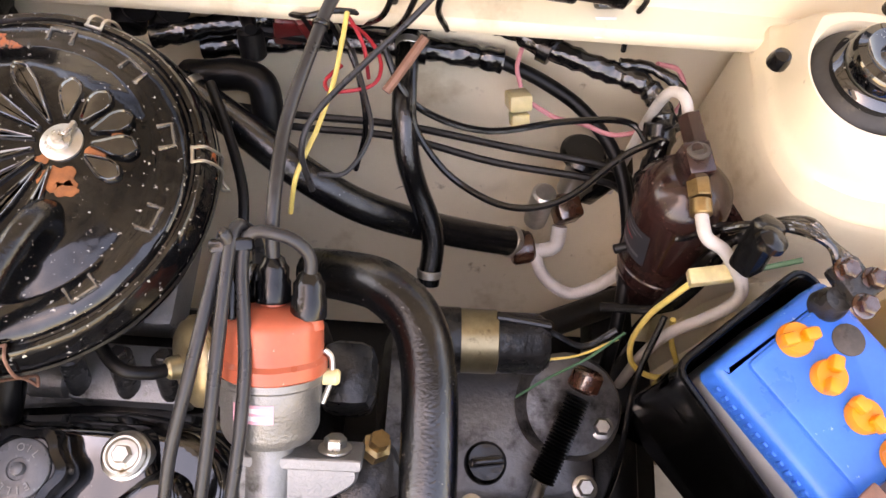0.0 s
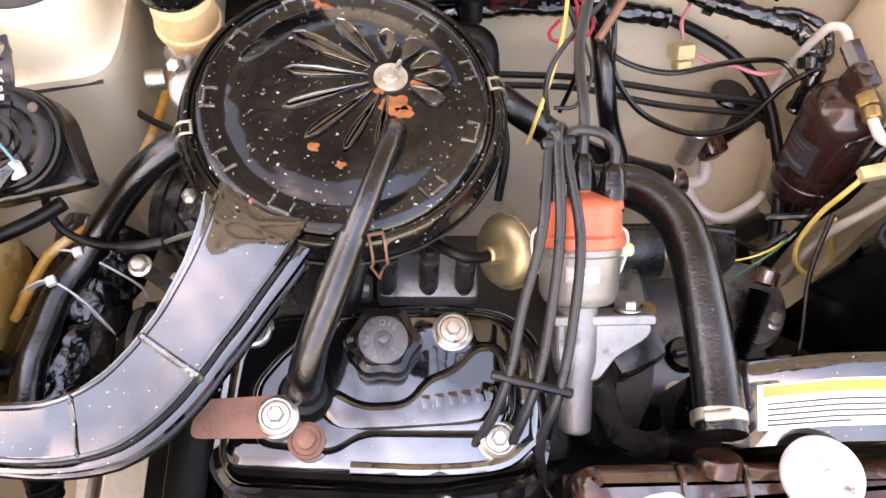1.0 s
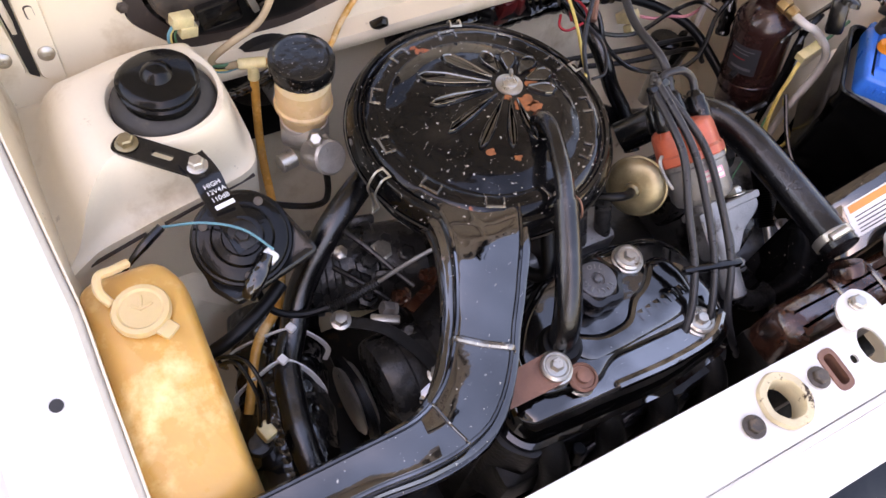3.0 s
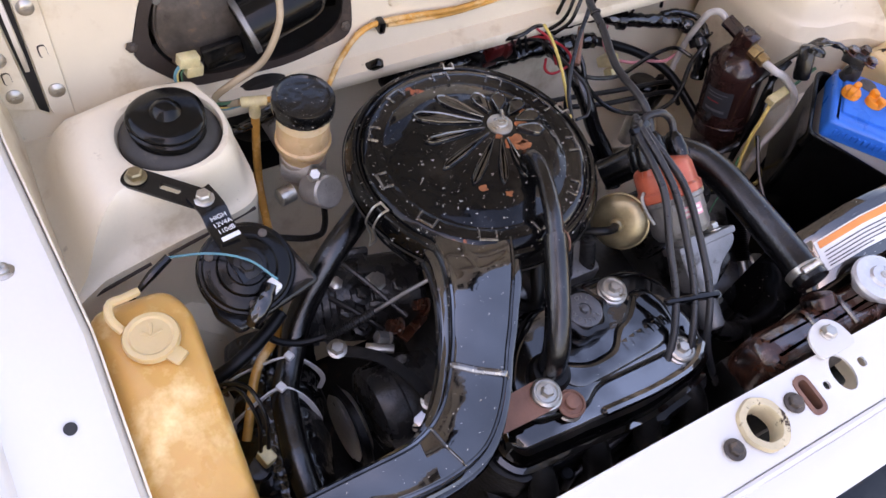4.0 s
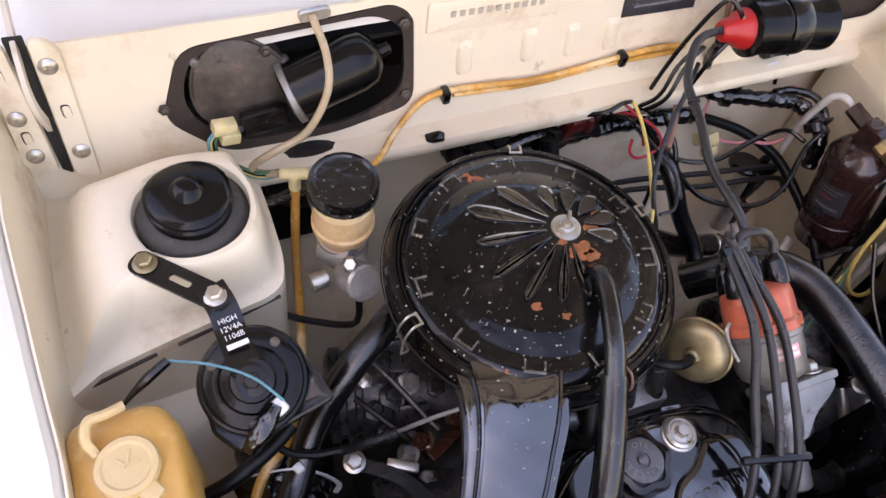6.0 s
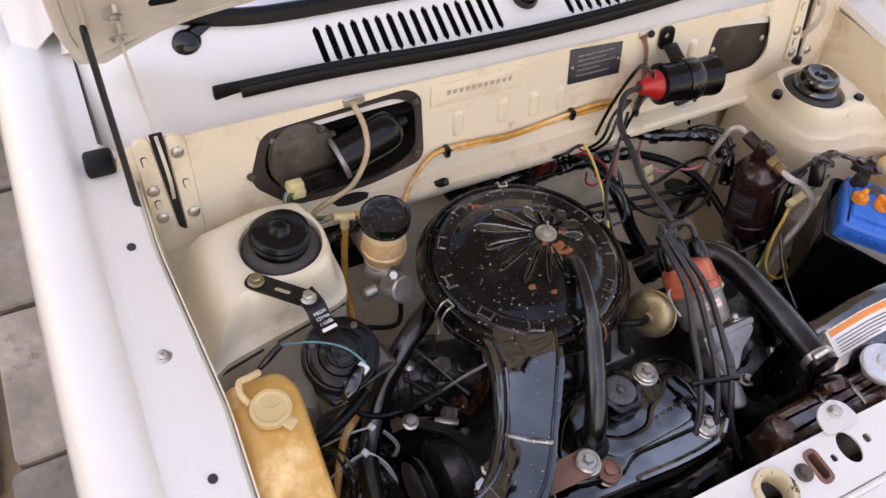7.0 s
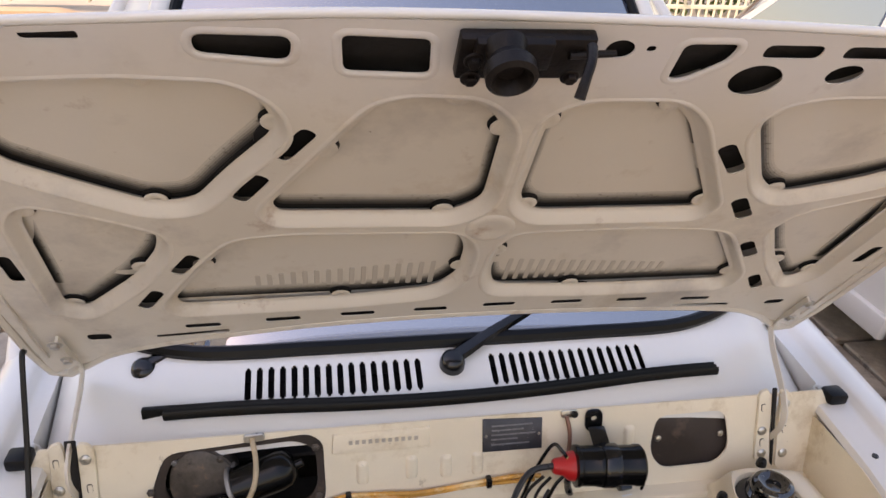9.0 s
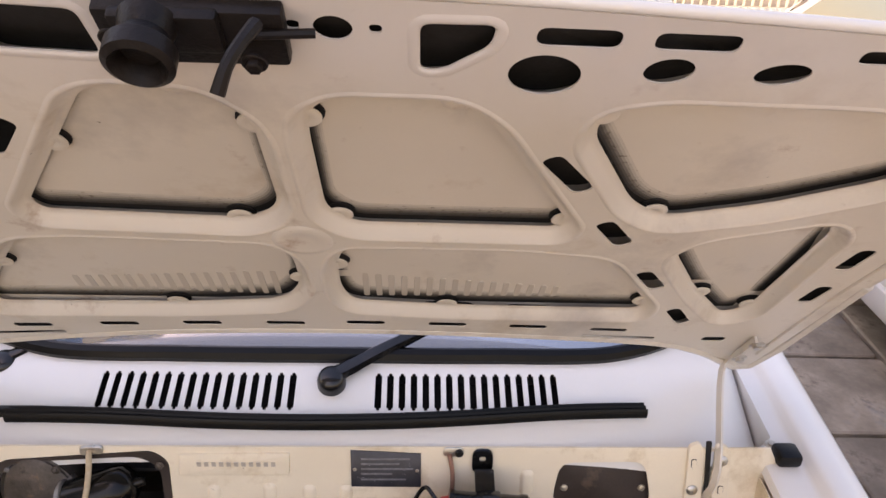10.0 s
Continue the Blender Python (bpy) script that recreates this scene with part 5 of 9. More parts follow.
def build_air_cleaner():
    ac = thing("air_cleaner", (LC.x, LC.y, 0.69), "round black enamelled air cleaner with chipped, rust-spotted lid", "air cleaner")
    bm = B()
    lathe(bm, LC, [(0.120, 0.682), (0.134, 0.690), (0.137, 0.700), (0.137, 0.735), (0.134, 0.740), (0.02, 0.740)], n=72)
    part("housing", bm, M_GLOSS, ac)
    bm = B()
    lathe(bm, LC, [(0.146, 0.728), (0.1495, 0.730), (0.1505, 0.735), (0.1495, 0.741), (0.147, 0.745), (0.1455, 0.752), (0.142, 0.756), (0.1385, 0.7555), (0.1365, 0.7525), (0.1345, 0.7525), (0.1325, 0.7560),
                   (0.129, 0.7595), (0.124, 0.7605), (0.112, 0.7605), (0.1095, 0.7590), (0.107, 0.7590), (0.1045, 0.7605), (0.097, 0.7620), (0.090, 0.7650), (0.080, 0.7662), (0.02, 0.7668)], n=96)
    lid = part("lid", bm, M_LID, ac, "black lid with radial ribs, dust and rust")
    # radial pressings round the wing nut
    for ang, ln, w in ((176, 0.075, 0.011), (152, 0.082, 0.015), (128, 0.062, 0.014), (200, 0.080, 0.010), (222, 0.078, 0.011), (243, 0.066, 0.010), (262, 0.058, 0.009), (95, 0.034, 0.016), (62, 0.030, 0.017), (30, 0.032, 0.017), (0, 0.034, 0.017), (-28, 0.032, 0.015)):
        a = radians(ang)
        c, s = math.cos(a), math.sin(a)
        r0 = 0.020
        o = [(r0, -w * 0.15), (r0 + ln * 0.62, -w * 0.62), (r0 + ln * 0.92, -w * 0.55), (r0 + ln + 0.004, 0), (r0 + ln * 0.92, w * 0.55), (r0 + ln * 0.62, w * 0.62), (r0, w * 0.15)]
        o = soften([(NUT.x + x * c - y * s, NUT.y + x * s + y * c) for x, y in o], 0.004, 3)
        bm = B()
        lift(bm, o, [(0, 0.7655), (0.0006, 0.7690), (0.0012, 0.7700), (0.0020, 0.7698), (0.0030, 0.7684)], lambda u, v, d: Vector((u, v, d)))
        part("lid_rib", bm, M_ROCKER, lid)
    # stamped stops along the rim
    for k in range(11):
        a = radians(18 + k * 32.7)
        m = Matrix.Translation((LC.x, LC.y, 0)) @ Matrix.Rotation(a, 4, 'Z')
        bm = B()
        for p in ([(0.112, -0.011), (0.124, -0.011), (0.124, 0.008), (0.113, 0.008)],):
            tube(bm, [m @ Vector((x, y, 0.7612)) for x, y in p], 0.0019, 6, smooth=False)
        part("stamped_stop", bm, M_EDGE, lid)
    bm = B()
    lathe(bm, (LC.x, LC.y, 0), [(0.1515, 0.7335), (0.1528, 0.7355), (0.1515, 0.7375)], n=72, cap=False)
    part("rim_bead", bm, M_IRON, lid)
    bm = B()
    lathe(bm, (NUT.x, NUT.y, 0.7665), [(0.0155, 0), (0.0155, 0.0018), (0.012, 0.003), (0.0085, 0.0035), (0.0085, 0.006), (0.006, 0.0072), (0.0035, 0.0072), (0.0035, 0.0095), (0.001, 0.0100)], n=24)
    box(bm, (NUT.x + 0.006, NUT.y + 0.008, 0.7735), (0.004, 0.014, 0.006), 0.0015, (0, 0, -25))
    part("wing_nut", bm, M_STEEL, ac)
    rust = mat("orange_rust", (0.34, 0.115, 0.04, 1), 0.8, var=0.4, scale=60, bump=0.4, fine=300)
    for x, y, r in ((-0.136, -0.142, 0.015), (-0.128, -0.150, 0.010), (-0.113, -0.122, 0.010), (-0.100, -0.108, 0.010), (-0.150, -0.128, 0.006), (-0.181, -0.205, 0.005), (-0.205, -0.188, 0.006)):
        bm = B()
        o = [(x + r * (0.7 + 0.5 * noise.noise((math.cos(t) * 1.4 + x * 90, math.sin(t) * 1.4, y * 70))) * math.cos(t) * 1.25, y + r * (0.7 + 0.5 * noise.noise((math.cos(t) * 1.4 + x * 90, math.sin(t) * 1.4, y * 70))) * math.sin(t)) for t in lerp(0, 2 * math.pi, 26)[:-1]]
        lift(bm, o, [(0, 0.7655), (0.0002, 0.7672), (0.001, 0.7676)], lambda u, v, d: Vector((u, v, d)))
        part("rust_patch", bm, rust, lid)
    # spring clips on the rim
    for ang in (193, 283, 75, 10):
        a = radians(ang)
        m = Matrix.Translation((LC.x, LC.y, 0)) @ Matrix.Rotation(a, 4, 'Z')
        bm = B()
        for dy in (-0.006, 0.006):
            tube(bm, [m @ Vector(p) for p in ((0.136, dy, 0.757), (0.146, dy, 0.756), (0.154, dy, 0.740), (0.150, dy * 1.2, 0.722), (0.146, dy * 0.8, 0.705), (0.150, 0, 0.692))], 0.0013, 6, 4)
        tube(bm, [m @ Vector((0.136, -0.007, 0.757)), m @ Vector((0.136, 0.007, 0.757))], 0.0014, 6)
        part("spring_clip", bm, M_RUSTPLATE if ang > 250 else M_STEEL, ac)
    # intake snout
    # a dished top between two rounded shoulders, with a seam flange on each flank
    sec = [(1, 0), (1, .36), (.90, .46), (.80, .44), (.745, .90), (.63, 1.0), (0, .86), (-.63, 1.0), (-.745, .90), (-.80, .44), (-.90, .46), (-1, .36), (-1, 0),
           (-1, -.6), (-.9, -1), (-.7, -1), (-.5, -1), (-.3, -1), (0, -1), (.3, -1), (.5, -1), (.7, -1), (.9, -1), (1, -.6)]
    bm = B()
    line = [(-0.238, -0.215), (-0.252, -0.262), (-0.272, -0.305), (-0.297, -0.348), (-0.322, -0.384), (-0.352, -0.412), (-0.395, -0.425), (-0.45, -0.424), (-0.52, -0.424), (-0.60, -0.424)]
    wide = [0.060, 0.049, 0.041, 0.036, 0.036, 0.035, 0.028, 0.024, 0.023, 0.023]
    tall = [0.017, 0.018, 0.019, 0.019, 0.019, 0.019, 0.019, 0.019, 0.019, 0.019]
    top = [0.756, 0.762, 0.757, 0.749, 0.745, 0.744, 0.744, 0.742, 0.739, 0.734]
    pts = spline([(*p, z) for p, z in zip(line, top)], 6)
    rings = []
    for i, c in enumerate(pts):
        f = i / (len(pts) - 1) * (len(line) - 1)
        j = min(int(f), len(line) - 2)
        w = wide[j] + (wide[j + 1] - wide[j]) * (f - j)
        h = tall[j]
        t = (pts[min(i + 1, len(pts) - 1)] - pts[max(i - 1, 0)])
        t.z = 0
        t.normalize()
        side = Vector((t.y, -t.x, 0))
        rings.append([c - Vector((0, 0, h)) + side * (a * w) + Vector((0, 0, b * h)) for a, b in sec])
    faces(bm, rings)
    sn = part("intake_snout", bm, M_GLOSS, ac, "glossy black flattened intake duct")
    for f in (0.40, 0.62):
        i = int(f * (len(pts) - 1))
        bm = B()
        r = rings[i]
        tube(bm, [r[k] + Vector((0, 0, 0.0008)) for k in range(3, 10)], 0.0036 if f < 0.5 else 0.0014, 8, 3)
        part("snout_bead", bm, M_EDGE if f < 0.5 else M_GLOSS, sn)
    for sd in (4, 8):   # rolled shoulders that catch the light
        bm = B()
        tube(bm, [r[sd] + Vector((0, 0, 0.0004)) for r in rings[3::3]], 0.0022, 6, 2)
        part("snout_shoulder", bm, M_ROCKER, sn)
    for sd in (0, 12):   # welded seam along both flanks
        bm = B()
        tube(bm, [r[sd] + Vector((0, 0, -0.012)) for r in rings[4::3]], 0.0032, 6, 2)
        part("snout_seam", bm, M_GLOSS, sn)
    # breather hose into the rocker cover
    br = thing("breather_hose", (-0.205, -0.36, 0.69), "shiny black rubber breather hose from lid to rocker cover", "hose")
    bm = B()
    tube(bm, [(-0.135, -0.168, 0.760), (-0.136, -0.178, 0.778), (-0.143, -0.205, 0.786), (-0.158, -0.250, 0.783), (-0.172, -0.285, 0.772)], [0.011, 0.0105, 0.0095, 0.010, 0.010], 14)
    part("pipe", bm, M_HOSE, br)
    bm = B()
    tube(bm, [(-0.168, -0.275, 0.775), (-0.183, -0.312, 0.757), (-0.198, -0.348, 0.735), (-0.207, -0.372, 0.708), (-0.210, -0.380, 0.675)], [0.0125, 0.0135, 0.0140, 0.0150, 0.0160], 16)
    part("rubber_elbow", bm, M_HOSE, br)
    bm = B()
    lathe(bm, (-0.210, -0.381, 0.666), [(0.024, 0), (0.024, 0.010), (0.020, 0.016), (0.016, 0.017)], n=24)
    part("grommet", bm, M_RUBBER, br)


build_air_cleaner()


def build_rocker_cover():
    rc = thing("rocker_cover", (-0.14, -0.37, 0.62), "glossy black enamelled rocker cover with white-washered bolts", "rocker cover")
    out = soften([(-0.275, -0.452), (-0.10, -0.462), (0.000, -0.448), (0.012, -0.40), (0.010, -0.325), (-0.02, -0.293), (-0.10, -0.283), (-0.255, -0.300), (-0.285, -0.330), (-0.290, -0.43)], 0.025, 5)
    bm = B()
    lift(bm, out, [(-0.006, 0.612), (-0.006, 0.622), (0, 0.624), (0.002, 0.636), (0.005, 0.648), (0.012, 0.656), (0.018, 0.658), (0.022, 0.6585)], lambda u, v, d: Vector((u, v, d)))
    part("cover_shell", bm, M_ROCKER, rc)
    up = soften([(-0.255, -0.425), (-0.185, -0.435), (-0.160, -0.418), (-0.045, -0.420), (-0.022, -0.400), (-0.020, -0.345), (-0.055, -0.335), (-0.062, -0.300), (-0.120, -0.298), (-0.185, -0.300), (-0.235, -0.335), (-0.262, -0.37)], 0.016, 5)
    bm = B()
    lift(bm, up, [(-0.004, 0.648), (0.0, 0.655), (0.003, 0.6625), (0.007, 0.6675), (0.012, 0.669), (0.0122, 0.669)], lambda u, v, d: Vector((u, v, d + 0.05 * (v + 0.36))))
    part("raised_panel", bm, M_ROCKER, rc)
    bm = B()
    tube(bm, [(-0.17, -0.442, 0.659), (-0.10, -0.445, 0.660), (-0.04, -0.440, 0.660), (-0.01, -0.42, 0.660)], 0.006, 8)
    part("cover_bead", bm, M_ROCKER, rc)
    deck = soften([(-0.190, -0.372), (-0.160, -0.388), (-0.122, -0.386), (-0.105, -0.364), (-0.083, -0.357), (-0.060, -0.334), (-0.036, -0.336), (-0.028, -0.360), (-0.030, -0.396), (-0.065, -0.410), (-0.182, -0.416), (-0.205, -0.390)], 0.012, 4)
    bm = B()   # stepped deck ahead of the filler, its front falling in a long slope
    lift(bm, deck, [(-0.004, 0.664), (-0.001, 0.668), (0.002, 0.6715), (0.005, 0.6730), (0.008, 0.6735), (0.0082, 0.6735)], lambda u, v, d: Vector((u, v, d + 0.05 * (v + 0.36) - 0.35 * max(0.0, -0.398 - v))))
    part("stepped_deck", bm, M_ROCKER, rc)
    for i in range(6):   # cast marks, worn to bars
        bm = B()
        box(bm, (-0.105 + i * 0.012, -0.388 + i * 0.0015, 0.6725), (0.008, 0.012, 0.0012), 0.0004, (3, 0, 8))
        part("cast_mark", bm, M_ROCKER, rc)
    for x, y, z in ((-0.080, -0.323, 0.679), (-0.041, -0.419, 0.666), (-0.232, -0.402, 0.690), (-0.205, -0.421, 0.660), (-0.262, -0.318, 0.664)):
        bm = B()
        lathe(bm, (x, y, z - 0.006), [(0.020, -0.010), (0.0185, -0.001), (0.0165, 0), (0.0165, 0.004), (0.014, 0.006), (0.0125, 0.006), (0.011, 0.0045), (0.0085, 0.0048)], n=28)
        lathe(bm, (x, y, z - 0.002), [(0.0072, 0), (0.0072, 0.006), (0.006, 0.0075)], n=6)
        b = part("cover_bolt", bm, M_STEEL, rc, "zinc bolt on a pale cup washer")
    cap = thing("oil_filler_cap", (-0.143, -0.339, 0.675), "black lobed oil filler cap with worn lettering", "oil cap")
    bm = B()
    lathe(bm, (-0.143, -0.339, 0.672), [(0.030, 0), (0.032, 0.004), (0.0325, 0.018), (0.030, 0.024), (0.024, 0.026), (0.0225, 0.024), (0.006, 0.024)], n=64, wob=lambda a: 1 + 0.075 * math.cos(6 * a))
    part("cap_body", bm, M_PLASTIC, cap)
    bm = B()
    lathe(bm, (-0.143, -0.339, 0.696), [(0.0215, 0), (0.0215, 0.0025), (0.020, 0.0035), (0.008, 0.0035), (0.0075, 0.002), (0.005, 0.002), (0.0045, 0.006), (0.003, 0.007)], n=40)
    part("cap_disc", bm, mat("worn_grey_plastic", (0.09, 0.09, 0.095, 1), 0.28, var=0.3, scale=40, wear=((rgb("8a8a8a"), 300, 0.62, 0.06, 0.5),)), cap)
    for word, rot in (("OIL", 0), ("FILLER", 180)):
        for i, ch in enumerate(word):
            cu = bpy.data.curves.new("letter", 'FONT')
            cu.body, cu.size, cu.extrude, cu.align_x = ch, 0.0075 * U, 0.0003, 'CENTER'
            tmp = new("tmp", cu)
            bpy.context.view_layer.update()
            me = bpy.data.meshes.new_from_object(tmp.evaluated_get(bpy.context.evaluated_depsgraph_get()))
            bpy.data.objects.remove(tmp)
            me.materials.append(M_ALU)
            ob = new("letter", me)
            ob.parent = cap
            a = radians(90 + rot - 20 - (i - (len(word) - 1) / 2) * 24)
            ob.matrix_basis = Matrix.Translation(Vector((0.0125 * math.cos(a), 0.0125 * math.sin(a), 0.0252)) * U) @ Matrix.Rotation(a - math.pi / 2, 4, 'Z')
    strap = thing("bracket_strap", (-0.26, -0.40, 0.68), "rust-brown steel strap bolted to the rocker cover", "bracket")
    bm = B()
    sheet(bm, [soften([(-0.300, -0.388), (-0.232, -0.384), (-0.216, -0.396), (-0.218, -0.412), (-0.236, -0.420), (-0.302, -0.420)], 0.008), slot(-0.228, -0.408, 0.012, 0.005, 20)], 0.0035, flat(0.684))
    part("strap", bm, M_RUSTPLATE, strap)
    bm = B()
    lathe(bm, (-0.207, -0.421, 0.672), [(0.016, 0), (0.016, 0.003), (0.013, 0.005), (0.012, 0.003), (0.0075, 0.003), (0.0075, 0.008), (0.005, 0.009)], n=28)
    part("strap_washer", bm, M_RUSTPLATE, strap, "mauve-brown washer and bolt")
    # black wavy gasket and head ahead of it
    hd = thing("engine_block", (-0.14, -0.30, 0.25), "oily black iron engine block and cylinder head", "engine block")
    bm = B()
    lift(bm, inset(out, -0.010), [(0, 0.42), (0, 0.60), (0.002, 0.612), (0.01, 0.613)], lambda u, v, d: Vector((u + 0.004 * math.sin(v * 120), v + 0.006 * math.sin(u * 95), d)))
    part("cylinder_head", bm, M_IRON, hd)
    bm = B()
    box(bm, (-0.13, -0.30, 0.42), (0.36, 0.26, 0.30), 0.02)
    box(bm, (-0.13, -0.45, 0.50), (0.34, 0.05, 0.10), 0.012)
    part("block", bm, M_IRON, hd)
    bm = B()
    for i in range(4):
        tube(bm, [(-0.25 + i * 0.075, -0.44, 0.61), (-0.25 + i * 0.075, -0.475, 0.59), (-0.25 + i * 0.075, -0.49, 0.54), (-0.24 + i * 0.07, -0.495, 0.45)], 0.017, 10)
    part("exhaust_manifold", bm, M_IRON, hd)
    # carburettor and manifold behind the cover
    cb = thing("carburettor", (-0.15, -0.22, 0.60), "grey cast carburettor below the air cleaner", "carburettor")
    bm = B()
    box(bm, (-0.16, -0.17, 0.655), (0.12, 0.10, 0.06), 0.012)
    part("carburettor_body", bm, M_ALU, cb)
    bm = B()
    box(bm, (-0.10, -0.255, 0.625), (0.10, 0.05, 0.035), 0.008)
    part("float_chamber", bm, M_ALU, cb)
    bm = B()
    cyl(bm, (-0.19, -0.262, 0.62), (-0.155, -0.262, 0.62), 0.014, 16, 0.003)
    part("accelerator_pump", bm, M_ALU, cb)
    bm = B()
    box(bm, (-0.16, -0.15, 0.60), (0.16, 0.12, 0.05), 0.01)
    part("manifold_flange", bm, M_ALU, cb)
    for x in (-0.14, -0.10, -0.065):
        bm = B()
        cyl(bm, (x, -0.272, 0.628), (x, -0.250, 0.672), 0.010, 14, 0.002)
        hexbolt(bm, (x, -0.249, 0.674), (0, 0.4, 0.9), 0.007, 0.006, 0.010)
        part("manifold_stud", bm, M_GREASY, cb)
    bm = B()
    tube(bm, [(-0.19, -0.27, 0.64), (-0.175, -0.30, 0.665), (-0.165, -0.27, 0.70), (-0.15, -0.24, 0.71)], 0.008, 10)
    part("fuel_hose", bm, M_RUBBER, cb)


build_rocker_cover()

# ---- ignition ----
DA = Vector((-0.02, 0.85, 0.53)).normalized()
DC = Vector((0.030, -0.262, 0.730))


def build_distributor():
    ds = thing("distributor", DC - DA * 0.17, "grey cast distributor with a salmon-red cap", "distributor")
    bm = B()
    lathe(bm, DC - DA * 0.052, [(0.024, 0), (0.0310, 0.003), (0.0342, 0.009), (0.0352, 0.012), (0.0352, 0.026), (0.0362, 0.028), (0.0362, 0.045), (0.0378, 0.047), (0.0378, 0.052)], DA, 40)
    part("housing", bm, M_ALU, ds)
    bm = B()   # sleeve that runs down to the drive
    lathe(bm, DC - DA * 0.172, [(0.012, 0), (0.0148, 0.003), (0.0152, 0.050), (0.0175, 0.060), (0.0190, 0.070), (0.0190, 0.100), (0.0170, 0.106), (0.0185, 0.122)], DA, 32)
    part("shaft_sleeve", bm, M_ALU, ds)
    # cast shoulder with a bolted flange and a web that tapers down the sleeve
    sw = Vector((1, 0, 0)) - DA * DA.x
    sw.normalize()
    nw = sw.cross(DA)
    web = soften([(-0.021, 0.002), (0.064, 0.000), (0.066, -0.014), (0.058, -0.022), (0.034, -0.036), (0.018, -0.058), (-0.016, -0.058), (-0.021, -0.03)], 0.006, 3)
    bm = B()
    lift(bm, web, [(0.002, -0.0175), (0, -0.0155), (0, 0.0095), (0.002, 0.0115)], lambda u, v, d: DC - DA * 0.064 + sw * u + DA * v + nw * d)
    foot = part("clamp_foot", bm, M_ALU, ds)
    bm = B()
    lift(bm, soften([(-0.024, -0.004), (0.068, -0.004), (0.068, 0.005), (-0.024, 0.005)], 0.003, 2), [(0.001, -0.019), (0, -0.018), (0, 0.013), (0.001, 0.014)], lambda u, v, d: DC - DA * 0.066 + sw * u + DA * v + nw * d)
    part("flange", bm, M_ALU, foot)
    bm = B()
    hexbolt(bm, DC - DA * 0.060 + sw * 0.047 - nw * 0.002, DA, 0.0085, 0.008, 0.0125)
    part("clamp_bolt", bm, M_STEEL, ds)
    bm = B()   # skirt, squared shoulder and crown
    lathe(bm, DC, [(0.0378, 0), (0.0392, 0.0015), (0.0392, 0.010), (0.0365, 0.013), (0.0355, 0.034), (0.0340, 0.039), (0.0290, 0.043), (0.018, 0.046), (0.010, 0.048)], DA, 48, wob=lambda a: 1 + 0.018 * math.cos(4 * a + 0.8) + 0.008 * (1 if math.sin(8 * a) > 0.3 else -1))
    cap = part("cap", bm, M_CAPRED, ds, "salmon-red moulded cap")
    side = DA.cross(Vector((0, 0, 1))).normalized()
    upv = side.cross(DA)
    tops = []
    for dx, dz, tall in ((0, 0, 0.026), (0.026, 0.006, 0.012), (-0.026, 0.010, 0.012), (-0.014, -0.018, 0.012)):
        o = DC + side * dx + upv * dz
        bm = B()
        lathe(bm, o + DA * 0.034, [(0.0115, 0), (0.0100, tall * 0.5), (0.0085, tall)], DA, 20)
        part("cap_tower", bm, M_CAPRED, cap)
        bm = B()
        h = 0.034 + tall * 0.62
        lathe(bm, o + DA * h, [(0.0125, 0), (0.0130, 0.002), (0.0125, 0.014), (0.0112, 0.016), (0.0112, 0.024), (0.0090, 0.027), (0.0075, 0.031), (0.005, 0.033)], DA, 20)
        part("lead_boot", bm, M_PLASTIC, ds)
        tops.append(o + DA * (h + 0.032))
    # printed label
    bm = B()
    n = Vector((-0.15, -0.35, 0.93))
    n = (n - DA * n.dot(DA)).normalized()
    t = DA.cross(n)
    rows = [[DC - DA * (0.027 - 0.0135 * j) + n * (0.0366 * math.cos(a)) + t * (0.0366 * math.sin(a)) for a in lerp(-0.40, 0.40, 6)] for j in (0, 1)]
    faces(bm, rows, closed=False, cap=False)
    lb = part("label", bm, M_PINK, ds, "small faded pink label")
    bm = B()
    for j, (a0, a1) in enumerate(((-0.34, 0.36), (-0.34, 0.30))):
        rows = [[DC - DA * (0.0245 - 0.0055 * j - 0.0034 * k) + n * (0.0369 * math.cos(a)) + t * (0.0369 * math.sin(a)) for a in lerp(a0, a1, 6)] for k in (0, 1)]
        faces(bm, rows, closed=False, cap=False)
    part("label_bar", bm, M_LABEL, lb)
    for sx in (-1, 1):
        bm = B()
        tube(bm, [DC + side * (sx * 0.037) + DA * (-0.024), DC + side * (sx * 0.0425) + DA * (-0.006), DC + side * (sx * 0.0425) + DA * 0.010, DC + side * (sx * 0.037) + DA * 0.016], 0.0022, 8)
        part("cap_spring", bm, M_STEEL, ds)
    bm = B()
    lathe(bm, DC + side * 0.037 - DA * 0.004, [(0.006, 0), (0.006, 0.010), (0.004, 0.012)], side, 14)
    part("terminal_boot", bm, M_YCONN, ds)
    # vacuum advance
    va = Vector((-0.80, -0.38, 0.46)).normalized()
    vc = Vector((-0.036, -0.257, 0.702))
    bm = B()
    lathe(bm, vc, [(0.010, -0.022), (0.030, -0.014), (0.0345, -0.009), (0.0365, -0.0085), (0.0365, -0.006), (0.0345, -0.0055), (0.033, 0.0), (0.028, 0.004), (0.021, 0.006), (0.012, 0.0075), (0.0095, 0.0075), (0.0085, 0.016), (0.0065, 0.018)], va, 44)
    part("vacuum_can", bm, M_GOLD, ds, "yellow-zinc vacuum advance can")
    bm = B()
    tube(bm, [vc - va * 0.015, vc - va * 0.03 + Vector((0.01, 0, 0.004)), DC - DA * 0.035 - side * 0.02], 0.011, 12)
    part("vacuum_arm", bm, M_ALU, ds)
    bm = B()
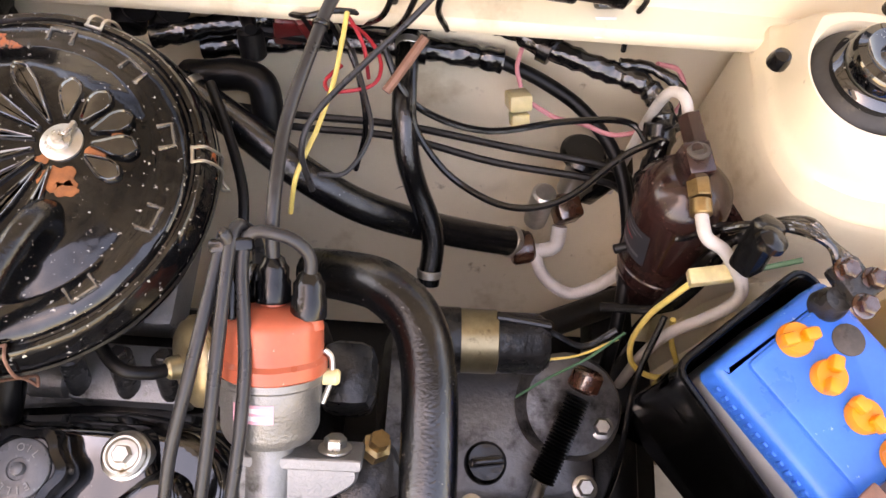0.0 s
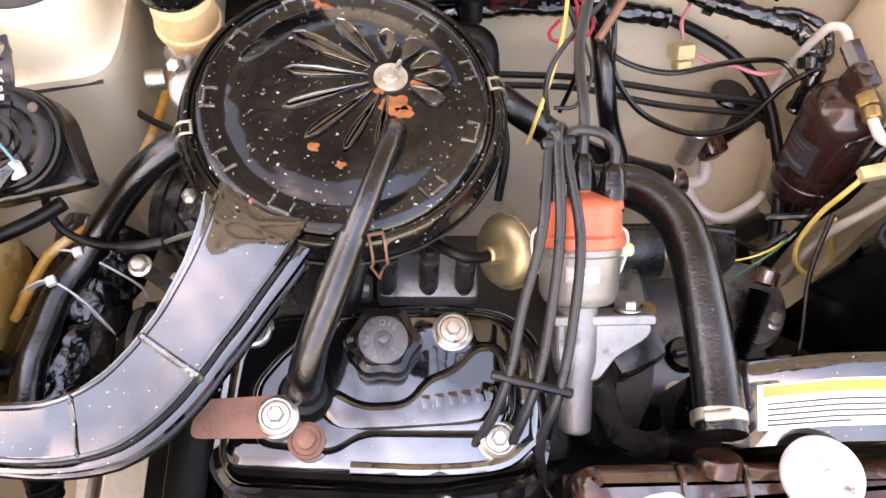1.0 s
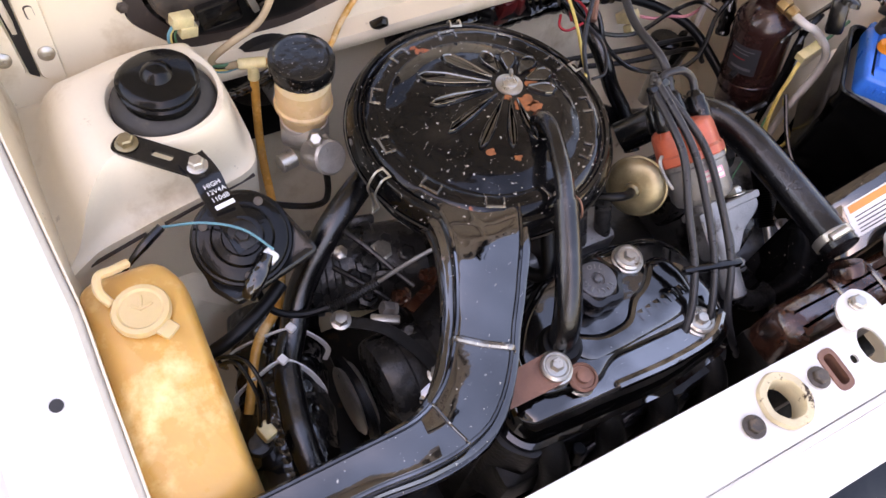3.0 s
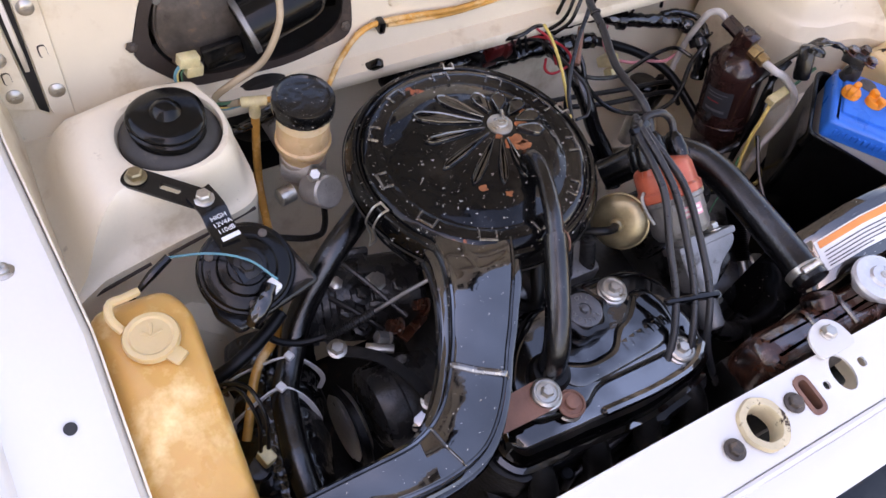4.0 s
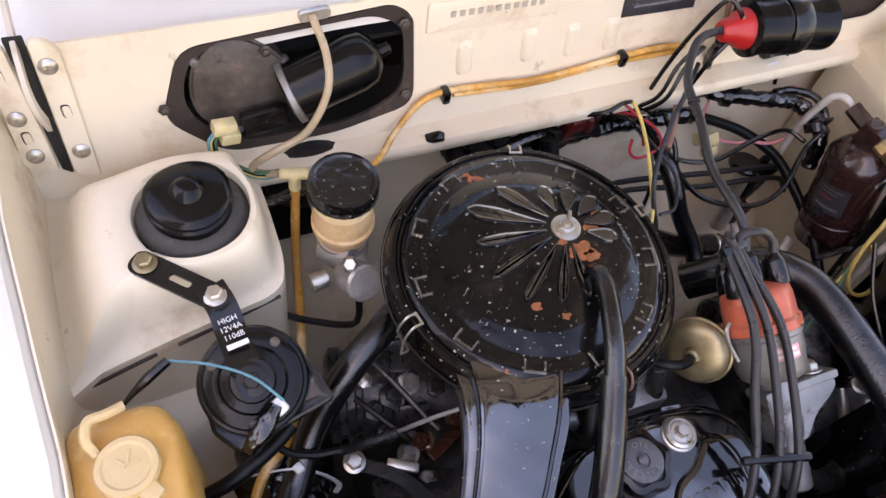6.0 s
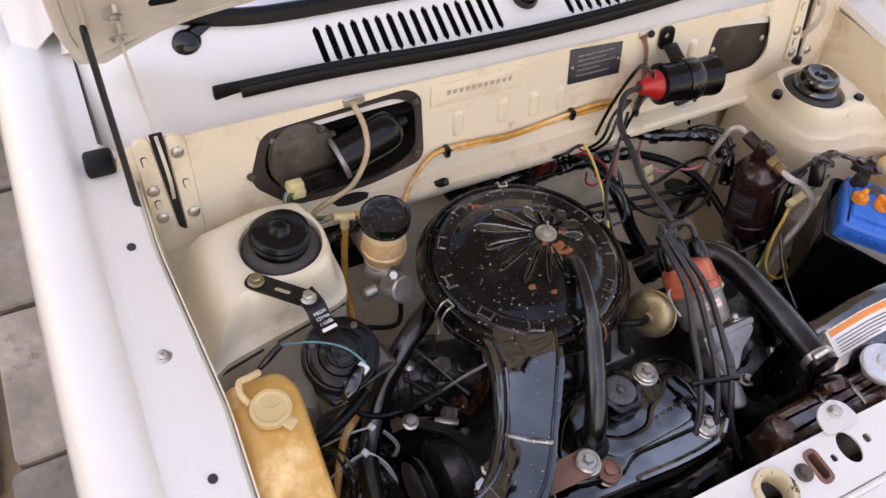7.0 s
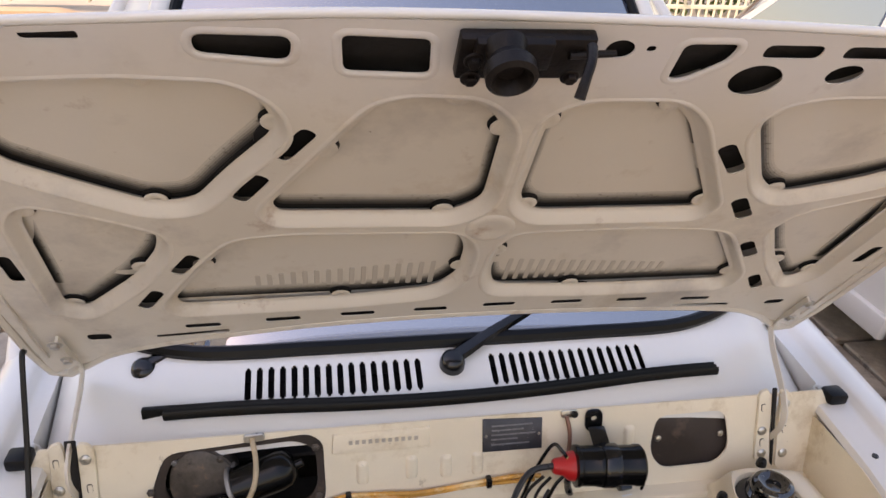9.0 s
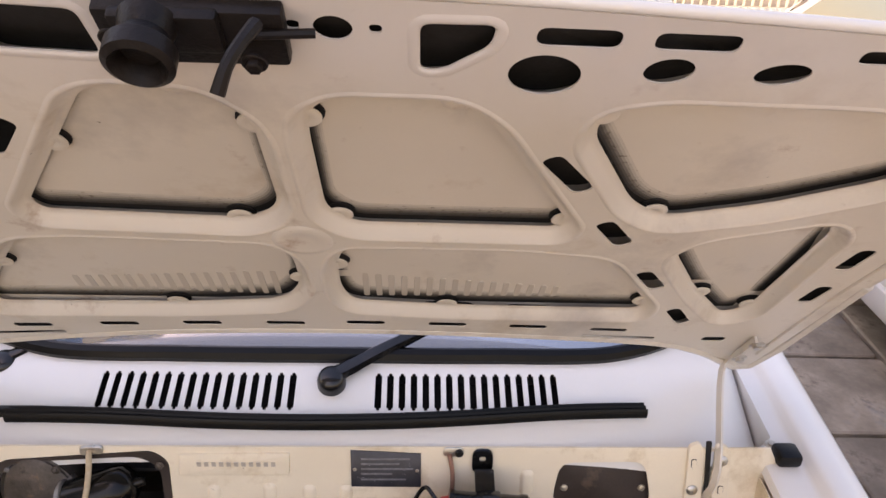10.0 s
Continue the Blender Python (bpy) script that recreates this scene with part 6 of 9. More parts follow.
    tube(bm, [vc + va * 0.014, vc + va * 0.030, vc + va * 0.05 + Vector((-0.006, 0.01, -0.004)), Vector((-0.115, -0.235, 0.70)), Vector((-0.135, -0.21, 0.68))], 0.0052, 10)
    part("vacuum_hose", bm, M_RUBBER, ds)
    return tops


TOPS = build_distributor()


def build_leads():
    k = [(0.011, -0.192, 0.790), (-0.004, -0.196, 0.790), (0.003, -0.190, 0.794)]
    ends = [(0.052, -0.474, 0.545), (-0.215, -0.478, 0.560), (-0.060, -0.476, 0.545)]
    mids = [[(0.020, -0.270, 0.771), (0.017, -0.330, 0.738), (0.008, -0.385, 0.702), (-0.004, -0.425, 0.660), (0.012, -0.455, 0.610)],
            [(-0.013, -0.270, 0.776), (-0.027, -0.325, 0.740), (-0.036, -0.374, 0.702), (-0.058, -0.418, 0.660), (-0.110, -0.458, 0.610)],
            [(0.002, -0.268, 0.776), (-0.003, -0.328, 0.740), (-0.012, -0.380, 0.702), (-0.030, -0.424, 0.660), (-0.045, -0.456, 0.610)]]
    for i, (top, end) in enumerate(zip(TOPS[1:], ends)):
        ld = thing("spark_plug_lead", end, "dark grey spark plug lead", "ignition lead", "spark plug leads")
        bm = B()
        tube(bm, [top - DA * 0.01, top + DA * 0.010 + Vector((0, 0, 0.006)), top * 0.55 + Vector(k[i]) * 0.45 + Vector((0, 0.012, 0.016)), k[i], *mids[i], end], 0.0046, 10)
        part("cable", bm, M_LEAD, ld)
        bm = B()
        e = Vector(end)
        cyl(bm, e + Vector((0, 0.006, 0.03)), e, 0.0085, 14, 0.002)
        part("plug_boot", bm, M_RUBBER, ld)
    ld = thing("coil_lead", TOPS[0], "thick dark ignition lead from coil to distributor", "ignition lead")
    bm = B()
    tube(bm, [TOPS[0] - DA * 0.01, TOPS[0] + DA * 0.03 + Vector((0, 0, 0.006)), (0.028, -0.105, 0.800), (0.040, -0.050, 0.812), (0.052, 0.000, 0.815), (0.075, 0.035, 0.822), (0.100, 0.055, 0.825), (0.142, 0.066, 0.819)], 0.0050, 10)
    part("cable", bm, M_LEAD, ld)
    bm = B()
    lathe(bm, (0.0455, -0.025, 0.8145), [(0.006, -0.002), (0.0068, -0.001), (0.0068, 0.001), (0.006, 0.002)], (0.1, 0.6, 0.1), 12)
    part("cable_tie", bm, M_PLASTIC, ld)
    cl = thing("lead_clip", (0.0, -0.2, 0.785), "black plastic clip holding the leads together", "cable clip")
    bm = B()
    box(bm, (0.003, -0.193, 0.791), (0.030, 0.010, 0.010), 0.003, (20, 0, 10))
    part("clip_body", bm, M_PLASTIC, cl)
    cl = thing("lead_comb", (-0.016, -0.380, 0.70), "black plastic comb on the spark plug leads", "cable clip")
    bm = B()
    box(bm, (-0.016, -0.380, 0.7025), (0.072, 0.008, 0.010), 0.002, (0, 0, -14))
    part("comb_body", bm, M_PLASTIC, cl)


build_leads()


def build_coil():
    co = thing("ignition_coil", (0.22, 0.10, 0.80), "black cylindrical ignition coil with red tip in a clamp", "ignition coil")
    a, b = Vector((0.168, 0.064, 0.8165)), Vector((0.282, 0.054, 0.8155))
    d = (b - a).normalized()
    bm = B()
    lathe(bm, a, [(0.026, 0), (0.0335, 0.002), (0.034, 0.008), (0.032, 0.010), (0.032, 0.036), (0.0335, 0.038), (0.0335, 0.044), (0.032, 0.046), (0.032, 0.098), (0.0335, 0.101), (0.0335, 0.110), (0.029, 0.114), (0.01, 0.1145)], d, 40)
    part("coil_can", bm, M_LATCHGLOSS, co)
    bm = B()
    lathe(bm, a + d * 0.046, [(0.0345, 0), (0.0355, 0.002), (0.0355, 0.024), (0.0345, 0.026)], d, 40, cap=False)
    box(bm, (0.222, 0.094, 0.838), (0.028, 0.05, 0.006), 0.002, (20, 0, 0))
    sheet(bm, [soften([(0.205, 0.835), (0.235, 0.835), (0.235, 0.872), (0.205, 0.872)], 0.012), slot(0.220, 0.857, 0.010, 0.010)], 0.004, lambda u, v, dd: fw(u, v, 0.006 + dd))
    part("coil_clamp", bm, M_PLASTIC, co)
    bm = B()
    lathe(bm, a, [(0.0245, 0), (0.022, -0.010), (0.015, -0.018), (0.013, -0.030), (0.010, -0.034)], d, 28)
    part("red_tower", bm, M_RED, co, "bright red plastic tower")
    for dz in (-0.018, 0.018):
        bm = B()
        cyl(bm, a + Vector((0, 0, dz)), a + Vector((-0.014, 0, dz)), 0.004, 10, 0.001)
        part("terminal", bm, M_BRASS, co)
    bm = B()
    tube(bm, [a + Vector((-0.012, 0, 0.018)), (0.148, 0.07, 0.845), (0.135, 0.08, 0.850), (0.115, 0.085, 0.80), (0.10, 0.085, 0.75), (0.085, 0.08, 0.70)], 0.003, 8)
    tube(bm, [a + Vector((-0.012, 0, -0.018)), (0.14, 0.06, 0.78), (0.13, 0.06, 0.74), (0.14, 0.07, 0.70)], 0.003, 8)
    part("coil_wire", bm, M_PLASTIC, co)
    cd = thing("condenser_bracket", (0.20, 0.12, 0.86), "small screwed bracket with a brown wire end", "bracket")
    bm = B()
    lift(bm, slot(0.178, 0.866, 0.030, 0.013), [(0, 0), (0, 0.002), (0.001, 0.0025)], fw)
    part("tab", bm, M_STEEL, cd)
    bm = B()
    lathe(bm, fw(0.186, 0.866, 0.003), [(0.006, 0), (0.006, 0.003), (0.004, 0.005)], (0, -1, 0.2), 14)
    part("tab_screw", bm, M_IRON, cd)
    bm = B()
    tube(bm, [fw(0.172, 0.864, 0.004), fw(0.176, 0.845, 0.010), fw(0.177, 0.82, 0.012), fw(0.172, 0.80, 0.02)], 0.0035, 8)
    part("wire_end", bm, M_RUSTPLATE, cd)


build_coil()


# ---- things round the bay ----
def build_battery():
    lx, sx = Vector((0.633, -0.774, 0)), Vector((0.774, 0.633, 0))
    o = Vector((0.406, -0.197, 0))
    def q(a, b, z=0.0):
        return o + lx * a + sx * b + Vector((0, 0, z))
    ln, hw = 0.226, 0.062
    def outline(g):
        return soften([(-g, -hw - g), (ln + g, -hw - g), (ln + g, hw + g), (-g, hw + g)], 0.008, 3)
    bt = thing("battery", q(ln / 2, 0, 0.53), "car battery with a blue top, grey case and orange filler caps", "battery")
    f = lambda u, v, d: q(u, v, d)
    bm = B()
    lift(bm, outline(0), [(0, 0.58), (0, 0.690), (0.002, 0.692)], f)
    part("case", bm, M_GREYCASE, bt, "grey plastic case")
    bm = B()
    lift(bm, outline(0.0015), [(0, 0.688), (0, 0.712), (0.002, 0.716), (0.006, 0.718), (0.012, 0.7182)], f)
    top = part("top", bm, M_BLUE, bt, "wet blue plastic top")
    bm = B()
    lift(bm, soften([(0.012, -hw + 0.022), (ln - 0.012, -hw + 0.022), (ln - 0.012, hw - 0.006), (0.012, hw - 0.006)], 0.006), [(0, 0.717), (0.001, 0.7215), (0.003, 0.7225)], f)
    part("raised_lid", bm, M_BLUE, top)
    for i in range(24):   # grip ribs along the front edge
        bm = B()
        box(bm, q(0.015 + i * 0.0085, -hw - 0.002, 0.702), (0.004, 0.003, 0.010), 0.0008, Matrix.Rotation(math.atan2(lx.y, lx.x), 4, 'Z'))
        part("grip_rib", bm, M_BLUE, top)
    for i in range(6):
        c = q(0.020 + i * 0.0355, 0.002, 0.722)
        bm = B()
        lathe(bm, c, [(0.0135, 0), (0.0135, 0.006), (0.012, 0.009), (0.004, 0.0095)], n=24)
        for a in (0.3 + i, 0.3 + i + math.pi):
            box(bm, c + Vector((math.cos(a) * 0.009, math.sin(a) * 0.009, 0.011)), (0.013, 0.010, 0.012), 0.003, (0, 0, math.degrees(a)))
        part("filler_cap", bm, M_ORANGE, bt, "orange finger-grip filler cap")
    bm = B()
    lathe(bm, q(0.045, 0.038, 0.7225), [(0.013, 0), (0.013, 0.001), (0.012, 0.0015)], n=28)
    part("level_eye", bm, M_MOTOR, bt)
    bm = B()
    box(bm, q(0.115, 0.024, 0.7235), (0.022, 0.020, 0.001), 0.0003, Matrix.Rotation(math.atan2(lx.y, lx.x), 4, 'Z'))
    box(bm, q(0.165, 0.028, 0.7235), (0.022, 0.018, 0.001), 0.0003, Matrix.Rotation(math.atan2(lx.y, lx.x), 4, 'Z'))
    part("top_label", bm, M_LABEL, bt)
    cm = thing("battery_terminal_clamp", q(0.012, 0.050, 0.73), "greasy lead terminal clamp with rusty bolts", "battery clamp")
    bm = B()
    lathe(bm, q(0.016, 0.045, 0.718), [(0.014, 0), (0.013, 0.012), (0.011, 0.018), (0.010, 0.022)], n=20)
    box(bm, q(0.012, 0.062, 0.742), (0.026, 0.034, 0.016), 0.004, (0, 0, 30))
    part("clamp_body", bm, M_GREASY, cm)
    for a, b in ((0.002, 0.060), (0.020, 0.072), (0.030, 0.050)):
        bm = B()
        hexbolt(bm, q(a, b, 0.748), (0.1, -0.1, 1), 0.008, 0.008, 0.010)
        part("clamp_bolt", bm, M_RUSTY, cm)
    for k in range(5):
        bm = B()
        tube(bm, [q(0.0, 0.060 + 0.004 * k, 0.742), q(-0.02, 0.062 + 0.003 * k, 0.752 - 0.003 * k), q(-0.045, 0.055 + 0.004 * k, 0.742), q(-0.070, 0.045 + 0.004 * k, 0.715 - 0.004 * k), q(-0.10, 0.02 + 0.006 * k, 0.66)], 0.003, 8)
        part("battery_cable", bm, M_TAPE, cm)
    fl = thing("fuse_holder", q(-0.055, 0.04, 0.70), "black plastic fusible-link holder beside the battery", "fuse holder")
    bm = B()
    box(bm, q(-0.052, 0.035, 0.722), (0.024, 0.024, 0.052), 0.006, (-20, 18, 30))
    lathe(bm, q(-0.048, 0.030, 0.745), [(0.013, 0), (0.012, 0.006), (0.008, 0.009)], (0.2, 0.2, 0.9), 16)
    part("holder", bm, M_PLASTIC, fl)
    # hold-down bracket across the battery
    hb = thing("battery_hold_down", q(0.135, 0, 0.72), "rusty bent strap holding the battery down", "battery bracket")
    bm = B()
    tube(bm, [q(0.142, 0.085, 0.755), q(0.141, 0.066, 0.738), q(0.139, 0.02, 0.735), q(0.137, -0.05, 0.732), q(0.136, -0.066, 0.715), q(0.135, -0.070, 0.62)], 0.009, 8, 5, shape=[(-1, -.2), (1, -.2), (1, .2), (-1, .2)])
    part("strap", bm, M_RUSTY, hb)
    bm = B()
    cyl(bm, q(0.142, 0.080, 0.70), q(0.142, 0.080, 0.79), 0.004, 10)
    lathe(bm, q(0.142, 0.080, 0.752), [(0.009, 0), (0.009, 0.008), (0.006, 0.009)], n=6)
    part("hook_bolt", bm, M_IRON, hb)
    bm = B()
    box(bm, q(0.138, -0.047, 0.738), (0.030, 0.026, 0.004), 0.002, Matrix.Rotation(math.atan2(lx.y, lx.x), 4, 'Z'))
    part("strap_foot", bm, M_RUSTPLATE, hb)
    # black plastic tray round it
    tr = thing("battery_box", q(ln / 2, -0.03, 0.40), "deep black plastic battery box with a raised lip", "battery box")
    outer = soften([(-0.016, -hw - 0.012), (ln + 0.012, -hw - 0.012), (ln + 0.012, hw + 0.010), (-0.016, hw + 0.010)], 0.014, 4)
    bm = B()
    rim = lambda u: 0.692 - 0.30 * max(0.0, min(0.14, u))
    rings = []
    for dd, up in ((0.028, None), (-0.001, -0.030), (0.0, -0.012), (-0.0035, -0.002), (-0.0035, 0.0), (0.0, 0.002), (0.003, 0.0), (0.003, -0.15)):
        rings.append([q(u, v, 0.42 if up is None else rim(u) + up) for u, v in inset(outer, dd)])
    faces(bm, rings)
    wall = part("box_wall", bm, M_LATCHGLOSS, tr)
    bm = B()   # rolled rim along the lip
    tube(bm, [q(u, v, rim(u) + 0.0005) for u, v in inset(outer, -0.001)] + [q(*inset(outer, -0.001)[0], rim(outer[0][0]) + 0.0005)], 0.0028, 6, smooth=False)
    part("lip", bm, M_LATCHGLOSS, wall, "glossy rolled lip")


build_battery()


def build_washer():
    wt = thing("washer_bottle", (-0.578, -0.28, 0.50), "yellowed translucent plastic washer bottle, half full", "washer bottle")
    bm = B()
    out = soften([(-0.622, -0.172), (-0.548, -0.172), (-0.533, -0.200), (-0.536, -0.395), (-0.556, -0.412), (-0.618, -0.408), (-0.625, -0.37)], 0.022, 5)
    mid = Vector((-0.578, -0.29))
    steps = [(0.10, 0.52), (0.04, 0.525), (0.02, 0.56), (0.015, 0.66), (0.0, 0.72), (0.0, 0.738), (0.012, 0.751), (0.05, 0.763), (0.11, 0.770), (0.20, 0.774), (0.40, 0.776), (0.65, 0.776), (0.92, 0.776)]

    def slump(u, v, z):
        w = max(0.0, -0.285 - v)
        top = min(1, max(0, (z - 0.60) / 0.14))
        dent = 0.006 * math.exp(-((v + 0.345) / 0.02) ** 2 - ((u + 0.600) / 0.02) ** 2)
        return Vector((u + 0.004 * math.sin(v * 30) * (1 - top), v, z - top * (0.55 * w * w / (w + 0.02) + dent)))
    faces(bm, [[slump(*(Vector(c).lerp(mid, k)), z) for c in out] for k, z in steps])
    part("tank", bm, M_AMBER, wt)
    bm = B()
    lathe(bm, (-0.574, -0.232, 0.772), [(0.020, 0), (0.020, 0.006), (0.0240, 0.008), (0.0245, 0.012), (0.0230, 0.0150), (0.019, 0.0155), (0.017, 0.0140), (0.004, 0.0145)], n=40)
    box(bm, (-0.561, -0.254, 0.782), (0.016, 0.020, 0.006), 0.003, (0, 0, 35))
    cap = part("cap", bm, M_AMBERCAP, wt, "pale plastic screw cap")
    bm = B()
    for a, r in ((0.2, 0.012), (1.3, 0.014), (2.4, 0.010)):
        box(bm, (-0.574 + r * 0.4 * math.cos(a), -0.232 + r * 0.4 * math.sin(a), 0.7870), (r, 0.003, 0.001), 0.0004, (0, 0, math.degrees(a)))
    part("cap_mark", bm, M_AMBERCAP, cap)
    bm = B()
    tube(bm, [(-0.594, -0.216, 0.781), (-0.600, -0.204, 0.787), (-0.597, -0.190, 0.788), (-0.586, -0.186, 0.784), (-0.572, -0.180, 0.778)], 0.0042, 8)
    part("cap_tether", bm, M_AMBERCAP, wt)
    wp = thing("washer_pump", (-0.53, -0.33, 0.58), "pale plug and wires of the washer pump", "pump")
    bm = B()
    cyl(bm, (-0.522, -0.33, 0.56), (-0.522, -0.33, 0.62), 0.014, 16, 0.003)
    part("pump_body", bm, M_PLASTIC, wp)
    bm = B()
    box(bm, (-0.512, -0.325, 0.632), (0.014, 0.018, 0.026), 0.003, (10, 0, 20))
    part("plug", bm, M_YCONN, wp)
    for m, dx in ((M_PLASTIC, 0.004), (M_PLASTIC, -0.004)):
        bm = B()
        tube(bm, [(-0.512 + dx, -0.322, 0.645), (-0.505 + dx, -0.30, 0.672), (-0.512 + dx, -0.27, 0.690), (-0.53, -0.255 + dx, 0.675), (-0.525, -0.25, 0.64)], 0.0022, 6)
        part("wire", bm, m, wp)


build_washer()


def build_overflow():
    ob = thing("overflow_bottle", (0.605, -0.19, 0.55), "yellowed plastic coolant overflow bottle beside the battery", "bottle")
    bm = B()
    o = soften([(0.555, -0.135), (0.625, -0.125), (0.632, -0.215), (0.628, -0.30), (0.590, -0.30), (0.580, -0.20)], 0.022, 5)
    lift(bm, o, [(0.006, 0.50), (0, 0.52), (0, 0.685), (0.003, 0.699), (0.010, 0.706), (0.020, 0.709)], lambda u, v, d: Vector((u, v, d - 0.10 * (-0.13 - v))))
    part("tank", bm, M_AMBERCAP, ob)
    bm = B()
    lathe(bm, (0.612, -0.235, 0.69), [(0.022, 0), (0.022, 0.012), (0.024, 0.014), (0.024, 0.024), (0.020, 0.028), (0.004, 0.029)], n=28)
    part("cap", bm, M_PINK, ob, "faded pink plastic cap")


build_overflow()


def build_horn():
    hn = thing("horn", (-0.471, -0.175, 0.70), "round black electric horn on a steel bracket", "horn")
    ax = Vector((-0.05, -0.38, 0.92)).normalized()
    c = Vector((-0.470, -0.176, 0.748))
    bm = B()
    lathe(bm, c, [(0.030, -0.020), (0.0445, -0.014), (0.0465, -0.010), (0.0475, -0.006), (0.0475, -0.001), (0.0460, 0.001), (0.0435, 0.0015), (0.0425, 0.0050), (0.0410, 0.0062), (0.0330, 0.0064), (0.0300, 0.0070), (0.0275, 0.0105), (0.0200, 0.0125), (0.0185, 0.0150), (0.012, 0.0155)], ax, 48)
    part("horn_body", bm, M_LATCHGLOSS, hn)
    # flat spiral trumpet below, square at its mouth
    e1 = Vector((1, -0.08, 0))
    e1 = (e1 - ax * e1.dot(ax)).normalized()
    e2 = ax.cross(e1)
    m = Matrix((e1, e2, ax)).transposed().to_4x4()
    arc = [(0.0495 * math.cos(radians(t)), 0.0495 * math.sin(radians(t))) for t in range(30, 215, 12)]
    snail = soften(arc + [(-0.042, -0.038), (-0.022, -0.060), (0.068, -0.030), (0.052, 0.004)], 0.007, 3)
    bm = B()
    lift(bm, snail, [(0.004, -0.042), (0.001, -0.040), (0.0005, -0.016), (0, -0.011), (0.0015, -0.0095), (0.004, -0.0085), (0.009, -0.010)], lambda u, v, d: c + e1 * u + e2 * v + ax * d)
    part("trumpet", bm, M_PLASTIC, hn)
    bm = B()
    hexbolt(bm, c + ax * 0.018, ax, 0.008, 0.006, 0.014)
    part("centre_nut", bm, M_IRON, hn)
    for a in (0.9, 2.6, 4.6):
        bm = B()
        t = m.to_3x3() @ Vector((0.0375 * math.cos(a), 0.0375 * math.sin(a), 0.006))
        lathe(bm, c + t, [(0.0045, 0), (0.0045, 0.002), (0.003, 0.003)], ax, 10)
        part("rivet", bm, M_MOTOR, hn)
    b1, b2 = Vector((-0.537, -0.052, 0.776)), Vector((-0.485, -0.101, 0.776))
    d = (b2 - b1).normalized()
    s = Vector((d.y, -d.x, 0))
    bm = B()
    loop = soften([(-0.014, -0.0125), (0.086, -0.0125), (0.086, 0.0125), (-0.014, 0.0125)], 0.011)
    f = lambda u, v, dd: b1 + d * u + s * v + Vector((0, 0, dd))
    sheet(bm, [loop, slot(0.036, 0, 0.022, 0.007)], 0.0035, f)
    part("tower_bracket", bm, M_PLASTIC, hn, "black steel bracket with an oval slot")
    bm = B()
    e = c + ax * 0.017
    mid = b2 + Vector((0.004, -0.012, -0.002))
    fl = [b2 + Vector((-0.003, 0.010, 0.002)), mid, b2 + Vector((0.006, -0.030, -0.010)), e + Vector((-0.004, 0.020, 0.004)), e, e + Vector((0.003, -0.012, -0.005))]
    tube(bm, fl, 0.0135, 8, 4, shape=[(-1, -.12), (1, -.12), (1, .12), (-1, .12)])
    hb = part("horn_bracket", bm, M_PLASTIC, hn, "black bracket with white printed rating")
    # printed rating on the bracket
    a0, a1 = b2 + Vector((0.005, -0.022, -0.001)), e + Vector((-0.003, 0.022, 0.007))
    dv = (a1 - a0).normalized()
    sv = dv.cross(Vector((0, 0, 1))).normalized()
    nv = sv.cross(dv).normalized()
    if nv.z < 0:
        nv = -nv
    for i, word in enumerate(("HIGH", "12V4A", "110dB")):
        cu = bpy.data.curves.new("print", 'FONT')
        cu.body, cu.size, cu.extrude, cu.align_x, cu.align_y = word, 0.0070 * U, 0.0002, 'CENTER', 'CENTER'
        tmp = new("tmp", cu)
        bpy.context.view_layer.update()
        me = bpy.data.meshes.new_from_object(tmp.evaluated_get(bpy.context.evaluated_depsgraph_get()))
        bpy.data.objects.remove(tmp)
        me.materials.append(M_PRINT)
        ob = new("print_line", me)
        ob.parent = hb
        x = -(dv.cross(nv)) if (-(dv.cross(nv))).x > 0 else dv.cross(nv)
        y = nv.cross(x)
        p = (a0 + dv * (0.004 + i * 0.0080) + nv * 0.0028) - Vector(BASE[hn.name].translation) / U
        mm = Matrix((x, y, nv)).transposed().to_4x4()
        ob.matrix_basis = Matrix.Translation(p * U) @ mm
    bm = B()
    box(bm, a0 + dv * 0.0285 + nv * 0.0028, (0.019, 0.0048, 0.0004), 0, Matrix((dv.cross(nv), dv, nv)).transposed().to_4x4())
    part("print_bar", bm, M_PRINT, hb)
    bm = B()
    hexbolt(bm, b1 + Vector((0, 0, 0.001)), (0, 0, 1), 0.008, 0.008, 0.011)
    lathe(bm, b1 + Vector((0, 0, -0.030)), [(0.010, 0), (0.010, 0.026)], n=16)
    part("tower_bolt", bm, M_GOLD, hn)
    bm = B()
    hexbolt(bm, b2 + Vector((0, 0, 0.0005)), (0, 0, 1), 0.0075, 0.008, 0.0105)
    part("bracket_bolt", bm, M_STEEL, hn)
    bm = B()
    box(bm, c + m.to_3x3() @ Vector((0.018, -0.026, 0.014)), (0.013, 0.015, 0.010), 0.003, m @ Matrix.Rotation(0.6, 4, 'Z'))
    part("terminal_block", bm, M_NYLON, hn, "white nylon terminal block")
    bm = B()
    tube(bm, [c + Vector((0.014, -0.030, 0.006)), c + Vector((0.004, -0.040, 0.002)), c + Vector((-0.008, -0.050, -0.004)), c + Vector((-0.016, -0.056, -0.012))], [0.006, 0.008, 0.009, 0.007], 10)
    part("plug_boot", bm, M_TAPE, hn)
    bm = B()
    tube(bm, [c + Vector((0.020, -0.030, 0.012)), c + Vector((0.000, -0.010, 0.030)), c + Vector((-0.030, 0.012, 0.028)), (-0.535, -0.140, 0.755)], 0.0013, 6)
    part("blue_lead", bm, M_BWIRE, hn)
    bm = B()
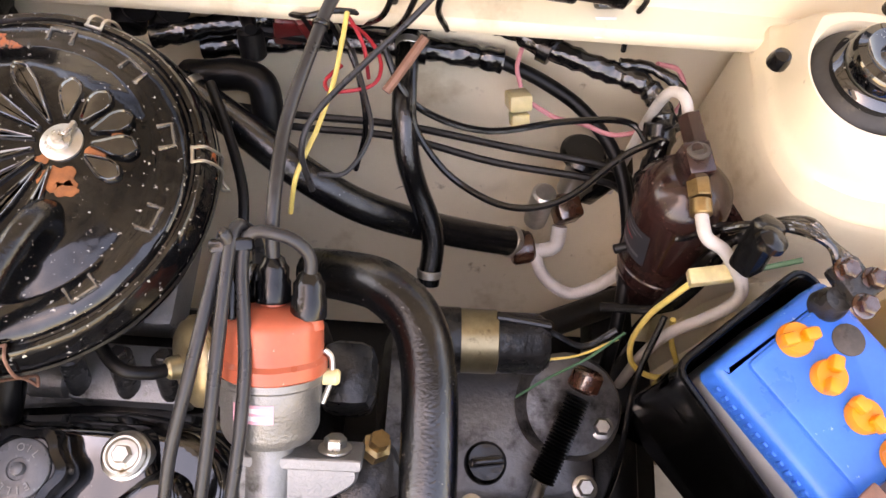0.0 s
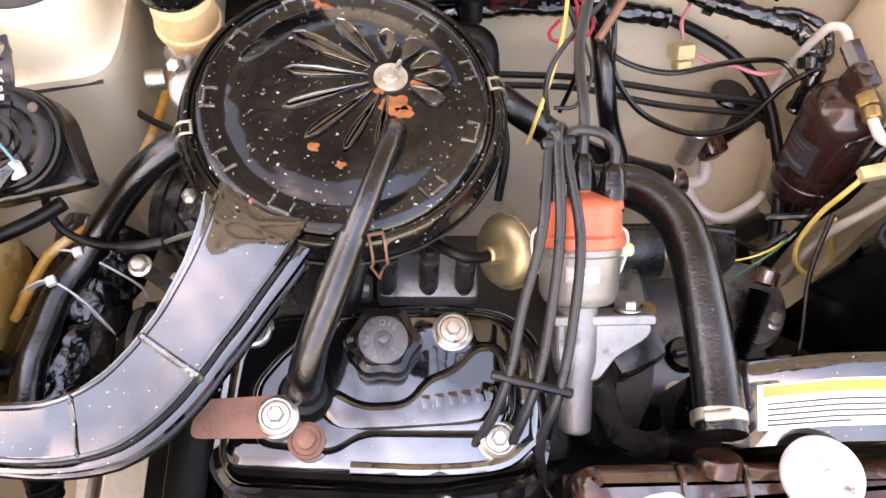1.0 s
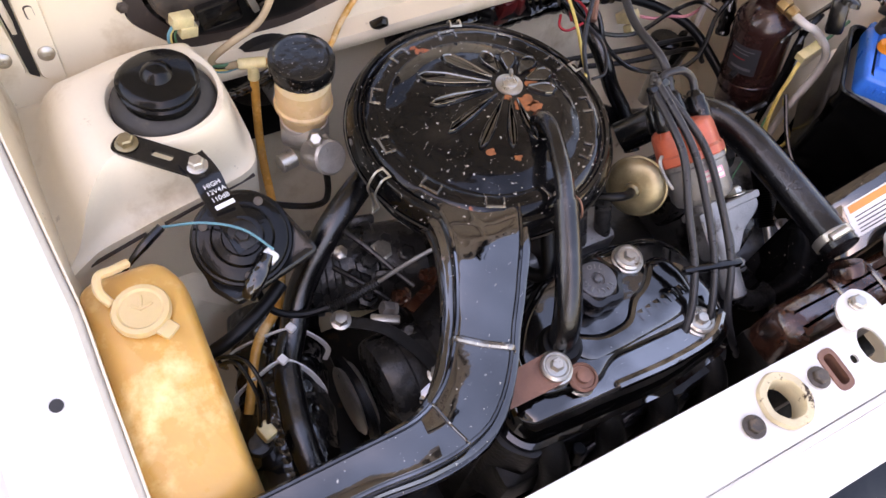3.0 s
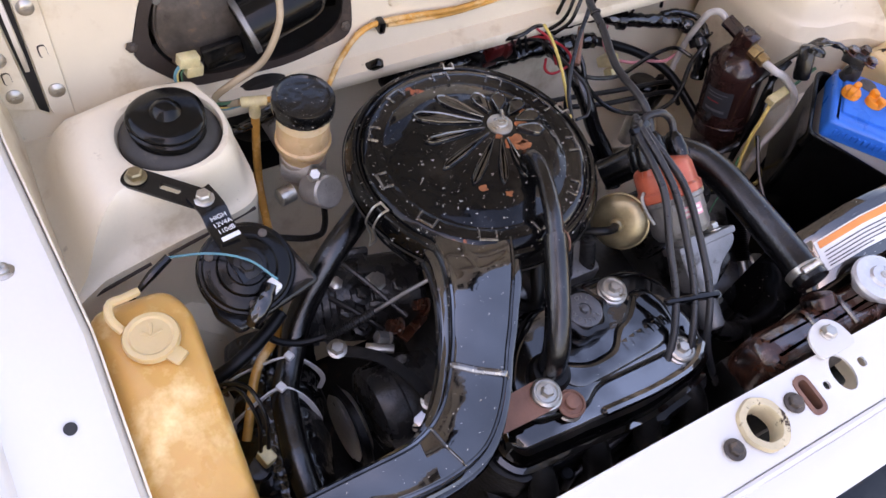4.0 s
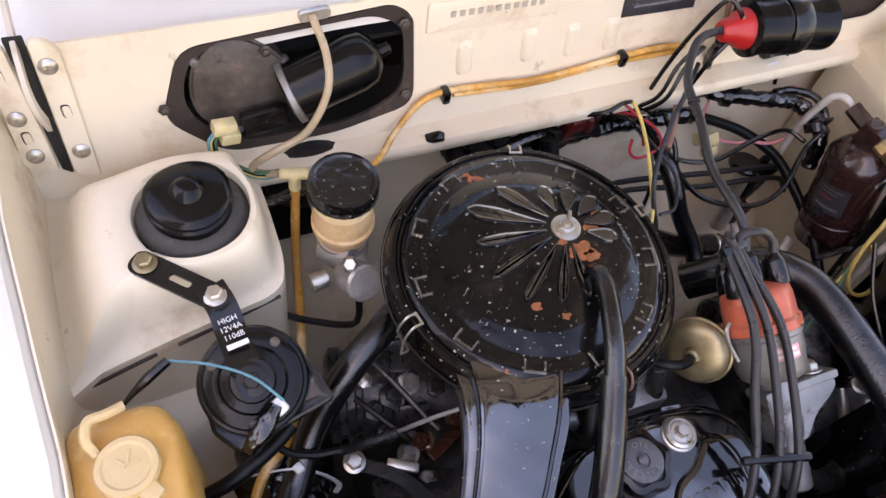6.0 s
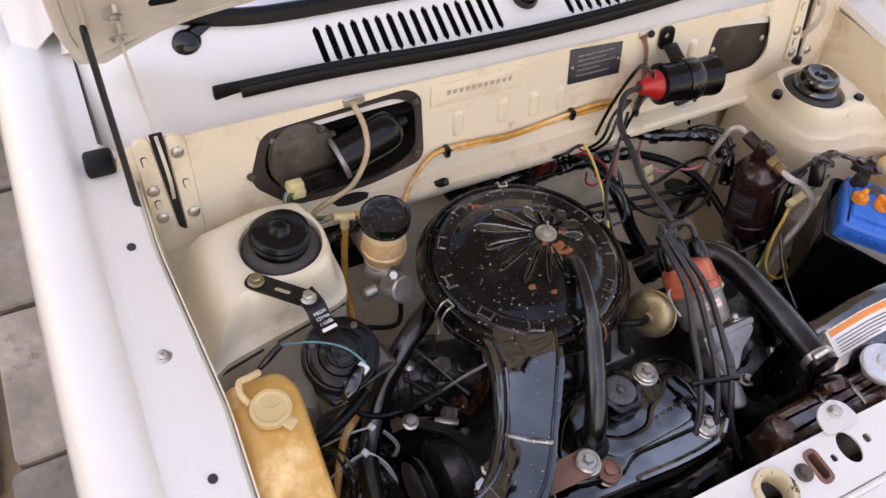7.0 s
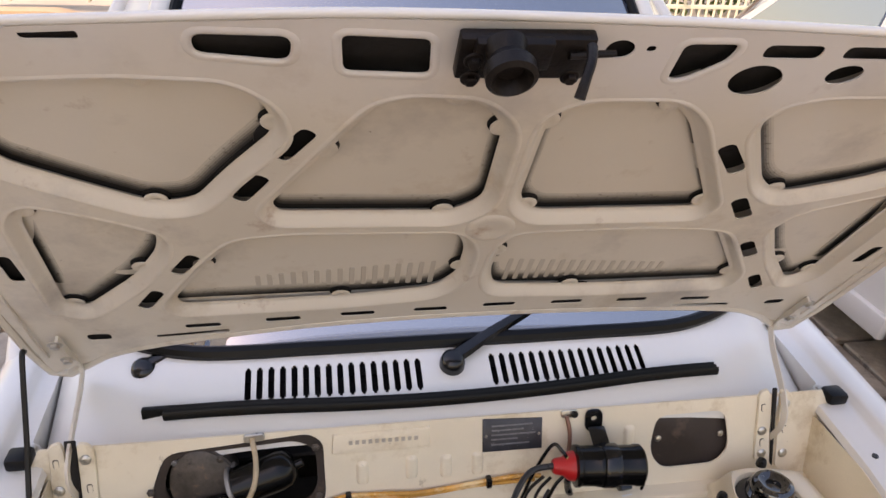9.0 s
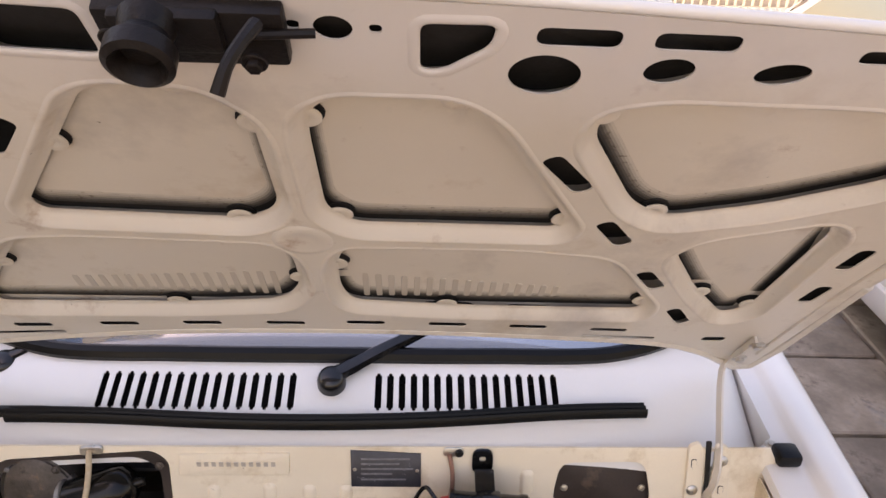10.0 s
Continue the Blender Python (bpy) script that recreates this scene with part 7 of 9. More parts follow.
    tube(bm, [(-0.535, -0.140, 0.755), (-0.555, -0.150, 0.750), (-0.575, -0.160, 0.740), (-0.592, -0.165, 0.715), (-0.595, -0.155, 0.66)], [0.0045, 0.005, 0.0022, 0.0022, 0.0022], 8)
    part("horn_wire", bm, M_PLASTIC, hn)


build_horn()


def build_brakes():
    rs = thing("brake_fluid_reservoir", (-0.344, -0.015, 0.66), "milky plastic brake fluid reservoir with black cap", "fluid reservoir")
    c = Vector((-0.343, -0.012, 0))
    bm = B()
    lathe(bm, c, [(0.027, 0.690), (0.0275, 0.705), (0.030, 0.712), (0.0335, 0.713), (0.0335, 0.718), (0.031, 0.720), (0.031, 0.742), (0.029, 0.748), (0.029, 0.757)], n=40)
    part("bowl", bm, M_FLUID, rs, "bowl with amber brake fluid")
    bm = B()
    lathe(bm, c, [(0.0285, 0.748), (0.0305, 0.750), (0.0302, 0.772)], n=40)
    part("neck", bm, M_RESV, rs)
    bm = B()
    lathe(bm, c, [(0.034, 0.766), (0.0355, 0.768), (0.0355, 0.784), (0.034, 0.787), (0.030, 0.788), (0.028, 0.786), (0.004, 0.7865)], n=48, wob=lambda a: 1 + 0.006 * math.cos(24 * a))
    part("cap", bm, mat("wet_black_cap", (0.004, 0.004, 0.0045, 1), 0.16, ior=1.55, var=0.4, scale=20, bump=0.25, fine=90, wave=0.15, wave_scale=40, wear=((rgb("b8b4ac"), 240, 0.645, 0.012, 0.5),)), rs)
    bm = B()
    lathe(bm, c, [(0.026, 0.655), (0.0285, 0.660), (0.0285, 0.692), (0.026, 0.694)], n=36)
    part("metal_cup", bm, mat("frosted_plastic", (0.45, 0.38, 0.32, 1), 0.4, var=0.2, scale=20, sss=0.1), rs)
    mc = thing("brake_master_cylinder", (-0.345, 0.0, 0.64), "cast aluminium brake master cylinder", "master cylinder")
    bm = B()
    lathe(bm, (-0.345, 0.075, 0.660), [(0.020, 0), (0.020, 0.10), (0.018, 0.105), (0.018, 0.135), (0.016, 0.138)], (0.05, -0.995, 0.06), 28)
    lathe(bm, (-0.345, -0.035, 0.680), [(0.016, -0.03), (0.016, 0.010), (0.012, 0.013)], (0.6, -0.7, 0.3), 24)
    part("cylinder", bm, M_BRIGHTALU, mc)
    bm = B()
    lathe(bm, (-0.342, -0.070, 0.684), [(0.020, -0.022), (0.0205, 0), (0.0205, 0.012), (0.018, 0.015), (0.006, 0.0152)], (0.25, -0.75, 0.6), 32)
    part("end_cap", bm, M_BRIGHTALU, mc)
    bm = B()
    lathe(bm, (-0.350, -0.060, 0.705), [(0.009, 0), (0.009, 0.010), (0.006, 0.014)], (-0.1, -0.5, 0.8), 6)
    lathe(bm, (-0.372, -0.050, 0.672), [(0.011, 0), (0.011, 0.018), (0.008, 0.020)], (-1, -0.2, 0), 16)
    part("union", bm, M_STEEL, mc)
    bm = B()
    tube(bm, [(-0.345, -0.082, 0.668), (-0.346, -0.088, 0.640), (-0.352, -0.085, 0.615), (-0.375, -0.07, 0.600), (-0.42, -0.05, 0.61), (-0.44, -0.03, 0.63)], 0.004, 8)
    part("brake_pipe", bm, M_IRON, mc)
    bm = B()
    lathe(bm, (-0.35, 0.12, 0.66), [(0.05, 0), (0.06, 0.01), (0.055, 0.03), (0.03, 0.045)], (0, -1, 0), 32)
    part("servo_flange", bm, M_IRON, mc)
    # Added black sheet that stands in for shade on the firewall here.
    pad = thing("darkening_sheet", (-0.40, 0.11, 0.55), "black sheet added to darken the firewall behind the master cylinder", "insulation")
    bm = B()
    lift(bm, soften([(-0.560, 0.55), (-0.300, 0.55), (-0.295, 0.60), (-0.300, 0.675), (-0.560, 0.680)], 0.02, 4), [(0, 0.0), (0, 0.008), (0.006, 0.013), (0.02, 0.013)], lambda u, v, d: Vector((u, 0.125 - 0.16 * max(0, 0.66 - v) - 0.6 * max(0, 0.44 - v) - 0.012 - d, v)))
    part("pad", bm, M_RUBBER, pad)
    for k in range(3):
        bm = B()
        lathe(bm, (-0.50 + 0.08 * k, 0.088, 0.65 - 0.04 * (k % 2)), [(0.010, -0.01), (0.010, 0.012), (0.006, 0.016)], (0, -1, 0), 14)
        part("pad_stud", bm, M_IRON, pad)


build_brakes()


def build_drier():
    dr = thing("receiver_drier", (0.372, -0.062, 0.50), "brown enamelled air-conditioning receiver drier with label", "receiver drier")
    ax = Vector((-0.135, 0.185, 0.97)).normalized()
    b = Vector((0.389, -0.092, 0.502))
    bm = B()
    lathe(bm, b, [(0.020, 0), (0.034, 0.004), (0.0425, 0.012), (0.0435, 0.040), (0.0445, 0.042), (0.0445, 0.046), (0.0435, 0.048), (0.0435, 0.160), (0.0425, 0.170), (0.034, 0.182), (0.026, 0.190), (0.016, 0.194)], ax, 48)
    part("canister", bm, M_BROWN, dr)
    t = b + ax * 0.194
    bm = B()
    box(bm, t + ax * 0.014, (0.024, 0.030, 0.034), 0.003, (5, -4, 12))
    part("head_block", bm, M_BROWN, dr)
    bm = B()
    lathe(bm, t + ax * 0.031, [(0.010, 0), (0.010, 0.002), (0.007, 0.003), (0.005, 0.001), (0.002, 0.001)], ax, 20)
    part("sight_glass", bm, M_MOTOR, dr)
    bm = B()
    cyl(bm, t + Vector((0.004, 0.012, 0.012)), t + Vector((-0.006, 0.048, 0.020)), 0.011, 6, 0.001)
    part("rear_union", bm, M_BROWN, dr)
    bm = B()
    cyl(bm, t + Vector((0.002, -0.010, 0.010)), t + Vector((0.003, -0.028, 0.010)), 0.0105, 6, 0.001)
    cyl(bm, t + Vector((0.003, -0.030, 0.010)), t + Vector((0.003, -0.044, 0.009)), 0.0095, 16, 0.001)
    part("front_union", bm, M_BRASS, dr, "brass union nut")
    # label with unreadable print
    n = Vector((-0.92, -0.26, 0.1))
    n = (n - ax * n.dot(ax)).normalized()
    s = ax.cross(n)
    def on(a, h, r=0.0439):
        return b + ax * h + n * (r * math.cos(a)) + s * (r * math.sin(a))
    bm = B()
    faces(bm, [[on(a, h) for a in lerp(-0.55, 0.55, 8)] for h in (0.090, 0.140)], closed=False, cap=False)
    lb = part("label", bm, M_INK, dr, "black label with white print")
    for h, a0, a1, hh in ((0.132, -0.40, 0.36, 0.0018), (0.126, -0.40, 0.2, 0.0015), (0.116, -0.40, 0.1, 0.002), (0.098, -0.40, 0.38, 0.005)):
        bm = B()
        faces(bm, [[on(a, h + k * hh, 0.0442) for a in lerp(a0, a1, 6)] for k in (0, 1)], closed=False, cap=False)
        part("print_bar", bm, M_FAINT if h != 0.116 else M_RWIRE, lb)
    bm = B()
    lathe(bm, b + ax * 0.052, [(0.0445, 0), (0.046, 0.001), (0.046, 0.014), (0.0445, 0.015)], ax, 40, cap=False)
    box(bm, b + Vector((0.050, 0.035, 0.085)), (0.020, 0.030, 0.060), 0.003, (0, 15, 40))
    part("clamp_band", bm, M_BROWN, dr)
    bm = B()
    cyl(bm, b + Vector((-0.046, 0.010, 0.085)), b + Vector((-0.066, 0.004, 0.080)), 0.005, 10, 0.001)
    part("clamp_bolt", bm, M_IRON, dr)
    pp = thing("ac_pipe", (0.39, -0.15, 0.55), "bent grey-painted air-conditioning pipe", "pipe", "air-conditioning pipes")
    bm = B()
    t2 = t + Vector((0.003, -0.042, 0.009))
    tube(bm, [t2, t2 + Vector((0.003, -0.022, 0.000)), (0.388, -0.128, 0.690), (0.412, -0.146, 0.664), (0.414, -0.156, 0.640), (0.397, -0.164, 0.613), (0.375, -0.170, 0.575), (0.368, -0.178, 0.51), (0.368, -0.190, 0.43)], 0.0058, 14)
    part("pipe", bm, M_TUBEWHITE, pp)
    pp = thing("ac_pipe", (0.37, 0.03, 0.55), "grey-painted pipe rising behind the drier", "pipe", "air-conditioning pipes")
    bm = B()
    t3 = t + Vector((-0.006, 0.048, 0.020))
    tube(bm, [t3, t3 + Vector((-0.003, 0.012, 0.004)), t3 + Vector((-0.008, 0.022, 0.000)), t3 + Vector((-0.014, 0.028, -0.016)), (0.345, 0.030, 0.62), (0.343, 0.020, 0.50)], 0.0052, 14)
    part("pipe", bm, M_TUBEWHITE, pp)
    pp = thing("ac_pipe", (0.28, -0.05, 0.43), "pale pipe crossing low behind the engine", "pipe", "air-conditioning pipes")
    bm = B()
    tube(bm, [(0.262, -0.040, 0.462), (0.275, -0.072, 0.452), (0.305, -0.092, 0.450), (0.335, -0.085, 0.460), (0.360, -0.070, 0.480)], 0.0075, 12)
    tube(bm, [(0.245, -0.045, 0.458), (0.272, -0.045, 0.460), (0.288, -0.038, 0.465), (0.290, -0.020, 0.478)], 0.009, 12)
    part("pipe", bm, M_TUBEWHITE, pp)


build_drier()


def build_radiator():
    rd = thing("radiator", (0.24, -0.46, 0.30), "radiator with a rusty brown top tank", "radiator")
    bm = B()
    out = soften([(0.018, -0.500), (0.46, -0.500), (0.46, -0.440), (0.018, -0.445)], 0.018, 4)
    lift(bm, out, [(0.004, 0.625), (0, 0.64), (0, 0.682), (0.003, 0.692), (0.010, 0.698), (0.020, 0.700)], lambda u, v, d: Vector((u, v, d)))
    part("top_tank", bm, M_RUSTY, rd, "rust-stained brown top tank")
    bm = B()
    box(bm, (0.24, -0.47, 0.45), (0.44, 0.05, 0.36), 0.004)
    part("core", bm, M_IRON, rd)
    for x in (0.105, 0.16, 0.225, 0.30):
        bm = B()
        tube(bm, [(x, -0.444, 0.66), (x, -0.446, 0.690), (x, -0.455, 0.7005), (x, -0.49, 0.7005)], 0.003, 6, 3)
        part("tank_seam", bm, M_RUSTY, rd)
    bm = B()
    lathe(bm, (0.140, -0.452, 0.690), [(0.020, 0), (0.020, 0.012), (0.0185, 0.014)], (0, 0.85, 0.5), 24)
    part("hose_neck", bm, M_RUSTY, rd)
    bm = B()
    sheet(bm, [soften([(0.040, -0.512), (0.096, -0.512), (0.096, -0.484), (0.084, -0.472), (0.058, -0.475), (0.042, -0.49)], 0.012), slot(0.072, -0.489, 0.010, 0.010)], 0.003, lambda u, v, d: Vector((u, v, 0.742 + d - 0.15 * (v + 0.5))))
    part("mounting_tab", bm, M_WHITE, rd, "white mounting tab with bolt")
    bm = B()
    hexbolt(bm, (0.072, -0.489, 0.741), (0, 0, 1), 0.008, 0.006, 0.009)
    part("tab_bolt", bm, M_STEEL, rd)
    bm = B()
    lathe(bm, (0.215, -0.460, 0.712), [(0.022, -0.015), (0.026, 0), (0.033, 0.002), (0.034, 0.007), (0.032, 0.011), (0.024, 0.013), (0.016, 0.012), (0.014, 0.016), (0.004, 0.0165)], n=44, wob=lambda a: 1 + 0.035 * math.cos(2 * a))
    rc = part("filler_cap", bm, mat("worn_white_metal", (0.62, 0.62, 0.63, 1), 0.3, 0.4, var=0.15, scale=30, wear=((rgb("6a5a4a"), 40, 0.62, 0.1, 0.6),)), rd, "pale worn radiator cap with pressed lobes")
    bm = B()
    lathe(bm, (0.215, -0.460, 0.7285), [(0.005, 0), (0.005, 0.002), (0.003, 0.003)], n=16)
    part("cap_rivet", bm, M_STEEL, rc)
    sh = thing("fan_shroud", (0.28, -0.39, 0.40), "glossy black fan shroud with a warning label", "fan shroud")
    bm = B()
    out = [(0.150, 0.55), (0.155, 0.690), (0.175, 0.712), (0.235, 0.742), (0.33, 0.750), (0.40, 0.735), (0.44, 0.69), (0.45, 0.55)]
    rings = [[Vector((x, y, z + dz * max(0, (z - 0.6) / 0.15))) for x, z in out] for y, dz in ((-0.432, -0.030), (-0.425, -0.026), (-0.385, -0.004), (-0.372, 0.0), (-0.362, -0.006), (-0.355, -0.03))]
    faces(bm, rings)
    part("shroud", bm, M_GLOSS, sh)
    def on(u, v):   # label lies on the shroud's sloping crown
        xs = 0.178 + 0.115 * u
        zt = 0.712 + (xs - 0.175) * 0.50 if xs < 0.235 else 0.742 + (xs - 0.235) * 0.085
        y = -0.384 - 0.036 * v
        return Vector((xs, y, zt + (-0.004 - 0.022 * ((-0.385 - y) / 0.040)) * ((zt - 0.6) / 0.15) + 0.0016))
    bm = B()
    faces(bm, [[on(u, v) for u in lerp(0, 1, 12)] for v in (0, 1)], closed=False, cap=False)
    lb = part("warning_label", bm, M_LABEL, sh, "white label with an orange stripe")
    bm = B()
    faces(bm, [[on(u, v) + Vector((0, 0, 0.0008)) for u in lerp(0.03, 0.97, 12)] for v in (0.05, 0.28)], closed=False, cap=False)
    part("label_stripe", bm, M_LORANGE, lb)
    for v in (0.42, 0.54, 0.66, 0.78, 0.88):
        bm = B()
        faces(bm, [[on(u, v + k * 0.035) + Vector((0, 0, 0.0008)) for u in lerp(0.06, 0.9 - 0.3 * (v > 0.8), 8)] for k in (0, 1)], closed=False, cap=False)
        part("print_bar", bm, M_INK, lb)
    hs = thing("radiator_hose", (0.14, -0.41, 0.70), "thick oily black radiator hose with metal clamp", "hose")
    bm = B()
    tube(bm, [(0.040, -0.155, 0.640), (0.072, -0.168, 0.672), (0.103, -0.183, 0.695), (0.130, -0.210, 0.702), (0.143, -0.250, 0.703), (0.147, -0.310, 0.702), (0.147, -0.370, 0.702), (0.142, -0.425, 0.706)], 0.0215, 20)
    part("hose", bm, M_HOSE, hs)
    bm = B()
    lathe(bm, (0.143, -0.405, 0.7045), [(0.022, 0), (0.0236, 0.001), (0.0236, 0.010), (0.022, 0.011)], (-0.1, -0.99, 0.05), 32, cap=False)
    cyl(bm, (0.122, -0.412, 0.722), (0.142, -0.412, 0.732), 0.005, 10, 0.001)
    part("hose_clamp", bm, M_STEEL, hs)


build_radiator()


def build_wiper_gear():
    wm = thing("wiper_motor", (-0.36, 0.11, 0.74), "grey and black wiper motor in the firewall opening", "wiper motor")
    bm = B()
    sheet(bm, [inset(WIPER_HOLE, 0.001), soften([(-0.458, 0.846), (-0.27, 0.857), (-0.240, 0.840), (-0.238, 0.760), (-0.30, 0.734), (-0.43, 0.734), (-0.477, 0.784)], 0.03)], 0.004, lambda u, v, d: fw(u, v, d + 0.001))
    part("backing_plate", bm, M_PANELDARK, wm, "dark brown backing plate")
    bm = B()
    box(bm, (-0.36, 0.20, 0.80), (0.30, 0.012, 0.17), 0.003)
    part("recess_back", bm, M_SEAL, wm)
    ax = Vector((0, -0.95, 0.25)).normalized()
    g = fw(-0.415, 0.800, -0.010)
    bm = B()
    lathe(bm, g, [(0.050, -0.03), (0.052, 0.006), (0.0515, 0.009), (0.0495, 0.010), (0.049, 0.013), (0.047, 0.0145), (0.004, 0.0150)], ax, 40, wob=lambda a: 1 + 0.05 * math.cos(3 * a + 0.6))
    gc = part("gear_case", bm, M_MOTOR, wm)
    for k in range(3):   # spring clips round the case
        an = 0.7 + 2.09 * k
        sdv = ax.cross(Vector((0, 0, 1))).normalized()
        upw = sdv.cross(ax)
        o = g + (sdv * math.cos(an) + upw * math.sin(an)) * 0.051 + ax * 0.008
        bm = B()
        box(bm, o, (0.010, 0.012, 0.010), 0.003, (0, math.degrees(an), 0))
        part("case_clip", bm, M_ALU, gc)
    bm = B()
    a = fw(-0.372, 0.792, 0.012)
    b = fw(-0.265, 0.828, 0.014)
    d = (b - a).normalized()
    lathe(bm, a, [(0.026, 0), (0.031, 0.004), (0.031, 0.080), (0.028, 0.094), (0.018, 0.104), (0.008, 0.107), (0.007, 0.118), (0.004, 0.120)], d, 36)
    part("motor_can", bm, M_LATCHGLOSS, wm)
    bm = B()
    lathe(bm, a + d * 0.002, [(0.031, 0), (0.034, 0.001), (0.034, 0.007), (0.031, 0.008)], d, 36, cap=False)
    part("motor_flange", bm, M_ALU, wm)
    bm = B()
    box(bm, fw(-0.397, 0.770, 0.016), (0.048, 0.012, 0.030), 0.003, (0, -8, 0))
    part("connector_base", bm, M_PLASTIC, wm)
    bm = B()
    box(bm, (-0.440, 0.085, 0.782), (0.024, 0.014, 0.014), 0.002, (0, 10, 8))
    box(bm, (-0.436, 0.083, 0.768), (0.020, 0.012, 0.014), 0.002, (0, 10, 8))
    part("connector", bm, M_YCONN, wm, "yellowed nylon connector")
    for x, z in ((-0.492, 0.791), (-0.447, 0.765), (-0.385, 0.838), (-0.24, 0.845), (-0.238, 0.76)):
        bm = B()
        lathe(bm, fw(x, z, 0.004), [(0.0065, 0), (0.0065, 0.002), (0.0042, 0.003), (0.0042, 0.005), (0.002, 0.006)], ax, 6)
        part("mount_screw", bm, M_MOTOR, wm)
    cols = (M_BWIRE, M_YWIRE, M_PLASTIC, M_GWIRE)
    for i, m in enumerate(cols):
        bm = B()
        tube(bm, [(-0.448, 0.082, 0.782 - 0.003 * i), (-0.458 + 0.002 * i, 0.078, 0.770), (-0.455 + 0.002 * i, 0.076, 0.748), (-0.434 + 0.003 * i, 0.073, 0.722), (-0.412, 0.066, 0.712 + 0.003 * i), (-0.392, 0.062, 0.716 + 0.003 * i)], 0.0020, 6)
        part("wire", bm, m, wm)
    # cloudy washer tube and amber tube
    tb = thing("washer_tube", (-0.36, 0.08, 0.72), "cloudy vinyl washer tube looping over the wiper motor", "tube")
    bm = B()
    tube(bm, [fw(-0.336, 0.868, 0.004), fw(-0.330, 0.845, 0.030), fw(-0.335, 0.815, 0.045), fw(-0.360, 0.775, 0.048), fw(-0.395, 0.752, 0.042), fw(-0.418, 0.728, 0.030), fw(-0.416, 0.716, 0.028), (-0.405, 0.066, 0.718), (-0.394, 0.056, 0.727)], 0.0042, 10)
    part("tube_run", bm, M_CLEARTUBE, tb)
    bm = B()
    lift(bm, slot(-0.333, 0.868, 0.032, 0.012, 4), [(0, 0), (0, 0.004), (0.001, 0.005)], fw)
    part("tube_clip", bm, M_STEEL, tb)
    at = thing("amber_tube", (-0.1, 0.09, 0.75), "amber-stained vinyl tube clipped along the firewall", "tube")
    bm = B()
    tube(bm, [(-0.366, 0.048, 0.729), (-0.345, 0.044, 0.730), (-0.318, 0.040, 0.726), (-0.285, 0.055, 0.715), (-0.255, 0.085, 0.722), fw(-0.225, 0.748, 0.010), fw(-0.195, 0.757, 0.008), fw(-0.14, 0.756, 0.008), fw(-0.08, 0.752, 0.008), fw(-0.02, 0.756, 0.008), fw(0.035, 0.762, 0.008), fw(0.09, 0.766, 0.008), fw(0.13, 0.764, 0.010)], 0.0038, 10)
    part("tube_run", bm, M_YPIPE, at)
    bm = B()
    tube(bm, [fw(-0.18, 0.750, 0.006), fw(-0.08, 0.746, 0.006), fw(0.02, 0.754, 0.006), fw(0.12, 0.757, 0.008)], 0.0036, 8)
    part("second_tube", bm, M_YPIPE, at)
    for x, z in ((-0.191, 0.753), (0.041, 0.760)):
        bm = B()
        box(bm, fw(x, z, 0.008), (0.010, 0.016, 0.018), 0.003)
        part("tube_clip", bm, M_PLASTIC, at)
    bm = B()
    tube(bm, [(-0.379, 0.050, 0.728), (-0.379, 0.050, 0.722), (-0.381, 0.046, 0.69), (-0.386, 0.035, 0.64), (-0.392, 0.010, 0.60), (-0.412, -0.09, 0.59), (-0.445, -0.18, 0.60), (-0.485, -0.22, 0.60), (-0.52, -0.28, 0.57)], 0.0055, 10)
    part("drop_tube", bm, M_YPIPE, at)
    bm = B()
    cyl(bm, (-0.379, 0.050, 0.728), (-0.380, 0.049, 0.706), 0.0068, 14, 0.001)
    cyl(bm, (-0.394, 0.056, 0.727), (-0.364, 0.047, 0.729), 0.0068, 14, 0.001)
    part("tee_piece", bm, M_YCONN, at)
    # two wiper arms on the scuttle
    for name, p, tip in (("windscreen_wiper", (-0.519, 0.292, 0.885), (-0.395, 0.345, 0.922)), ("windscreen_wiper", (-0.005, 0.234, 0.904), (0.178, 0.330, 0.950))):
        w = thing(name, p, "black wiper arm on a round pivot cap", "wiper", "windscreen wipers")
        p, tip = Vector(p), Vector(tip)
        bm = B()
        lathe(bm, p, [(0.022, -0.01), (0.022, 0.012), (0.019, 0.022), (0.012, 0.027), (0.003, 0.028)], (0, -0.3, 1), 28)
        part("pivot_cap", bm, M_PLASTIC, w)
        bm = B()
        d = tip - p
        up = Vector((0, 0, 0.017))
        tube(bm, [p + up, p + d * 0.15 + up, p + d * 0.45 + up * 1.1, p + d * 0.8 + up * 0.9, tip + up * 0.8], [0.013, 0.012, 0.010, 0.009, 0.006], 8, shape=[(-1, -.5), (1, -.5), (.9, .4), (.4, .7), (-.4, .7), (-.9, .4)])
        part("arm", bm, M_PLASTIC, w)
        bm = B()
        tube(bm, [tip + up * 0.8, tip + d * 0.5 + up * 0.4 + Vector((0, 0.01, 0.01)), tip + d * 1.1 + Vector((0, 0.03, 0.05))], 0.004, 6)
        part("blade_rod", bm, M_PLASTIC, w)
    # type plate
    pt = thing("type_plate", fw(0.08, 0.84), "dark riveted type plate with worn print", "plate")
    bm = B()
    lift(bm, [(0.031, 0.810), (0.132, 0.809), (0.131, 0.863), (0.030, 0.868)], [(0, 0.0002), (0, 0.0020), (0.0006, 0.0024)], fw)
    part("plate", bm, M_PLATE, pt)
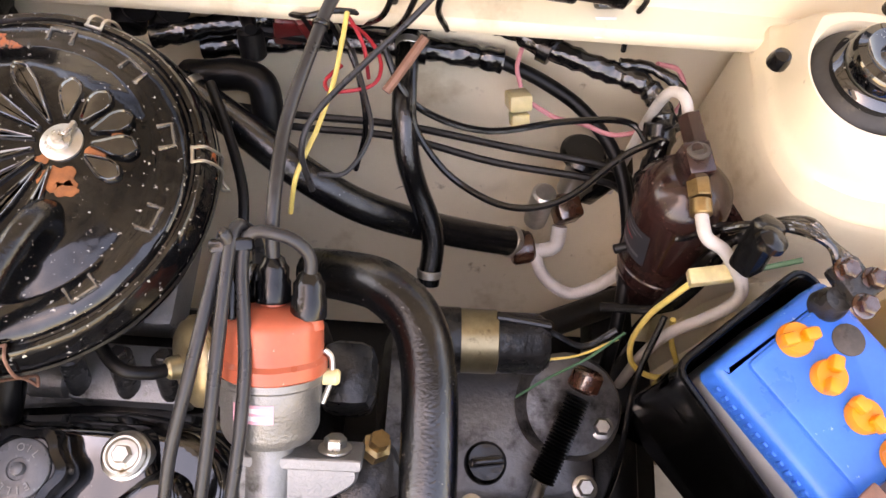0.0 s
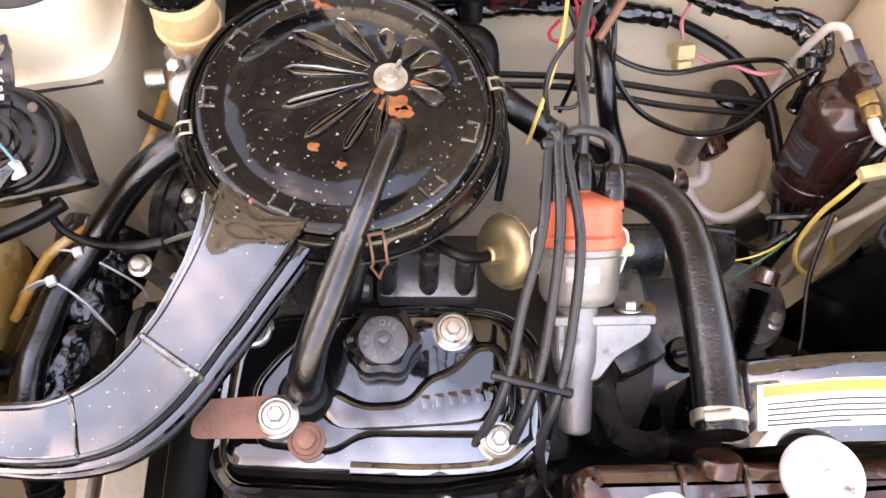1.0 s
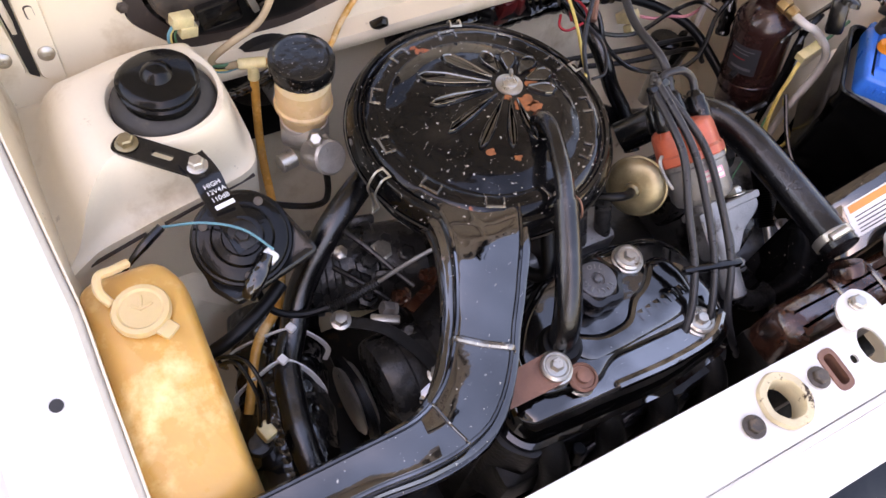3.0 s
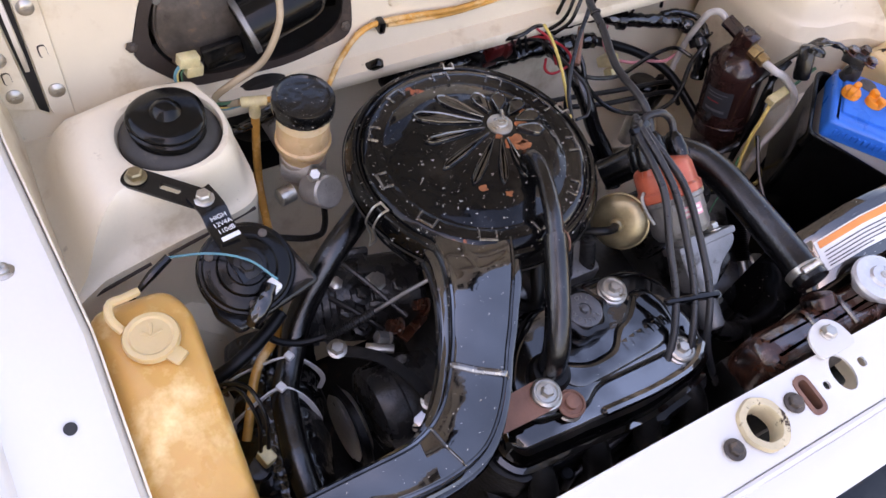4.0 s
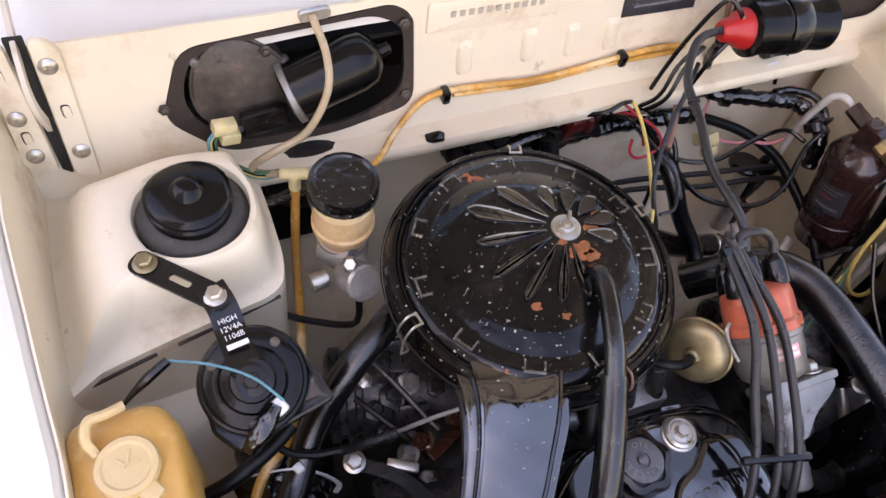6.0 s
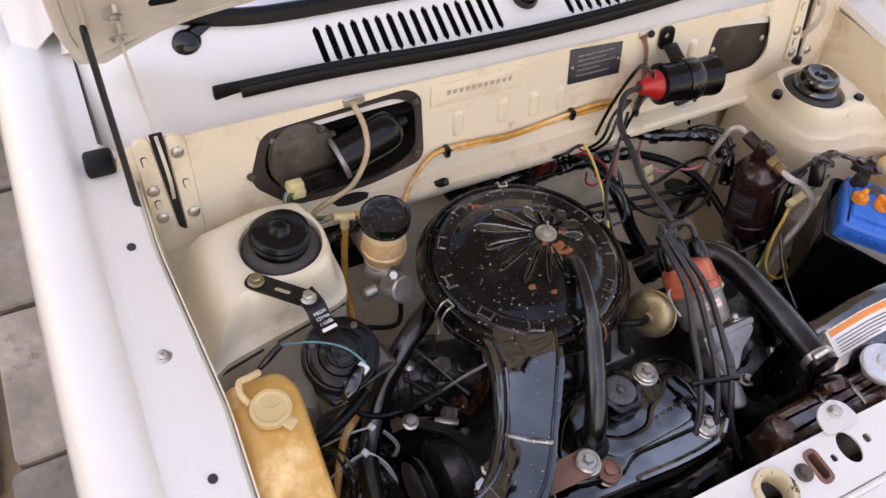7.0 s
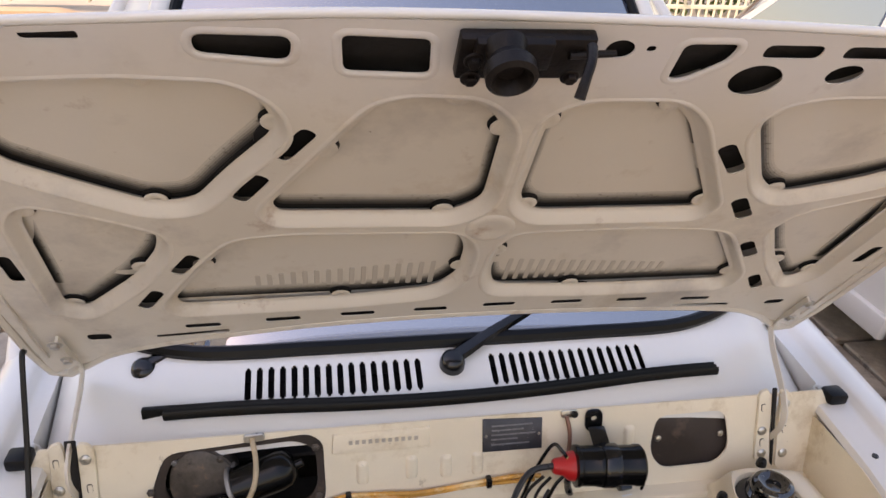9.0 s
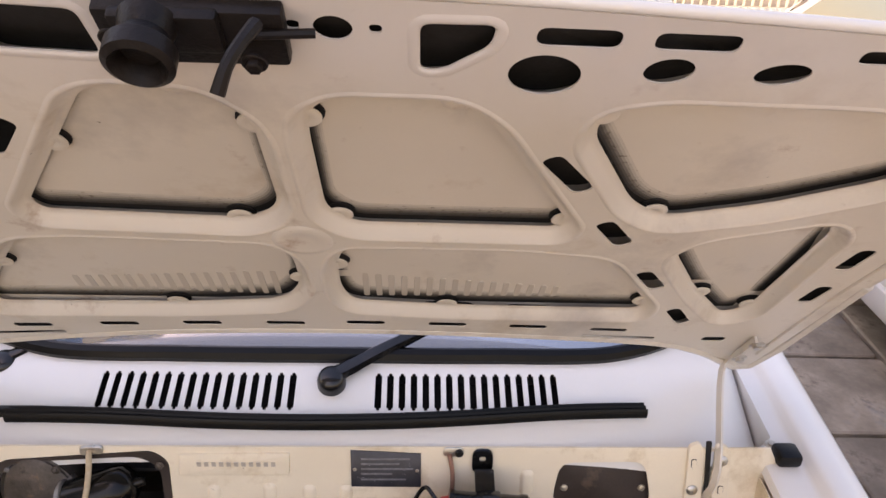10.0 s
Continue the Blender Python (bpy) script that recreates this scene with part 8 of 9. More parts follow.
    for i, (z, x1) in enumerate(((0.855, 0.115), (0.847, 0.10), (0.839, 0.12), (0.831, 0.09), (0.822, 0.11))):
        bm = B()
        lift(bm, [(0.045, z - 0.0014), (x1, z - 0.0014), (x1, z + 0.0014), (0.045, z + 0.0014)], [(0, 0.0024), (0.0002, 0.0028)], fw)
        part("print_bar", bm, M_FAINT, pt)
    for x, z in ((0.036, 0.838), (0.126, 0.836)):
        bm = B()
        lathe(bm, fw(x, z, 0.0022), [(0.003, 0), (0.002, 0.0015)], (0, -1, .2), 10)
        part("rivet", bm, M_STEEL, pt)


build_wiper_gear()


# ---- gearbox, pumps, hoses and wiring deep in the bay ----
def hose(name, pts, r, m, label, category="hose", group="", n=12, ends=None):
    h = thing(name, pts[-1], label, category, group)
    bm = B()
    tube(bm, pts, r, n)
    part("hose_run" if category == "hose" else "run", bm, m, h)
    if ends:
        for i in (0, -1):
            a, b = Vector(pts[i]), Vector(pts[1 if i == 0 else -2])
            d = (b - a).normalized()
            rr = r if not isinstance(r, (list, tuple)) else r[i]
            bm = B()
            lathe(bm, a + d * 0.008, [(rr, 0), (rr * 1.09, 0.001), (rr * 1.09, 0.008), (rr, 0.009)], d, 24, cap=False)
            part("clamp", bm, ends, h)
    return h


def build_gearbox():
    gb = thing("gearbox", (0.2, -0.25, 0.30), "dull grey cast gearbox housing, oily and dusty", "gearbox")
    grey = mat("dull_cast_metal", (0.17, 0.17, 0.172, 1), 0.34, 0.5, var=0.3, scale=16, bump=0.35, fine=200, wear=((rgb("1c1916"), 14, 0.54, 0.12, 0.5), (rgb("8a8784"), 60, 0.66, 0.06, 0.5)))
    bm = B()
    box(bm, (0.235, -0.265, 0.395), (0.19, 0.17, 0.17), 0.035, (0, 0, 4), 4)
    lathe(bm, (0.10, -0.265, 0.44), [(0.10, 0), (0.125, 0.01), (0.125, 0.045), (0.10, 0.06)], (1, 0, 0), 40)
    lathe(bm, (0.295, -0.225, 0.44), [(0.055, 0), (0.058, 0.04), (0.050, 0.055), (0.02, 0.06)], (0.1, -0.1, 1), 28)
    part("casing", bm, grey, gb)
    for i, (x, y, z) in enumerate(((0.165, -0.225, 0.478), (0.26, -0.19, 0.482), (0.315, -0.31, 0.478), (0.20, -0.335, 0.478), (0.33, -0.25, 0.49))):
        bm = B()
        hexbolt(bm, (x, y, z), (0, 0, 1), 0.009, 0.008, 0.013)
        part("casing_bolt", bm, M_STEEL, gb)
    bm = B()
    lathe(bm, (0.212, -0.292, 0.478), [(0.022, 0), (0.021, 0.012), (0.018, 0.016), (0.004, 0.016)], n=24)
    box(bm, (0.212, -0.292, 0.499), (0.034, 0.009, 0.012), 0.003, (0, 0, 10))
    part("filler_plug", bm, M_PLASTIC, gb, "black finned plug")
    for k in range(3):
        bm = B()
        box(bm, (0.24 + 0.03 * k, -0.352, 0.42), (0.006, 0.02, 0.12), 0.002)
        part("casing_rib", bm, grey, gb)
    sm = thing("starter_motor", (0.17, -0.185, 0.50), "starter motor with a stained gold band", "starter motor")
    bm = B()
    lathe(bm, (0.115, -0.182, 0.535), [(0.030, 0), (0.034, 0.004), (0.034, 0.06), (0.031, 0.064), (0.031, 0.14), (0.024, 0.15)], (1, 0.03, 0), 32)
    part("starter_body", bm, M_GREASY, sm)
    bm = B()
    lathe(bm, (0.172, -0.180, 0.536), [(0.031, 0), (0.0325, 0.001), (0.0325, 0.040), (0.031, 0.041)], (1, 0.03, 0), 32, cap=False)
    part("gold_band", bm, M_GOLD, sm)
    bm = B()
    cyl(bm, (0.215, -0.178, 0.545), (0.262, -0.182, 0.545), 0.016, 18, 0.003)
    cyl(bm, (0.21, -0.160, 0.560), (0.265, -0.166, 0.560), 0.006, 12, 0.001)
    part("solenoid", bm, M_PLASTIC, sm)
    sp = thing("speedometer_cable", (0.28, -0.27, 0.50), "black ribbed bellows on the speedometer cable", "cable")
    bm = B()
    q, rs = ribbed([(0.298, -0.228, 0.532), (0.282, -0.268, 0.518), (0.266, -0.308, 0.502)], 0.0105, 0.0028, 26)
    tube(bm, q, rs, 14, smooth=False)
    part("bellows", bm, M_RUBBER, sp)
    bm = B()
    cyl(bm, (0.300, -0.222, 0.535), (0.306, -0.204, 0.545), 0.016, 16, 0.003)
    part("cable_union", bm, M_RUSTY, sp)
    bm = B()
    tube(bm, [(0.266, -0.308, 0.502), (0.258, -0.335, 0.49), (0.25, -0.37, 0.47), (0.24, -0.41, 0.43)], 0.007, 10)
    part("cable_end", bm, M_STEEL, sp)
    mt = thing("gearbox_mount", (0.10, -0.30, 0.52), "cast bracket with brass coolant switch", "bracket")
    bm = B()
    box(bm, (0.10, -0.325, 0.62), (0.06, 0.05, 0.045), 0.012, (0, 0, 25))
    box(bm, (0.075, -0.24, 0.60), (0.05, 0.06, 0.07), 0.015)
    part("water_outlet", bm, M_GREASY, mt)
    bm = B()
    lathe(bm, (0.105, -0.305, 0.645), [(0.012, 0), (0.012, 0.012), (0.008, 0.014), (0.008, 0.024)], (0.2, 0.3, 0.9), 6)
    part("coolant_switch", bm, M_BRASS, mt)
    bm = B()
    tube(bm, [(0.07, -0.35, 0.60), (0.10, -0.40, 0.565), (0.15, -0.405, 0.55), (0.17, -0.38, 0.56)], 0.014, 10)
    part("bypass_elbow", bm, M_GREASY, mt)


build_gearbox()


def build_left_side():
    cp = thing("compressor", (-0.33, -0.13, 0.48), "greasy cast air-conditioning compressor with ribs and bolts", "compressor")
    bm = B()
    lathe(bm, (-0.395, -0.128, 0.535), [(0.045, 0), (0.055, 0.005), (0.055, 0.016), (0.051, 0.018), (0.051, 0.024), (0.055, 0.026), (0.055, 0.034), (0.051, 0.036), (0.051, 0.042), (0.055, 0.044), (0.055, 0.075), (0.058, 0.078), (0.058, 0.088), (0.052, 0.092), (0.052, 0.15), (0.040, 0.16)], (1, -0.25, 0.05), 44)
    part("compressor_body", bm, M_GREASY, cp)
    for k in range(8):
        a = k * math.pi / 4
        bm = B()
        box(bm, Vector((-0.322, -0.146, 0.538)) + Vector((0.012, 0.058 * math.cos(a), 0.058 * math.sin(a))), (0.034, 0.012, 0.012), 0.003, (math.degrees(a), 0, -14))
        part("through_bolt", bm, M_GREASY, cp)
    bm = B()
    lathe(bm, (-0.31, -0.16, 0.585), [(0.014, 0), (0.014, 0.012), (0.010, 0.014), (0.010, 0.022)], (0.1, -0.3, 0.9), 6)
    part("service_port", bm, M_STEEL, cp)
    bm = B()
    lathe(bm, (-0.355, -0.145, 0.588), [(0.009, 0), (0.009, 0.008), (0.006, 0.010)], (0, -0.2, 1), 6)
    part("service_port", bm, M_STEEL, cp)
    bm = B()
    tube(bm, [(-0.372, -0.165, 0.60), (-0.350, -0.195, 0.598), (-0.325, -0.225, 0.585), (-0.31, -0.24, 0.56)], 0.0035, 8)
    part("bracket_rod", bm, M_IRON, cp)
    al = thing("alternator", (-0.36, -0.30, 0.47), "dark alternator with a V-belt pulley", "alternator")
    bm = B()
    lathe(bm, (-0.375, -0.295, 0.520), [(0.035, 0), (0.055, 0.006), (0.058, 0.012), (0.058, 0.035), (0.055, 0.038), (0.055, 0.07), (0.058, 0.072), (0.058, 0.095), (0.045, 0.105)], (1, 0.05, 0), 40)
    part("alternator_body", bm, M_GREASY, al)
    bm = B()
    lathe(bm, (-0.412, -0.297, 0.520), [(0.012, 0), (0.040, 0.001), (0.044, 0.004), (0.036, 0.012), (0.044, 0.020), (0.040, 0.023), (0.012, 0.024)], (1, 0.05, 0), 40)
    part("pulley", bm, M_STEEL, al)
    bm = B()
    tube(bm, [(-0.400, -0.25, 0.53), (-0.398, -0.297, 0.558), (-0.397, -0.340, 0.53), (-0.397, -0.345, 0.45), (-0.397, -0.26, 0.44)], 0.007, 6, 5)
    part("belt", bm, M_RUBBER, al)
    bm = B()
    tube(bm, [(-0.395, -0.230, 0.60), (-0.352, -0.262, 0.604), (-0.325, -0.300, 0.592), (-0.312, -0.330, 0.575)], 0.007, 8, 5, shape=[(-1, -.25), (1, -.25), (1, .25), (-1, .25)])
    part("adjuster_strap", bm, M_IRON, al)
    for p in ((-0.392, -0.232, 0.603), (-0.315, -0.328, 0.580)):
        bm = B()
        hexbolt(bm, p, (0, -0.1, 1), 0.009, 0.008, 0.012)
        part("strap_bolt", bm, M_STEEL, al)
    # control rods and linkage
    lk = thing("throttle_linkage", (-0.31, -0.21, 0.62), "thin steel throttle rod with clevis and cable", "linkage")
    bm = B()
    tube(bm, [(-0.285, -0.248, 0.728), (-0.320, -0.240, 0.698), (-0.352, -0.233, 0.664), (-0.372, -0.229, 0.648)], 0.0024, 8)
    part("rod", bm, M_ALU, lk)
    bm = B()
    q, rs = ribbed([(-0.350, -0.234, 0.667), (-0.378, -0.228, 0.643), (-0.405, -0.224, 0.630)], 0.0052, 0.0007, 22)
    tube(bm, q, rs, 10, smooth=False)
    part("worn_sleeve", bm, M_IRON, lk, "braided dark sleeve worn to the metal")
    bm = B()
    box(bm, (-0.345, -0.250, 0.600), (0.034, 0.010, 0.008), 0.002, (0, 0, -28))
    box(bm, (-0.315, -0.235, 0.600), (0.014, 0.012, 0.012), 0.002, (0, 0, -28))
    part("clevis", bm, M_STEEL, lk)
    bm = B()
    tube(bm, [(-0.400, -0.225, 0.632), (-0.432, -0.220, 0.630), (-0.458, -0.210, 0.640), (-0.468, -0.195, 0.660), (-0.465, -0.178, 0.680)], 0.0042, 8)
    part("cable", bm, M_RUBBER, lk)
    # clutter round the compressor: lugs, a stop rod, a rusty lever and oil-wet cover
    for x, y, z, r in ((-0.330, -0.170, 0.590, 0.010), (-0.300, -0.150, 0.590, 0.009), (-0.352, -0.178, 0.582, 0.008), (-0.282, -0.175, 0.585, 0.011), (-0.345, -0.205, 0.575, 0.008)):
        bm = B()
        lathe(bm, (x, y, z), [(r * 1.7, -0.014), (r * 1.6, 0), (r, 0.002), (r, 0.010), (r * 0.75, 0.012)], (0.1, -0.25, 1), 6)
        part("cast_lug", bm, M_GREASY, cp)
    bm = B()
    tube(bm, [(-0.352, -0.128, 0.625), (-0.330, -0.165, 0.618), (-0.308, -0.205, 0.606), (-0.296, -0.225, 0.600)], 0.0035, 8)
    part("stop_rod", bm, M_GREASY, cp)
    lv = thing("rusty_lever", (-0.30, -0.235, 0.58), "short rusty lever and nuts under the duct", "lever")
    bm = B()
    box(bm, (-0.292, -0.238, 0.592), (0.052, 0.014, 0.005), 0.002, (0, 12, 28))
    part("arm", bm, M_RUSTY, lv)
    for x, y, z in ((-0.312, -0.234, 0.600), (-0.330, -0.240, 0.595), (-0.270, -0.222, 0.600)):
        bm = B()
        hexbolt(bm, (x, y, z), (-0.8, 0.2, 0.5), 0.009, 0.014, 0.012)
        part("nut", bm, M_RUSTY if x > -0.32 else M_ALU, lv)
    cv = thing("oil_wet_cover", (-0.33, -0.30, 0.55), "oil-wet black tin cover with two bolts over the alternator", "cover")
    bm = B()
    lift(bm, soften([(-0.372, -0.262), (-0.315, -0.248), (-0.290, -0.300), (-0.300, -0.352), (-0.345, -0.345)], 0.014, 4), [(0, 0.50), (0, 0.552), (0.003, 0.558), (0.010, 0.560)], lambda u, v, d: Vector((u, v, d + 0.2 * (u + 0.33))))
    shl = part("tin", bm, M_ROCKER, cv)
    for x, y in ((-0.358, -0.266), (-0.318, -0.262)):
        bm = B()
        hexbolt(bm, (x, y, 0.560 + 0.2 * (x + 0.33)), (0, 0, 1), 0.007, 0.006, 0.009)
        part("bolt", bm, M_ALU, shl)
    bm = B()
    tube(bm, [(-0.315, -0.262, 0.566), (-0.306, -0.295, 0.567), (-0.303, -0.340, 0.566)], 0.004, 6, 4)
    part("rib", bm, M_EDGE, shl)
    # plastic-wrapped duct with cable ties
    dc = thing("wrapped_duct", (-0.47, -0.26, 0.48), "duct wrapped in shiny black plastic with white cable ties", "duct")
    a, b = Vector((-0.452, -0.165, 0.536)), Vector((-0.505, -0.385, 0.528))
    d = (b - a)
    bm = B()
    rings = []
    dn = d.normalized()
    sd = dn.cross(Vector((0, 0, 1))).normalized()
    upv = sd.cross(dn)
    for i in range(15):
        c = a + d * (i / 14)
        ring = []
        for k in range(36):
            t = 2 * math.pi * k / 36
            r = 0.050 + 0.0045 * noise.noise((math.cos(t) * 2.2, math.sin(t) * 2.2, i * 0.8)) + 0.002 * noise.noise((math.cos(t) * 7, math.sin(t) * 7, i * 1.7)) - (0.004 if i in (4, 7) else 0)
            ring.append(c + sd * (r * 1.05 * math.cos(t)) + upv * (r * math.sin(t)))
        rings.append(ring)
    faces(bm, rings)
    part("wrap", bm, M_TAPE, dc)
    for lf, hd_, mid_, rt in (((-0.512, -0.200, 0.555), (-0.448, -0.226, 0.6195), (-0.424, -0.230, 0.585), (-0.408, -0.232, 0.538)),
                              ((-0.524, -0.252, 0.560), (-0.469, -0.256, 0.6170), (-0.446, -0.268, 0.590), (-0.433, -0.282, 0.546))):
        lf, hd_, mid_, rt = Vector(lf), Vector(hd_), Vector(mid_), Vector(rt)
        bm = B()
        tube(bm, [lf + Vector((0, 0, -0.03)), lf, lf.lerp(hd_, 0.5) + Vector((0, 0, 0.009)), hd_, mid_, rt, rt + Vector((-0.004, 0, -0.03))], 0.0030, 6, 4, shape=[(-1, -.35), (1, -.35), (1, .35), (-1, .35)])
        tie = part("cable_tie", bm, M_NYLON, dc, "white nylon cable tie")
        bm = B()
        box(bm, hd_ + Vector((0, 0, 0.002)), (0.009, 0.010, 0.007), 0.0015, (0, 0, 25))
        part("tie_head", bm, M_NYLON, tie)
    hose("coolant_hose", [(-0.290, -0.100, 0.680), (-0.335, -0.133, 0.688), (-0.377, -0.160, 0.674), (-0.421, -0.190, 0.628), (-0.449, -0.229, 0.603), (-0.467, -0.260, 0.600), (-0.476, -0.300, 0.599), (-0.482, -0.340, 0.597), (-0.481, -0.40, 0.575), (-0.470, -0.45, 0.53)], 0.0155, M_HOSE, "long black coolant hose tied over a wrapped duct", "hose", n=16, ends=M_IRON)
    hose("horn_duct_hose", [(-0.535, -0.235, 0.655), (-0.505, -0.230, 0.665), (-0.470, -0.215, 0.672), (-0.445, -0.200, 0.678)], 0.0075, M_RUBBER, "short black tube from washer bottle to horn bracket", "tube")
    # subframe and under-tray close the bay below
    sf = thing("subframe", (0, -0.2, 0.22), "black steel subframe below the engine", "subframe")
    bm = B()
    box(bm, (-0.40, -0.25, 0.26), (0.06, 0.62, 0.07), 0.01)
    box(bm, (0.40, -0.25, 0.26), (0.06, 0.62, 0.07), 0.01)
    box(bm, (0, -0.50, 0.26), (0.95, 0.06, 0.08), 0.01)
    box(bm, (0, 0.02, 0.24), (0.95, 0.08, 0.07), 0.01)
    part("frame_rail", bm, M_IRON, sf)
    bm = B()
    box(bm, (0, -0.24, 0.20), (0.96, 0.62, 0.006), 0.002)
    part("under_tray", bm, M_IRON, sf)
    for s in (-1, 1):
        bm = B()
        tube(bm, [(s * 0.12, -0.18, 0.36), (s * 0.30, -0.10, 0.34), (s * 0.48, -0.02, 0.33)], 0.018, 12)
        part("drive_shaft", bm, M_IRON, sf)
    for s in (-1, 1):
        wh = thing("front_wheel", (s * 0.64, 0.0, 0.25), "black tyre in the wheel arch", "wheel", "front wheels")
        bm = B()
        lathe(bm, (s * 0.57, -0.02, 0.25), [(0.16, 0), (0.27, 0.0), (0.285, 0.02), (0.285, 0.13), (0.27, 0.15), (0.17, 0.15), (0.15, 0.12), (0.03, 0.12)], (s, 0, 0), 40)
        part("tyre", bm, M_RUBBER, wh)


build_left_side()


def build_rear_hoses():
    hose("heater_hose", [(0.103, 0.100, 0.650), (0.104, 0.020, 0.648), (0.110, -0.020, 0.625), (0.122, -0.042, 0.590), (0.142, -0.075, 0.550), (0.141, -0.115, 0.515)], 0.0120, M_HOSE, "black heater hose from the firewall", "hose", "heater hoses", 16, M_STEEL)
    hose("heater_hose", [(-0.110, 0.02, 0.650), (-0.055, -0.010, 0.640), (0.014, -0.050, 0.620), (0.074, -0.063, 0.580), (0.150, -0.053, 0.520), (0.246, -0.038, 0.460)], 0.0170, M_HOSE, "thick black hose along the lower firewall", "hose", "heater hoses", 18, M_STEEL)
    hose("vacuum_elbow", [(-0.110, 0.045, 0.630), (-0.085, 0.036, 0.645), (-0.055, 0.038, 0.648), (-0.034, 0.030, 0.645), (-0.028, 0.010, 0.625), (-0.026, -0.005, 0.600)], 0.0155, M_RUBBER, "dull black rubber elbow behind the air cleaner", "hose", n=16)
    hose("brake_line", [(-0.20, 0.060, 0.575), (-0.026, 0.045, 0.572), (0.094, 0.042, 0.572), (0.216, 0.026, 0.570), (0.331, 0.010, 0.570), (0.36, 0.0, 0.54)], 0.0042, M_IRON, "dark steel brake line along the firewall", "pipe", "brake lines", 8)
    hose("brake_line", [(-0.20, 0.050, 0.562), (-0.025, 0.036, 0.562), (0.095, 0.033, 0.562), (0.204, 0.012, 0.560), (0.325, -0.002, 0.560), (0.355, -0.012, 0.53)], 0.0042, M_IRON, "dark steel brake line along the firewall", "pipe", "brake lines", 8)
    hose("throttle_cable", [(-0.068, -0.002, 0.690), (-0.046, -0.046, 0.690), (-0.026, -0.096, 0.685), (-0.021, -0.133, 0.675), (-0.026, -0.17, 0.64)], 0.0046, M_RUBBER, "black cable beside the air cleaner", "cable")
    ev = thing("expansion_valve", (0.27, -0.02, 0.45), "brown and steel fittings of the cooling pipes", "valve")
    bm = B()
    cyl(bm, (0.236, -0.046, 0.458), (0.262, -0.040, 0.460), 0.019, 18, 0.003)
    box(bm, (0.296, 0.000, 0.485), (0.030, 0.032, 0.036), 0.005, (10, 0, 20))
    part("collar", bm, M_RUSTY, ev)
    bm = B()
    cyl(bm, (0.262, -0.012, 0.470), (0.262, -0.006, 0.535), 0.0135, 18, 0.003)
    cyl(bm, (0.296, 0.020, 0.490), (0.300, 0.030, 0.560), 0.013, 18, 0.004)
    part("can", bm, M_STEEL, ev)
    bm = B()
    cyl(bm, (0.300, 0.034, 0.548), (0.301, 0.036, 0.560), 0.026, 20, 0.004)
    box(bm, (0.335, 0.030, 0.51), (0.02, 0.03, 0.09), 0.004, (0, 18, 0))
    part("bracket", bm, M_PLASTIC, ev)
    for x, z in ((-0.160, 0.667), (-0.127, 0.669)):
        st = thing("heater_stub", (x, 0.10, z), "dull rubber-capped heater pipe stub", "pipe stub", "heater stubs")
        bm = B()
        lathe(bm, (x, 0.125, z), [(0.014, 0), (0.014, 0.040), (0.0155, 0.042), (0.0155, 0.052), (0.013, 0.055), (0.004, 0.055)], (0.2, -0.9, 0.35), 22)
        part("stub_cap", bm, M_RUBBER, st)
    gm = thing("cable_grommet", (-0.065, 0.09, 0.66), "black cone-shaped rubber grommet in the firewall", "grommet")
    bm = B()
    lathe(bm, (-0.068, 0.125, 0.668), [(0.022, 0), (0.020, 0.006), (0.010, 0.022), (0.008, 0.05), (0.006, 0.07)], (0.35, -0.85, 0.25), 24)
    part("cone", bm, M_RUBBER, gm)


build_rear_hoses()


